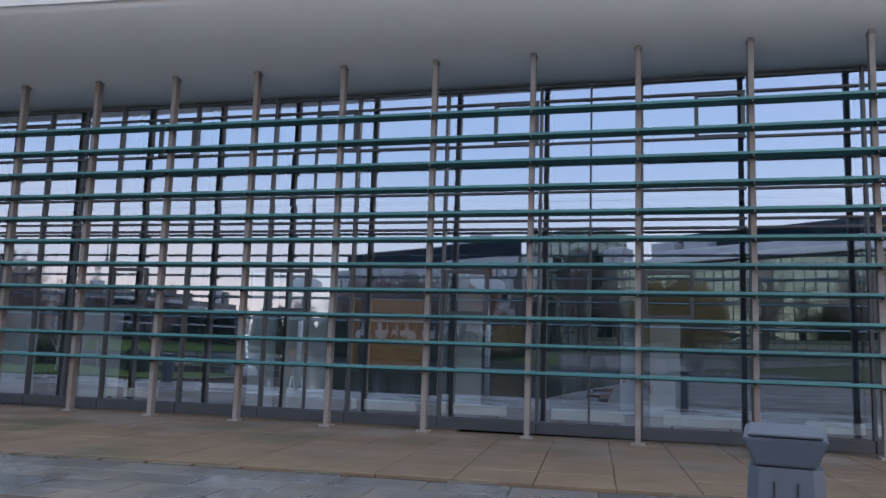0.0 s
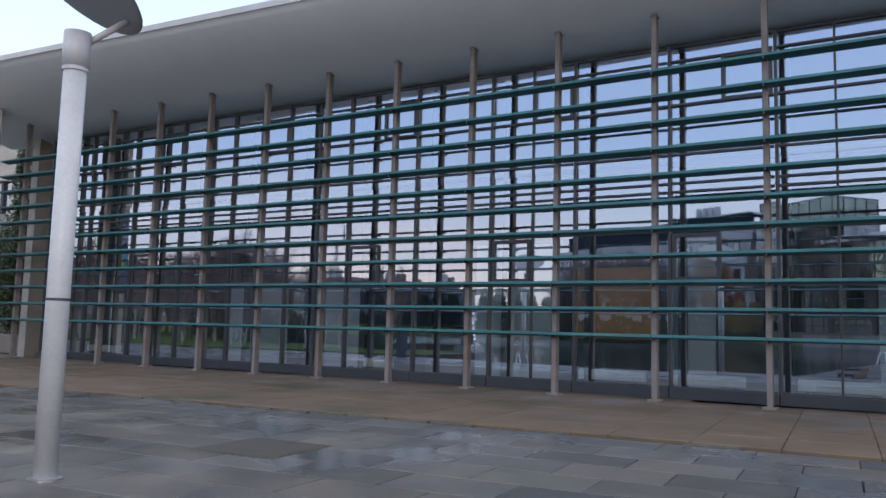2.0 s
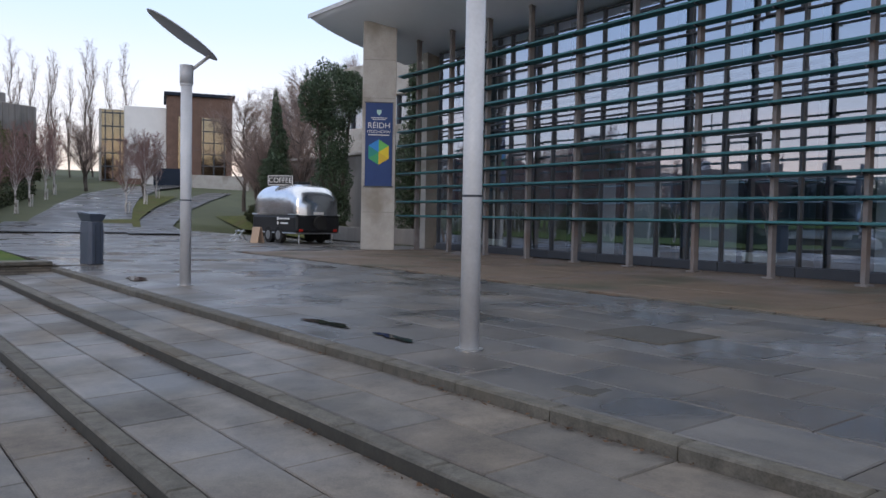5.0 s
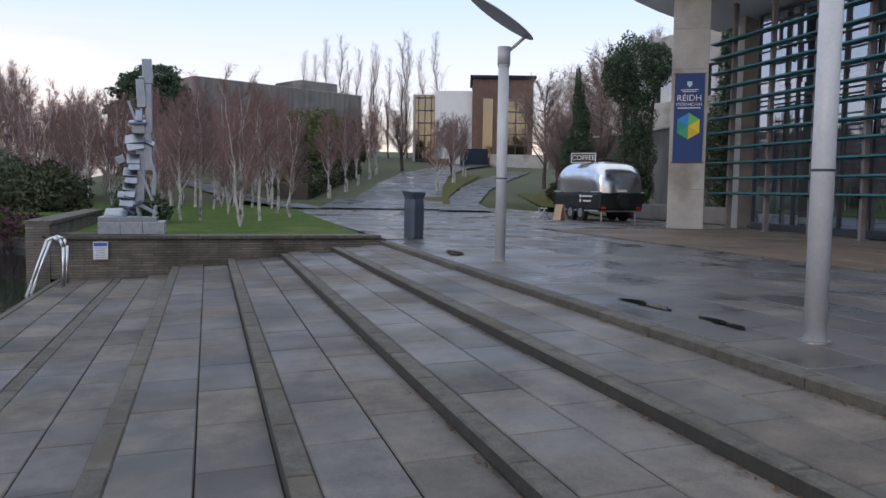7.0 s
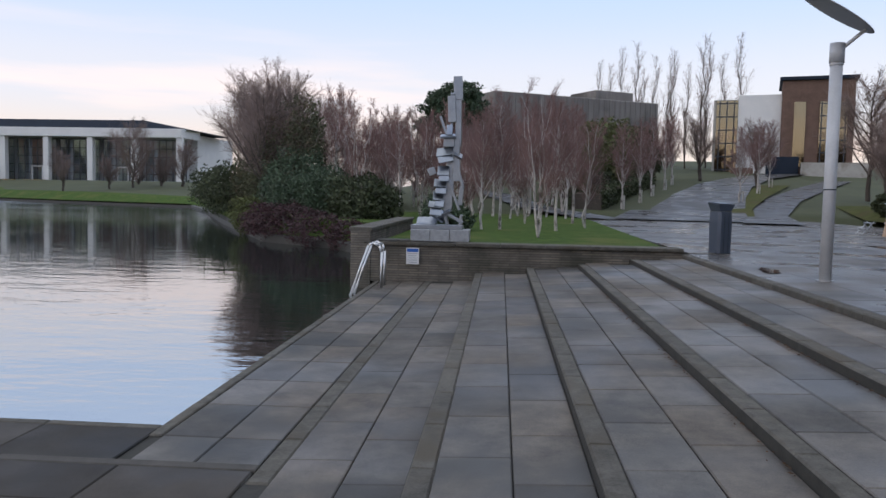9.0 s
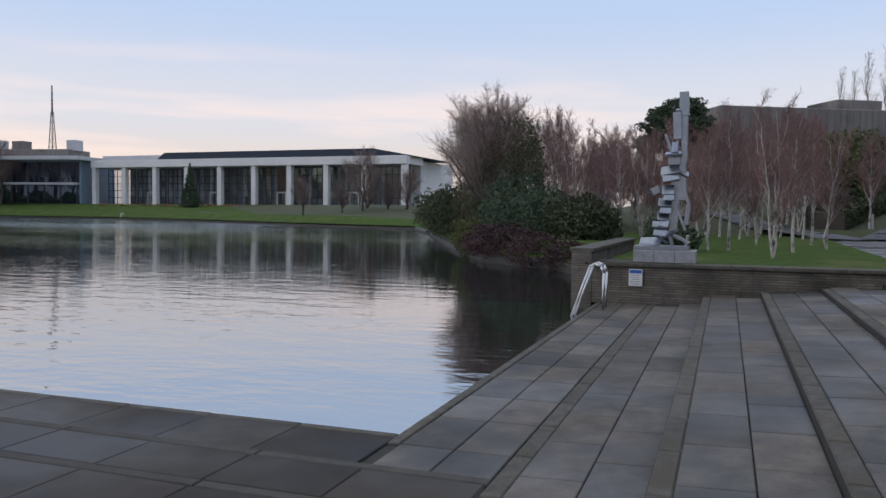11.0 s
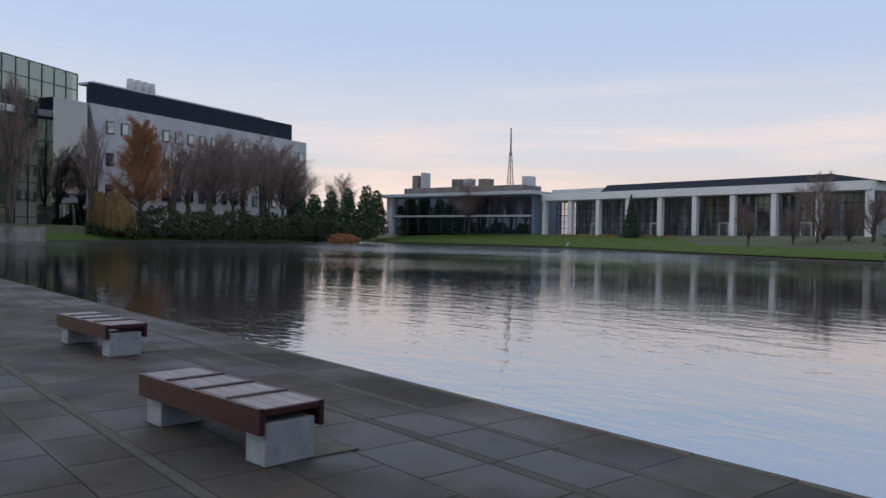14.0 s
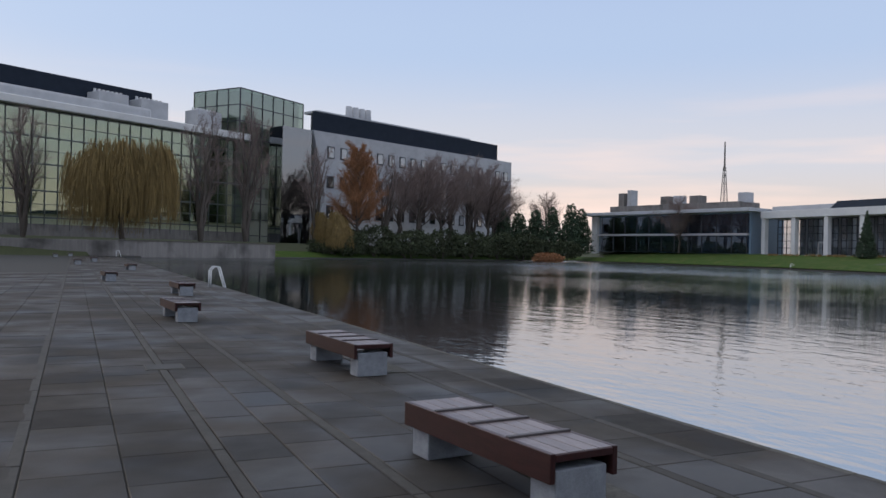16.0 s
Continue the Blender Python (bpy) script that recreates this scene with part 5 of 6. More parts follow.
for k in range(30):
    part("rib", bx((0.4 + (CL - 0.8) * k / 29, 0.03, 9.3), (0.10, 0.08, 4.1)), M_CONCD, conc)
part("plant_room", bx((4, -5, 12.0), (5, 5, 1.4), bevel=0.1), M_CONCD, conc)

# brick and white building up the road
brick = thing("brick_building", "brick and white rendered building, tall windows coloured as reflecting a gold sunset", "building", pose(-96.8, 27.4, 0, 0, 0, 72))
part("white_wall", bx((-2.0, 5, 8.4), (4.6, 9.5, 9.6), bevel=0.05), M_WHITE, brick)
part("brick_wall", bx((4.0, 4.0, 9.2), (7.4, 9, 11.0), bevel=0.05), M_BRICK, brick)
part("side_wing", bx((-5.6, 6, 8.2), (3.0, 8, 9.4)), M_CONC, brick)
# the sunset's reflection is painted in as a gold tint and shine
M_GOLD = glass_mat("glass_coloured_sunset_gold", (0.40, 0.36, 0.28), 0.30, 0.02, (0.66, 0.58, 0.42))
part("window_glass", bx((-5.6, 1.9, 8.6), (2.4, 0.1, 8.4)), M_GOLD, brick)
part("window_glass", bx((5.6, -0.6, 8.6), (2.8, 0.1, 7.2)), M_GOLD, brick)
part("window_glass", bx((2.2, -0.6, 8.6), (1.2, 0.1, 7.2)), M_GOLD, brick)
for q in range(6):
    part("window_bar", bx((-5.6, 1.8, 4.7 + 1.55 * q), (2.4, 0.1, 0.14)), M_MULLION, brick)
    part("window_bar", bx((5.6, -0.7, 5.2 + 1.35 * q), (2.8, 0.1, 0.12)), M_MULLION, brick)
for q in range(3):
    part("window_bar", bx((-6.4 + 0.8 * q, 1.8, 8.6), (0.12, 0.1, 8.4)), M_MULLION, brick)
    part("window_bar", bx((4.4 + 1.2 * q, -0.7, 8.6), (0.12, 0.1, 7.2)), M_MULLION, brick)
part("gate", bx((0.6, -1.0, 4.8), (3.4, 0.2, 2.6), bevel=0.03), M_ROOF, brick)
part("yard_wall", bx((6.0, -2.0, 4.4), (7, 0.4, 2.0)), M_CONC, brick)
part("low_brick_wall", bx((-3.6, -1.5, 4.2), (2.4, 0.3, 1.2)), M_BRICK, brick)
part("roof_edge", bx((4.0, 4.0, 14.8), (8.0, 9.6, 0.4), bevel=0.05), M_ROOF, brick)

# grey block and garden wall behind the caravan
gb_m, gb_l = along((-26.0, 21.5), (-44.2, 19.4))
gb = thing("grey_office_block", "pale grey panelled office block above a garden wall", "building", gb_m)
part("upper_wall", bx((gb_l / 2, -5, 8.4), (gb_l, 10, 1.9), bevel=0.05), M_CONC, gb)
part("window_band", bx((gb_l / 2, -5, 6.7), (gb_l - 0.6, 9.4, 1.6)), M_GLASSB, gb)
for k in range(10):
    part("window_bar", bx((0.4 + (gb_l - 0.8) * k / 9, -0.25, 6.7), (0.14, 0.14, 1.6)), M_MULLION, gb)
part("lower_wall", bx((gb_l / 2, -5, 4.6), (gb_l, 10, 2.6), bevel=0.05), M_CONC, gb)
part("base", bx((gb_l / 2, -5, 1.6), (gb_l, 9.8, 3.4)), M_CONCD, gb)
gw = thing("garden_wall", "tall plain concrete garden wall", "wall", kind="structure")
part("panel", bx((-35.5, 17.6, 1.8), (21, 0.4, 4.6), bevel=0.02), M_CONCD, gw)
part("coping", bx((-35.5, 17.6, 4.15), (21.2, 0.6, 0.12), bevel=0.02), M_CONC, gw)
part("low_wall", bx((-29.0, 14.0, 0.3), (12, 0.35, 0.6), bevel=0.02), M_CONCD, gw)


# ------------------------------------------------------------------ trees
def tubes(name, segs, material, sides):
    """One mesh of tapered limbs: a, b, radius at a, radius at b."""
    segs = [s for s in segs]
    a = np.array([s[0] for s in segs], float)
    b = np.array([s[1] for s in segs], float)
    ra, rb = np.array([s[2] for s in segs]), np.array([s[3] for s in segs])
    d = b - a
    d /= np.maximum(np.linalg.norm(d, axis=1, keepdims=True), 1e-6)
    ref = np.where(np.abs(d[:, 2:3]) > 0.9, np.array([[1.0, 0, 0]]), np.array([[0, 0, 1.0]]))
    u = np.cross(d, ref)
    u /= np.linalg.norm(u, axis=1, keepdims=True)
    w = np.cross(d, u)
    vs = []
    for q in range(sides):
        t = 2 * math.pi * q / sides
        o = u * math.cos(t) + w * math.sin(t)
        vs += [a + o * ra[:, None], b + o * rb[:, None]]
    V = np.stack(vs, 1).reshape(-1, 3)
    F = []
    for i in range(len(segs)):
        o = i * 2 * sides
        for q in range(sides):
            r = (q + 1) % sides
            F.append((o + 2 * q, o + 2 * r, o + 2 * r + 1, o + 2 * q + 1))
    return pydata(name, V.tolist(), F, material, sides > 3)


def grow(rng, h, trunk_r, start, n1, angle, length, droop=0.0, n2=7, n3=4, lean=0.0, twig=1.0, forks=1):
    """Trunk, limbs and twigs of a bare tree."""
    thick, thin = [], []
    for fk in range(forks):
        az = rng.uniform(0, 2 * math.pi)
        out = lean + (0.16 * h if forks > 1 else 0)
        top = np.array([math.cos(az) * out, math.sin(az) * out, h * rng.uniform(0.9, 1.0)])
        nseg = 9
        pts = [np.array([0, 0, 0.0])]
        for i in range(1, nseg + 1):
            p = top * (i / nseg)
            p[:2] *= (i / nseg) ** 0.4
            p[:2] += rng.normal(0, 0.012 * h, 2)
            pts.append(p)
        rr = [trunk_r * (1 - 0.9 * i / nseg) / (forks ** 0.35) for i in range(nseg + 1)]
        for i in range(nseg):
            thick.append((pts[i], pts[i + 1], rr[i], rr[i + 1]))
        for k in range(n1 // forks):
            u = start + (0.97 - start) * (k + rng.uniform(0, 1)) / (n1 // forks)
            i = min(nseg - 1, int(u * nseg))
            p = pts[i] + (pts[i + 1] - pts[i]) * (u * nseg - i)
            a2 = k * 2.4 + rng.uniform(-0.5, 0.5)
            el = radians(rng.uniform(angle[0], angle[1]))
            L = length * h * (1 - 0.62 * (u - start) / (1 - start)) * rng.uniform(0.75, 1.15)
            d = np.array([math.cos(a2) * math.cos(el), math.sin(a2) * math.cos(el), math.sin(el)])
            r0 = rr[i] * 0.5
            q, steps = p, 5
            for s in range(steps):
                d = d + np.array([0, 0, 0.10 - droop * (s / steps)]) + rng.normal(0, 0.07, 3)
                d /= np.linalg.norm(d)
                q2 = q + d * L / steps
                thick.append((q, q2, r0 * (1 - s / (steps + 0.5)), r0 * (1 - (s + 1) / (steps + 0.5))))
                for m in range(n2 if s else n2 // 3):
                    f = rng.uniform(0, 1)
                    b0 = q + (q2 - q) * f
                    e = d * 0.75 + rng.normal(0, 0.45, 3) + np.array([0, 0, 0.12 - droop * 1.6])
                    e /= np.linalg.norm(e)
                    l2 = L * rng.uniform(0.18, 0.36)
                    b1 = b0 + e * l2
                    tr = 0.007 * twig
                    thin.append((b0, b1, tr, tr * 0.6))
                    for w in range(n3):
                        f2 = rng.uniform(0.15, 1)
                        c0 = b0 + (b1 - b0) * f2
                        g = e * 0.8 + rng.normal(0, 0.5, 3) + np.array([0, 0, 0.1 - droop * 2.4])
                        g /= np.linalg.norm(g)
                        thin.append((c0, c0 + g * l2 * rng.uniform(0.35, 0.7), tr * 0.7, tr * 0.3))
                q = q2
    return thick, thin


def bare_tree(name, label, seed, trunk_mat, twig_mat, category="tree", group="", **k):
    rng = np.random.default_rng(seed)
    th, tn = grow(rng, **k)
    t = thing(name, label, category, group=group)
    part("trunk", tubes("trunk", th, trunk_mat, 6), trunk_mat, t)
    part("crown", tubes("crown", tn, twig_mat, 3), twig_mat, t, "fine bare twigs")
    return t


def leaves(name, blobs, n, size, material, seed, flat=0.0):
    """Many small leaves over and inside a set of ellipsoids, with gaps and an uneven outline."""
    rng = np.random.default_rng(seed)
    vol = np.array([b[3] * b[4] * b[5] for b in blobs]) ** 0.66
    cnt = (n * vol / vol.sum()).astype(int)
    C = []
    for (x, y, z, a, b, c), m in zip(blobs, cnt):
        d = rng.normal(0, 1, (m, 3))
        d /= np.linalg.norm(d, axis=1, keepdims=True)
        lump = np.array([noise.noise(Vector(q * 2.3) + Vector((x, y, z))) for q in d])
        r = rng.uniform(0.55, 1.0, m) ** 0.5 * (0.9 + 0.42 * lump)
        C.append(np.array([x, y, z]) + d * r[:, None] * np.array([a, b, c]))
    C = np.concatenate(C)
    m = len(C)
    u = rng.normal(0, 1, (m, 3))
    u /= np.linalg.norm(u, axis=1, keepdims=True)
    w = np.cross(u, rng.normal(0, 1, (m, 3)))
    w /= np.linalg.norm(w, axis=1, keepdims=True)
    if flat:
        u[:, 2] *= 1 - flat
        w[:, 2] = w[:, 2] * (1 - flat) - flat
    s = size * rng.uniform(0.6, 1.3, m)[:, None]
    V = np.stack([C - u * s, C - w * s * 0.45, C + u * s, C + w * s * 0.45], 1).reshape(-1, 3)
    F = (np.arange(m)[:, None] * 4 + np.arange(4)[None]).tolist()
    return pydata(name, V.tolist(), F, material)


def shrub(name, label, category, seed, m, blobs, n, size, material, stem=0.5, flat=0.0, group=""):
    t = thing(name, label, category, m, group=group)
    rng = np.random.default_rng(seed)
    seg = []
    for b in blobs:
        for q in range(3):
            seg.append((np.array([b[0] * 0.3, b[1] * 0.3, 0.0]), np.array([b[0] + rng.uniform(-0.3, 0.3) * b[3], b[1] + rng.uniform(-0.3, 0.3) * b[4], b[2] + 0.3 * b[5]]), 0.05 * stem * 2, 0.015))
    part("trunk", tubes("trunk", seg, M_BARK, 5), M_BARK, t)
    part("crown", leaves("crown", blobs, n, size, material, seed, flat), material, t)
    return t


# birches on the lawn: four forms, many times
BIRCH_LABEL = "slender white-barked birch with bare purple-brown twigs"
forms = []
for k, (h, forks) in enumerate(((5.2, 1), (5.2, 5), (5.6, 1), (5.0, 3))):
    forms.append(bare_tree("birch", BIRCH_LABEL, 11 + k, M_BIRCH, M_REDTWIG, "tree", "birches on the lawn", h=h, trunk_r=0.072, start=0.16 if forks > 1 else 0.24, n1=32, angle=(40, 68), length=0.36, n2=7, n3=4, twig=0.8, forks=forks))
rs = random.Random(5)
BIRCHES = [(-23.6, -2.76, 1, 1.12), (-27.62, -4.28, 0, 1.0), (-28.06, -3.73, 2, 1.05), (-27.86, -2.02, 0, 1.1), (-30.64, -0.86, 3, 1.05), (-32.4, -5.26, 2, 1.0), (-29.4, -4.9, 3, 0.85), (-33.5, -2.8, 1, 1.0), (-35.0, -0.9, 0, 1.1)]
while len(BIRCHES) < 50:
    x, y = rs.uniform(-60, -33), rs.uniform(-15, -0.3)
    if y < -6 and x > -36:
        continue
    if y < -(6 + (-x - 28) * 0.42) or all(math.hypot(x - q[0], y - q[1]) < 0 for q in BIRCHES):
        continue
    if min(math.hypot(x - q[0], y - q[1]) for q in BIRCHES) < 1.1:
        continue
    BIRCHES.append((x, y, rs.randrange(4), rs.uniform(0.80, 1.22)))
used = set()
for x, y, f, s in BIRCHES:
    m = pose(x, y, max(0.05, land1(x, y)), 0, 0, rs.uniform(0, 360)) @ Matrix.Scale(s * (0.62 + 0.3 * smooth(18, 48, math.hypot(x + 3.5, y + 3.5))), 4)
    if f in used:
        o = copy_thing(forms[f], pose(0, 0, 0))
        o.matrix_basis = m
    else:
        forms[f].matrix_basis = m
        used.add(f)

# staked young birches along the hedge by the road
for x, y, h in ((-52.5, 3.6, 1.0), (-57, 5.4, 1.05), (-62.5, 7.2, 1.1), (-69, 9.4, 1.1), (-75, 11.2, 1.15), (-58, 12.2, 1.0), (-66, 15.8, 1.1), (-73, 19.0, 1.1)):
    o = copy_thing(forms[0], pose(0, 0, 0))
    o.matrix_basis = pose(x, y, land1(x, y), 0, 0, rs.uniform(0, 360)) @ Matrix.Scale(h * 0.95, 4)
    tagged(o, "young white birch tied to wooden stakes beside the road", "tree", "roadside birches")
    st = thing("tree_stake", "pair of pale wooden tree stakes with a crossbar", "stake", pose(x, y, land1(x, y)), group="tree stakes")
    for s in (-0.35, 0.35):
        part("stake", tube(B(), (s, 0.1, 0), (s, 0.1, 0.85), 0.05, seg=8), M_CONC, st)
    part("crossbar", bx((0, 0.1, 0.72), (0.8, 0.05, 0.08)), M_CONC, st)

# tall bare poplars
pop = bare_tree("poplar", "tall narrow bare poplar", 31, M_BARK, M_TWIG, "tree", "bare poplars", h=16.0, trunk_r=0.12, start=0.12, n1=30, angle=(72, 84), length=0.24, n2=3, n3=2, twig=1.35)
PL = [(-107.8, 8.7), (-107.5, 11.3), (-107.2, 13.1), (-106.8, 15.3), (-106.4, 17.1), (-106.0, 19.3), (-105.6, 21.2), (-105.0, 23.4), (-104.6, 25.2), (-110, 10.2), (-110, 14.4), (-110, 18.2), (-109, 22.5)]
for k, (x, y) in enumerate(PL):
    m = pose(x, y, 3.6, 0, 0, 47 * k) @ Matrix.Scale(rs.uniform(0.95, 1.2), 4)
    if k:
        copy_thing(pop, pose(0, 0, 0)).matrix_basis = m
    else:
        pop.matrix_basis = m

# large bare trees
BIG = bare_tree("bare_tree", "large bare deciduous tree with a wide round crown", 41, M_BARK, M_TWIG, "tree", "bare trees round the lake", h=10.0, trunk_r=0.22, start=0.22, n1=34, angle=(14, 62), length=0.58, n2=9, n3=5, twig=1.35)
MULTI = bare_tree("bare_tree", "many-stemmed bare tree with dense upright branches", 43, M_BARK, M_TWIG, "tree", "bare trees round the lake", h=10.0, trunk_r=0.3, start=0.25, n1=44, angle=(22, 70), length=0.50, n2=9, n3=5, twig=1.25, forks=4)
BIG.matrix_basis = pose(-47.5, -15.5, -0.2) @ Matrix.Scale(0.72, 4)
OPEN = bare_tree("bare_tree", "open-crowned bare tree with leaning dark stems", 47, M_BARK, M_TWIG, "tree", "bare trees round the lake", h=10.0, trunk_r=0.34, start=0.2, n1=24, angle=(40, 74), length=0.46, n2=7, n3=3, twig=1.5, forks=3, lean=0.12)
OPEN.matrix_basis = pose(-23.0, -146.2, 2.0, 0, 0, 200) @ Matrix.Scale(2.0, 4)
MULTI.matrix_basis = pose(-46.5, -16.8, -0.3) @ Matrix.Scale(0.70, 4)
for src, x, y, z, s in ((MULTI, -49.5, -16.2, 0, 0.74), (BIG, -52, -19.0, 0, 0.70), (BIG, -44.0, -16.0, -0.2, 0.64), (BIG, -62, -10, 0.3, 0.62), (BIG, -70, -13, 0.4, 0.7), (BIG, -58, -20, 0, 0.66), (BIG, -66, -6, 1.0, 0.66), (BIG, -54, -15, 0, 0.62),
                        (OPEN, 4.0, -146.0, 2.0, 1.9), (OPEN, -31.5, -150.5, 2.2, 2.15), (OPEN, -47.5, -162.3, 2.0, 1.8), (MULTI, -76, -176.0, 2.2, 1.9), (BIG, -84, -180.0, 2.5, 1.95), (MULTI, -95.2, -187.2, 2.5, 2.0),
                        (BIG, -102, -190, 2.4, 2.0), (OPEN, -66, -171, 2.2, 1.8), (MULTI, -70, -173, 2.2, 1.75), (MULTI, -88, -184, 2.4, 1.9), (BIG, -78, -179, 2.4, 1.8), (MULTI, -105, -192, 2.4, 1.8), (BIG, -110, -196, 2.4, 1.6), (OPEN, -98, -190, 2.4, 1.9), (BIG, -134, -212, 3.0, 1.5), (BIG, -112.5, -55.6, 0.2, 0.95), (MULTI, -116, -50, 0.4, 0.7), (BIG, -146.4, -166.9, 2.0, 1.35), 
                        (BIG, -52.0, 22.0, 1.2, 0.85), (MULTI, -58.0, 24.0, 1.6, 0.85), (BIG, -46, 20.5, 0.8, 0.8), (BIG, -52, 33, 2, 1.2), (MULTI, -81.1, 15.2, 2.4, 0.62), (BIG, -60.1, 21.4, 1.2, 0.8), (OPEN, -54.7, 27.5, 1.5, 1.05), (MULTI, -72.2, 17.7, 2.2, 0.5), (MULTI, 22, -150, 2, 1.8), (BIG, 40, -152, 2, 1.9)):
    copy_thing(src, pose(0, 0, 0)).matrix_basis = pose(x, y, z, 0, 0, rs.uniform(0, 360)) @ Matrix.Scale(s, 4)

# shrubbery at the near end of the lake
shrub("evergreen_bush", "large dark evergreen bush over the water", "bush", 51, pose(-40.5, -12.6, -0.7), [(0, 0, 1.4, 2.6, 2.4, 1.7), (-2, -1.2, 2.2, 2.2, 2.0, 1.8), (1.6, 1.4, 1.6, 2.0, 1.8, 1.5), (-3.6, -2.0, 1.2, 2.2, 1.9, 1.5)], 26000, 0.072, M_EVER)
shrub("evergreen_bush", "tall ivy-clad evergreen mass among bare stems", "bush", 52, pose(-45.5, -15.2, -0.4), [(0, 0, 2.6, 2.3, 2.3, 3.0), (-2.6, -1.6, 2.2, 1.8, 1.8, 2.6), (1.8, 1.4, 3.4, 1.3, 1.3, 2.6), (-0.5, 0.6, 5.2, 1.1, 1.1, 1.8)], 20000, 0.08, M_IVY)
shrub("evergreen_bush", "tall ivy-clad evergreen mass among bare stems", "bush", 53, pose(-50.0, -17.5, -0.4), [(0, 0, 2.4, 2.2, 2.2, 2.8), (-2.6, -1.6, 1.8, 1.8, 1.8, 2.0), (0.6, 0.3, 4.6, 0.9, 0.9, 2.0)], 14000, 0.08, M_IVY)
shrub("olive_shrub", "rounded yellow-green shrub at the waterside", "bush", 54, pose(-39.2, -15.2, -0.9), [(0, 0, 0.9, 1.0, 1.0, 0.9), (0.9, 0.3, 0.6, 0.8, 0.8, 0.6)], 4500, 0.07, M_OLIVE)
shrub("red_shrub", "low spreading dark red shrub hanging over the lake", "bush", 55, pose(-34.6, -12.2, -0.9), [(0, 0, 0.75, 2.2, 1.6, 0.85), (-1.9, -1.2, 0.7, 1.8, 1.4, 0.8), (2.2, 1.8, 0.6, 1.9, 1.2, 0.7), (3.8, 3.2, 0.5, 1.2, 0.9, 0.6)], 14000, 0.07, M_REDLEAF, flat=0.4)
shrub("evergreen_bush", "dark low evergreen on the lawn behind the sculpture", "bush", 56, pose(-26.8, -5.4, 0.0), [(0, 0, 0.55, 0.8, 0.7, 0.6), (0.7, 0.4, 0.4, 0.6, 0.6, 0.45)], 3500, 0.06, M_EVER)
for k, (x, y, s) in enumerate(((-55, -21.5, 1.5), (-61, -24.5, 1.4), (-36.5, -9.5, 1.0), (-54, -12, 1.3))):
    shrub("evergreen_bush", "dark evergreen bush on the lake bank", "bush", 60 + k, pose(x, y, -0.4), [(0, 0, 1.1 * s, 1.8 * s, 1.6 * s, 1.3 * s), (1.2 * s, 0.6, 0.9 * s, 1.3 * s, 1.3 * s, 1.0 * s)], 5000, 0.11, M_HEDGE)
# pine behind the sculpture
shrub("pine_tree", "dark wind-shaped pine above the birches", "tree", 71, pose(-65.41, -7.77, 1.0), [(0, 0, 6.6, 2.4, 2.4, 1.5), (0.4, 0.8, 7.9, 1.6, 1.8, 0.9), (-0.6, -1.7, 5.4, 1.4, 1.3, 0.8), (0.5, 1.9, 6.4, 1.3, 1.3, 1.2), (0, -0.8, 7.4, 1.2, 1.2, 0.8)], 11000, 0.15, M_EVER, stem=1.6)


# cypresses by the caravan and the pier
def cypress(seed, x, y, h, w, label, z=0.0):
    blobs = [(0.12 * w * math.sin(3 * k), 0.12 * w * math.cos(5 * k), h * (0.12 + 0.8 * k / 8), w * (1 - 0.10 * k if k > 3 else 0.78 + 0.06 * k), w * (1 - 0.10 * k if k > 3 else 0.78 + 0.06 * k), h * 0.15) for k in range(9)]
    shrub("cypress", label, "tree", seed, pose(x, y, z), blobs, 24000, 0.056, M_EVER, stem=0.8)


cypress(81, -41.08, 14.93, 6.6, 0.95, "narrow dark green cypress against the wall", 0.6)
shrub("cypress", "broad dark evergreen crown above a clipped trunk", "tree", 83, pose(-35.40, 14.97, 0.1), [(0, 0, 6.4, 1.3, 1.3, 1.6), (0.3, 0.8, 6.7, 0.8, 0.8, 1.0), (-0.3, -0.8, 6.2, 0.9, 0.8, 1.3), (0, 0, 4.2, 0.85, 0.85, 1.6), (0, 0, 2.6, 0.95, 0.95, 1.7), (0, 0, 1.2, 0.9, 0.9, 1.2)], 38000, 0.058, M_EVER, stem=1.0)
cypress(84, -30.48, 16.13, 8.2, 1.15, "dense dark evergreen behind the concrete pier")
for k, (x, y, s) in enumerate(((-43.0, 15.4, 1.3), (-46.5, 16.4, 1.5), (-41, 16.2, 1.2), (-49.5, 17.8, 1.6))):
    o = copy_thing(MULTI, pose(0, 0, 0))
    o.matrix_basis = pose(x, y, 0.4, 0, 0, 60 * k) @ Matrix.Scale(0.34 * s, 4)
    tagged(o, "dense bare purple shrub on the grass mound", "shrub", "bare shrubs on the mound")
    shrub("mound_shrub", "low dark shrub on the grass mound", "shrub", 90 + k, pose(x + 0.8, y - 0.3, 0.5), [(0, 0, 0.5, 1.0, 0.8, 0.6)], 2500, 0.08, M_HEDGE)


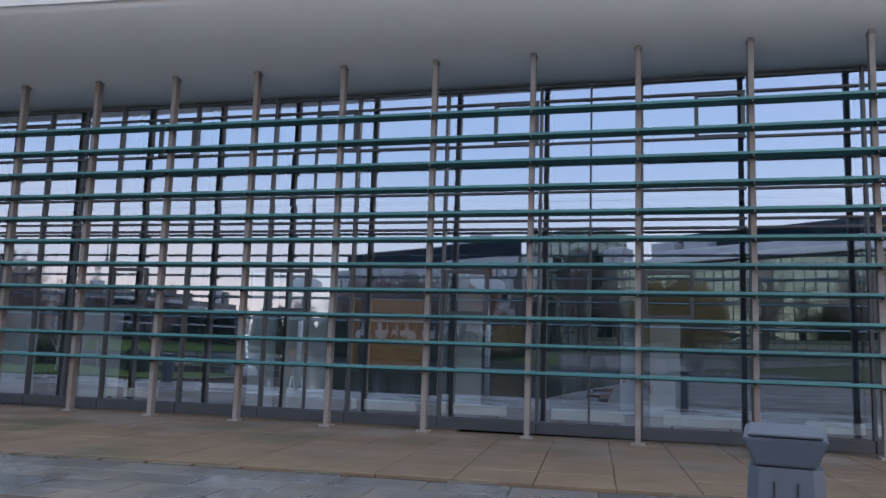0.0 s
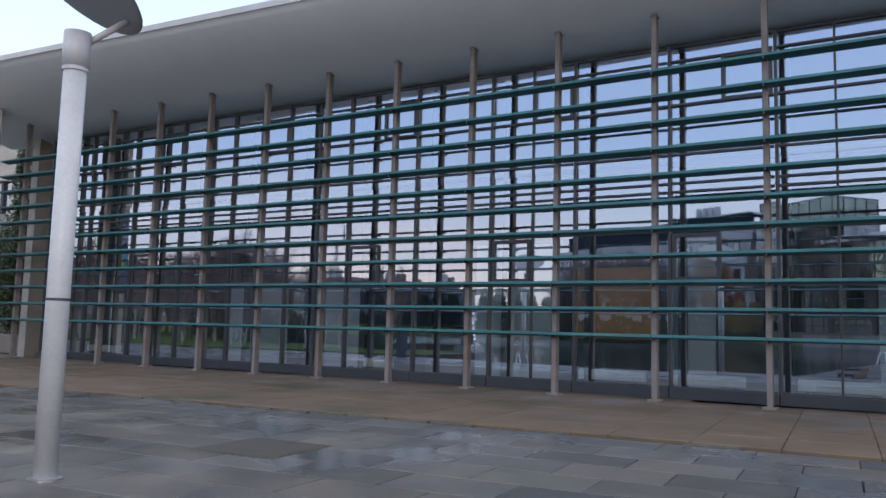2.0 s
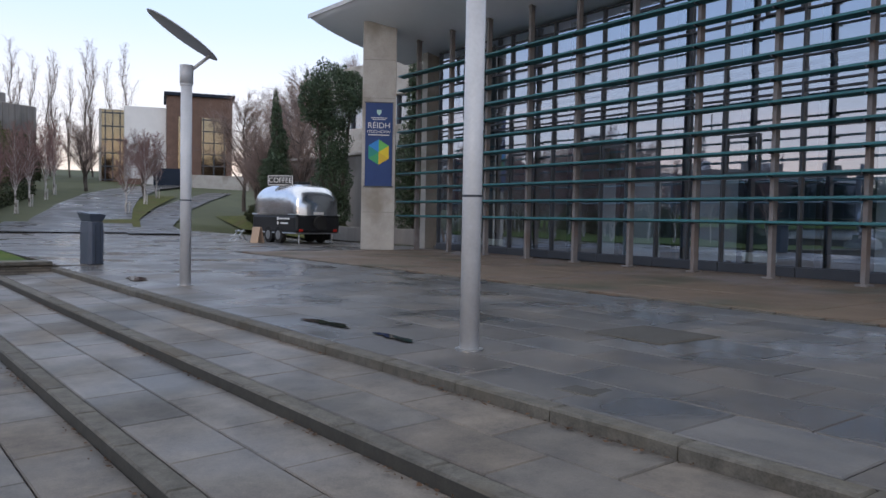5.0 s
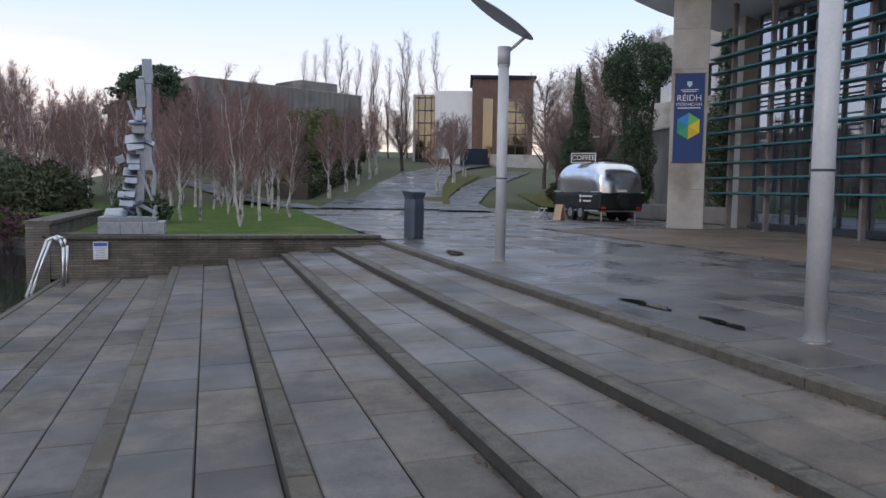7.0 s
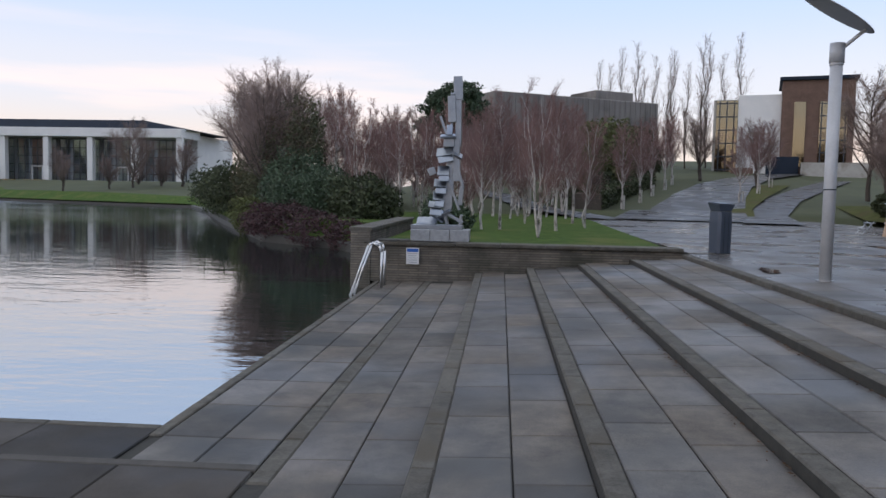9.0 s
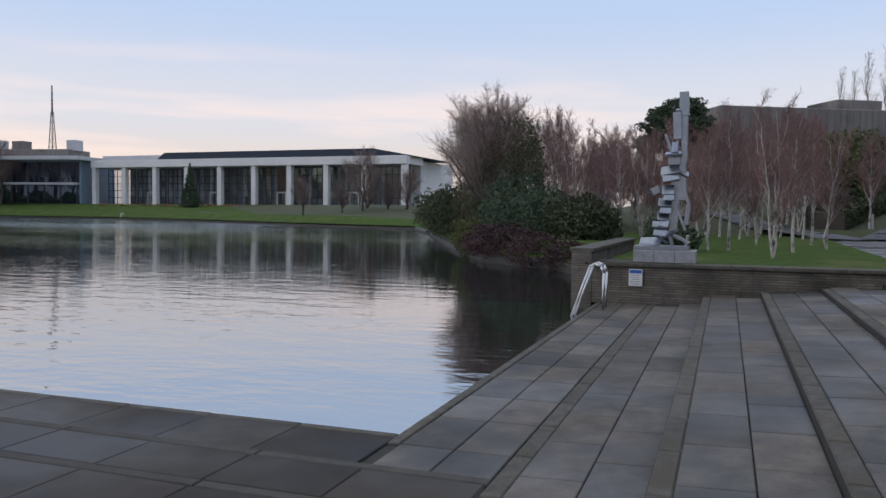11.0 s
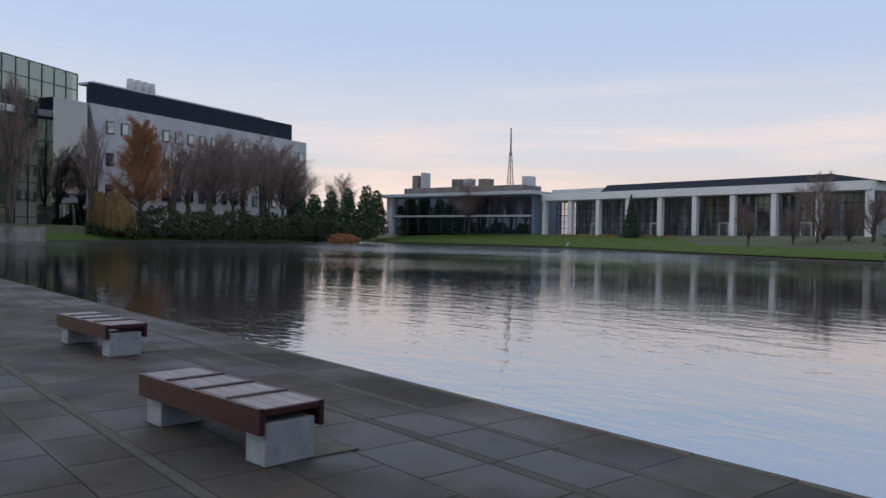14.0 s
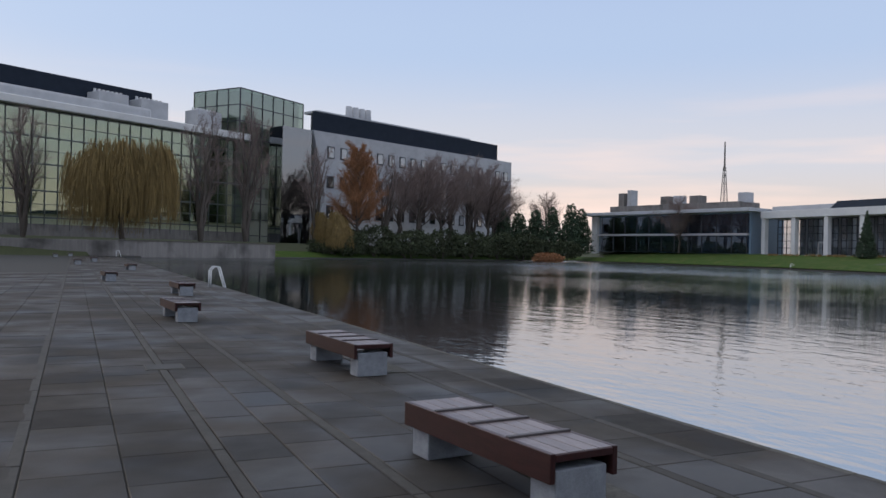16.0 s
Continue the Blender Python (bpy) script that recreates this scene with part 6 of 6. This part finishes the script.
# clipped hedge along the road
def hedge(x0, y0, x1, y1, w, h, seed, label):
    L = math.hypot(x1 - x0, y1 - y0)
    rng = np.random.default_rng(seed)
    n = int(L * 260)
    t = thing("hedge", label, "hedge", pose(x0, y0, 0, 0, 0, math.degrees(math.atan2(y1 - y0, x1 - x0))))
    u = rng.uniform(0, L, n)
    face = rng.integers(0, 3, n)
    v = np.where(face == 0, -w / 2, np.where(face == 1, w / 2, rng.uniform(-w / 2, w / 2, n))) + rng.normal(0, 0.06, n)
    z = np.where(face == 2, h, rng.uniform(0.05, h, n)) + rng.normal(0, 0.05, n)
    gz = np.array([land1(x0 + (x1 - x0) * q / L, y0 + (y1 - y0) * q / L) for q in (0, L)])
    z = z + gz[0] + (gz[1] - gz[0]) * u / L
    C = np.stack([u, v, z], 1)
    a = rng.normal(0, 1, (n, 3))
    a /= np.linalg.norm(a, axis=1, keepdims=True)
    b = np.cross(a, rng.normal(0, 1, (n, 3)))
    b /= np.linalg.norm(b, axis=1, keepdims=True)
    s = 0.13
    V = np.stack([C - a * s, C - b * s * 0.5, C + a * s, C + b * s * 0.5], 1).reshape(-1, 3)
    part("leaf_shell", pydata("leaf_shell", V.tolist(), (np.arange(n)[:, None] * 4 + np.arange(4)[None]).tolist(), M_HEDGE), M_HEDGE, t)
    core = B()
    c = [core.verts.new((q, sgn * (w / 2 - 0.08), gz[0] + (gz[1] - gz[0]) * q / L + zz)) for q in (0.1, L - 0.1) for sgn in (-1, 1) for zz in (-0.2, h - 0.08)]
    for f in ((0, 1, 3, 2), (4, 6, 7, 5), (0, 4, 5, 1), (2, 3, 7, 6), (1, 5, 7, 3)):
        core.faces.new([c[i] for i in f])
    part("core", core, M_BARK, t)


hedge(-52.0, 1.4, -74.0, 8.6, 2.0, 1.0, 101, "dark clipped hedge along the road")
hedge(-60.0, 2.0, -80.0, 8.0, 2.4, 1.6, 102, "second taller hedge behind the first")
for k, (x, y, s) in enumerate(((-66, 3.5, 1.6), (-72, 5.5, 1.7), (-60, 0.5, 1.3), (-79, 9, 1.5))):
    shrub("evergreen_tree", "rounded evergreen tree behind the hedge", "tree", 110 + k, pose(x, y, land1(x, y)), [(0, 0, 2.0 * s, 1.4 * s, 1.4 * s, 1.5 * s), (0.8, 0.7, 1.3 * s, 1.1 * s, 1.1 * s, 1.0 * s)], 4500, 0.17, M_OLIVE if k < 3 else M_HEDGE, stem=1.2)


# trees on the far shores
def willow(x, y, z, h, mat_leaf, seed, label, droop=1.0):
    rng = np.random.default_rng(seed)
    t = thing("willow", label, "tree", pose(x, y, z))
    th, tn = grow(rng, h=h * 0.8, trunk_r=h * 0.03, start=0.3, n1=22, angle=(35, 65), length=0.42, n2=3, n3=1, twig=2.0)
    part("trunk", tubes("trunk", th, M_BARK, 6), M_BARK, t)
    seg = []
    lobes = [(rng.uniform(0, 6.28), h * rng.uniform(0.05, 0.40), h * rng.uniform(0.5, 1.0)) for _ in range(16)]
    for a, r, top in lobes:
        cx, cy = math.cos(a) * r, math.sin(a) * r
        for i in range(230):
            b, w = rng.uniform(0, 2 * math.pi), h * 0.12 * math.sqrt(rng.uniform(0, 1))
            p = np.array([cx + math.cos(b) * w, cy + math.sin(b) * w, top * (1 - 0.9 * (w / h) ** 1.5 * rng.uniform(0.6, 1.4)) - rng.uniform(0, 0.22) * h])
            ln = p[2] * rng.uniform(0.2, 0.75) * droop
            out = np.array([math.cos(b) * 0.16 + math.cos(a) * 0.10, math.sin(b) * 0.16 + math.sin(a) * 0.10, 0.0])
            for q in range(4):
                p2 = p + out * (1.6 - 0.5 * q) + np.array([0, 0, -ln / 4]) + rng.normal(0, 0.10, 3)
                seg.append((p, p2, 0.045 - 0.006 * q, 0.038 - 0.007 * q))
                p = p2
    part("crown", tubes("crown", seg, mat_leaf, 3), mat_leaf, t, "hanging yellow-brown shoots")


willow(-10.4, -143.5, 0.4, 19.0, M_WILLOW, 121, "large weeping willow with yellow-brown hanging shoots")
willow(-50.5, -160.5, 0.0, 9.0, M_WILLOW, 122, "small yellow willow at the water's edge")
rng_o = np.random.default_rng(9)
to = bare_tree("copper_tree", "tall tree with rust-orange autumn foliage", 131, M_BARK, M_ORANGE, "tree", h=21.0, trunk_r=0.4, start=0.18, n1=48, angle=(16, 62), length=0.36, n2=12, n3=8, twig=4.6)
to.matrix_basis = pose(-57.5, -164.0, 1.5)
for k, (x, y, h, w) in enumerate(((-126.5, -196.5, 13, 4.0), (-131.0, -194.0, 14, 4.2), (-136.0, -196.0, 13, 4.0), (-120, -195, 12, 4.0), (-114, -194, 11, 4.2), (-108, -192, 11, 4.0))):
    cyp = [(0, 0, h * (0.2 + 0.7 * q / 5), w * (1 - 0.12 * q), w * (1 - 0.12 * q), h * 0.17) for q in range(6)]
    shrub("conifer", "dark conifer at the corner of the lake", "tree", 140 + k, pose(x, y, 0.8), cyp, 4500, 0.35, M_EVER, stem=3)
for k, (x, y, s) in enumerate(((-60, -168, 2.6), (-70, -171, 2.4), (-80, -176, 2.6), (-90, -181, 2.5), (-100, -186, 2.6), (-110, -190, 2.6), (-116, -192, 2.2), (-52, -164, 2.2), (-124, -190, 2.0))):
    shrub("shore_bush", "dark evergreen shrubbery on the far shore", "bush", 150 + k, pose(x - 1.2, y + 3.2, -0.5), [(0, 0, 1.4 * s, 2.6 * s, 1.4 * s, 1.3 * s), (2.0 * s, 0.3, 1.0 * s, 1.6 * s, 1.0 * s, 0.9 * s)], 3500, 0.36, M_HEDGE, stem=2)
shrub("reed_bed", "small island of rusty reeds and grasses", "reeds", 165, pose(-112, -176, WATER), [(0, 0, 0.8, 4.5, 3.0, 1.6)], 3500, 0.30, M_ORANGE, stem=1)
# round leafless shrubs and a small conifer before the hall
for k, (x, y, s) in enumerate(((-106.6, -62.5, 0.55), (-110.5, -58.0, 0.50), (-116.0, -53.0, 0.56), (-119.0, -58.0, 0.5))):
    o = copy_thing(MULTI, pose(0, 0, 0))
    o.matrix_basis = pose(x, y, 0.1, 0, 0, 70 * k) @ Matrix.Scale(s, 4)
    tagged(o, "round leafless shrub on the far lawn", "shrub", "round shrubs by the hall")
fir = [(0, 0, 9.4 * (0.1 + 0.84 * q / 8), 2.2 * (1 - q / 9), 2.2 * (1 - q / 9), 0.9) for q in range(9)]
shrub("fir_tree", "dark conical fir tree on the lawn before the hall", "tree", 171, pose(-143.4, -110.6, 1.4), fir, 6000, 0.20, M_EVER, stem=2)
# timber picnic tables in a row before the hall
pic = thing("picnic_table", "timber picnic table on the lawn before the hall", "picnic table", group="picnic tables by the hall")
M_TAN = plain("tan_timber", (0.36, 0.24, 0.10), 0.7)
part("tabletop", bx((0, 0, 0.74), (1.9, 0.8, 0.06), bevel=0.01), M_TAN, pic)
for s in (-0.75, 0.75):
    part("seat", bx((0, s, 0.45), (1.9, 0.3, 0.05), bevel=0.01), M_TAN, pic)
    part("leg", bx((s, 0, 0.37), (0.09, 1.5, 0.74), bevel=0.01), M_TAN, pic)
for k in range(22):
    u = 10 + k * 2.95
    p = HALL_M @ Vector((u, -5.0 - 1.4 * (k % 2), 0))
    m = pose(p.x, p.y, 1.55, 0, 0, 80 + 9 * (k % 5))
    if k:
        copy_thing(pic, m)
    else:
        pic.matrix_basis = m


# ------------------------------------------------------------------ small ground details
def puddle(x, y, w, d, seed, z=0.0):
    rng = np.random.default_rng(seed)
    bm = B()
    vs = []
    for k in range(22):
        a = 2 * math.pi * k / 22
        r = 1 + 0.35 * math.sin(2 * a + seed) + 0.2 * math.sin(5 * a + 2 * seed) + rng.uniform(-0.08, 0.08)
        vs.append(bm.verts.new((x + w / 2 * r * math.cos(a), y + d / 2 * r * math.sin(a), z + 0.006)))
    bm.faces.new(vs)
    tagged(part("puddle", bm, M_PUDDLE), "thin dark puddle on the paving", "puddle", kind="structure")


M_PUDDLE = mat("standing_water", (0.010, 0.011, 0.012), (0.018, 0.019, 0.020), rough=0.03, bump=0.0)
for k, (x, y, w, d) in enumerate(((-10.3, 0.62, 0.62, 0.22), (-9.15, 0.68, 0.5, 0.16), (-16.5, 0.58, 0.9, 0.3))):
    puddle(x, y, w, d, k + 1, EDGE_Z * max(0.0, 1 - y / 1.36) + 0.004)


def cover(x, y, s, z, rz=0.0):
    t = thing("drain_cover", "square recessed metal drain cover with a pale frame", "drain cover", pose(x, y, z, 0, 0, rz), group="drain covers")
    part("frame", bx((0, 0, 0.002), (s, s, 0.012), bevel=0.002), M_KERB, t)
    part("lid", bx((0, 0, 0.006), (s - 0.06, s - 0.06, 0.012), bevel=0.002), M_WETSTONE, t)


cover(-6.70, 0.55, 0.32, -0.028, 5)
cover(-4.6, -17.6, 0.55, TERRACE)
cover(-7.97, 2.87, 0.9, 0.0)

# litter of leaves and grit in the step corners and along the facade
rng_l = np.random.default_rng(77)
lv, lf = [], []
for k in range(2600):
    row = rng_l.integers(0, 5)
    if row < 3:
        x, y, z = rng_l.uniform(-16, 0), -STEP * row - 0.02 - abs(rng_l.normal(0, 0.035)), TREADS[row + 1] + 0.044
        if noise.noise(Vector((x * 0.9, row * 3.0, 0))) < -0.05:
            continue
    else:
        x = rng_l.uniform(-20, 4)
        y, z = face_y(x) + rng_l.normal(0.25, 0.2), 0.012
        if noise.noise(Vector((x * 0.7, 9.0, 0))) < 0.05:
            continue
    s = rng_l.uniform(0.008, 0.022)
    a = rng_l.uniform(0, 6.28)
    o = len(lv)
    lv += [(x + s * math.cos(a + q * 1.57) * (1 if q % 2 else 0.6), y + s * math.sin(a + q * 1.57) * (1 if q % 2 else 0.6), z + rng_l.uniform(0, 0.012)) for q in range(4)]
    lf.append((o, o + 1, o + 2, o + 3))
M_LITTER = mat("dead_leaf_litter", (0.020, 0.014, 0.008), (0.11, 0.055, 0.025), rough=0.9, bump=0, vary=0.5, island=True)
tagged(new("leaf_litter", pydata("leaf_litter", lv, lf, M_LITTER)), "dark dead leaves and grit lying in the step corners", "leaves", kind="stuff")

# ------------------------------------------------------------------ slabs and kerbs, laid last
TH = 0.05
FALL = 0.036  # each tread falls towards the lake
TREAD_SLAB = slab_mesh("slab", 0.892, 0.441, TH, M_SLAB)
KERB_STONE = slab_mesh("kerb_stone", 0.892, 0.150, 0.115, M_KERB, 0.014)
for k in range(1, 6):
    owner = STEPS[k - 1]
    z = TREADS[k]
    y = -STEP * k
    near, rest = [], []
    for r, yy in enumerate((y + 0.15 + 0.225, y + 0.15 + 0.675)):
        for i in range(32):
            x = END_X + 0.45 + 0.9 * i + (0.45 if (r + k) % 2 else 0.0)
            if x > EAST - 0.5:
                continue
            (near if x < 0.5 else rest).append((x, yy, z + FALL * (yy - y) / STEP, 0))
    lay(owner, "slab", TREAD_SLAB, near, math.degrees(math.atan(FALL / STEP)))
    joined(owner, "slab_field", 0.892, 0.441, TH, M_SLABS, rest, "concrete slabs further along the step")
    if k < 5:
        lay(owner, "kerb_stone", KERB_STONE, [(END_X + 0.45 + 0.9 * i + 0.2 * (k % 3), y + 0.077, z + 0.003, 0) for i in range(31)])
    else:
        lay(owner, "kerb_stone", KERB_STONE, [(END_X + 0.45 + 0.9 * i, y + 0.077, z + 0.003, 0) for i in range(13)])
lay(plaza, "kerb_stone", KERB_STONE, [(END_X + 0.45 + 0.9 * i, 0.077, EDGE_Z + 0.003, 0) for i in range(31)])

# low strip along the water
lay(strip1, "slab", TREAD_SLAB, [(END_X + 0.45 + 0.9 * i, yy, STRIP, 0) for i in range(13) for yy in (-5.49, -5.94)])
lay(strip1, "edge_stone", slab_mesh("edge_stone", 0.892, 0.10, 0.12, M_KERB, 0.01), [(END_X + 0.45 + 0.9 * i, -6.225, STRIP + 0.004, 0) for i in range(12)])
SIDE = slab_mesh("slab", 0.72, 0.892, TH, M_TERR)
EDGE = slab_mesh("edge_stone", 0.10, 0.892, 0.12, M_KERB, 0.01)
lay(strip2, "slab", SIDE, [(-9.0, -6.72 - 0.9 * i, STRIP, 0) for i in range(38)])
lay(strip2, "edge_stone", EDGE, [(-9.40, -6.72 - 0.9 * i, STRIP + 0.004, 0) for i in range(38)])
joined(strip2, "slab_field", 0.82, 0.892, TH, M_TERRS, [(-9.03, -6.72 - 0.9 * i, STRIP, 0) for i in range(38, 141)], "concrete slabs further along the lake edge")

# terrace: bands of slabs between flush kerb lines
BANDS = ((-8.52, -7.92, 1), (-7.80, -5.78, 3), (-5.66, -4.62, 2), (-4.50, -3.01, 2))
near_n = 0
far_places = {}
for a, b, n in BANDS:
    w = (b - a) / n
    sm = slab_mesh("slab", w - 0.009, 0.892, TH, M_TERR)
    near, far = [], []
    for q in range(n):
        for i in range(143):
            y = -5.72 - 0.9 * i - (0.45 if q % 2 else 0.0)
            if y < -133.5:
                continue
            (near if i < 36 else far).append((a + w * (q + 0.5), y, TERRACE, 0))
    lay(terrace, "slab", sm, near)
    joined(terrace, "slab_field", w - 0.009, 0.892, TH, M_TERRS, far, "concrete slabs further along the terrace")
M_KERBD = mat("damp_flush_kerb", (0.032, 0.030, 0.026), (0.074, 0.068, 0.060), scale=5, rough=0.85, bump=0.4, vary=0.15)
LINE = slab_mesh("kerb_stone", 0.108, 1.79, 0.1, M_KERBD, 0.008)
for x in (-8.58, -7.86, -5.72, -4.56, -2.95):
    lay(terrace, "kerb_stone", LINE, [(x, -6.15 - 1.8 * i, TERRACE + 0.002, 0) for i in range(20)])
    joined(terrace, "kerb_line", 0.108, 1.79, 0.1, M_KERBD, [(x, -6.15 - 1.8 * i, TERRACE + 0.002, 0) for i in range(20, 71)], "flush kerb line further along the terrace")
joined(terrace, "slab_field", 0.892, 0.892, TH, M_TERRS, [(-2.5 + 0.9 * q, -5.72 - 0.9 * i, TERRACE, 0) for q in range(12) for i in range(60)], "concrete slabs on the landward side")

# plaza: nearest slabs singly, the rest joined
PL_SLAB = slab_mesh("slab", 0.892, 0.592, TH, M_PLAZA)
near, rest = [], []
for r in range(9):
    y = 0.16 + 0.3 + 0.6 * r
    for i in range(64):
        x = -48.5 + 0.9 * i + (0.45 if r % 2 else 0)
        if x > 9:
            continue
        (near if -20 < x < 3 else rest).append((x, y, 0.0, 0))
lay(plaza, "slab", PL_SLAB, [q for q in near if q[1] > 1.3])
lay(plaza, "slab", PL_SLAB, [(x, y, EDGE_Z * (1 - y / 1.36), rz) for x, y, z, rz in near if y < 1.3], math.degrees(math.atan(-EDGE_Z / 1.36)))
for r in range(13):
    y = 5.86 + 0.6 * r
    for i in range(30):
        x = -48.5 + 0.9 * i + (0.45 if r % 2 else 0)
        if x < -24.5:
            rest.append((x, y, 0.0, 0))
joined(plaza, "slab_field", 0.892, 0.592, TH, M_PLAZAS, rest, "wet plaza slabs further off")
brown = []
for r in range(9):
    for i in range(38):
        x, y = -24.0 + 0.9 * i, 6.3 + 0.9 * r
        if y < face_y(x) + 0.9:
            brown.append((x, y, 0.004, 0))
joined(plaza, "brown_slab_field", 0.894, 0.894, TH, M_BROWN, brown, "mossy brown slabs along the facade")
CHAN = slab_mesh("channel_stone", 0.55, 0.09, 0.06, M_KERB, 0.006)
rs2 = random.Random(3)
lay(plaza, "channel_stone", CHAN, [(-23 + 0.6 * i, 5.68 + rs2.uniform(-0.01, 0.01), 0.006, 0) for i in range(52) if rs2.random() < 0.75])
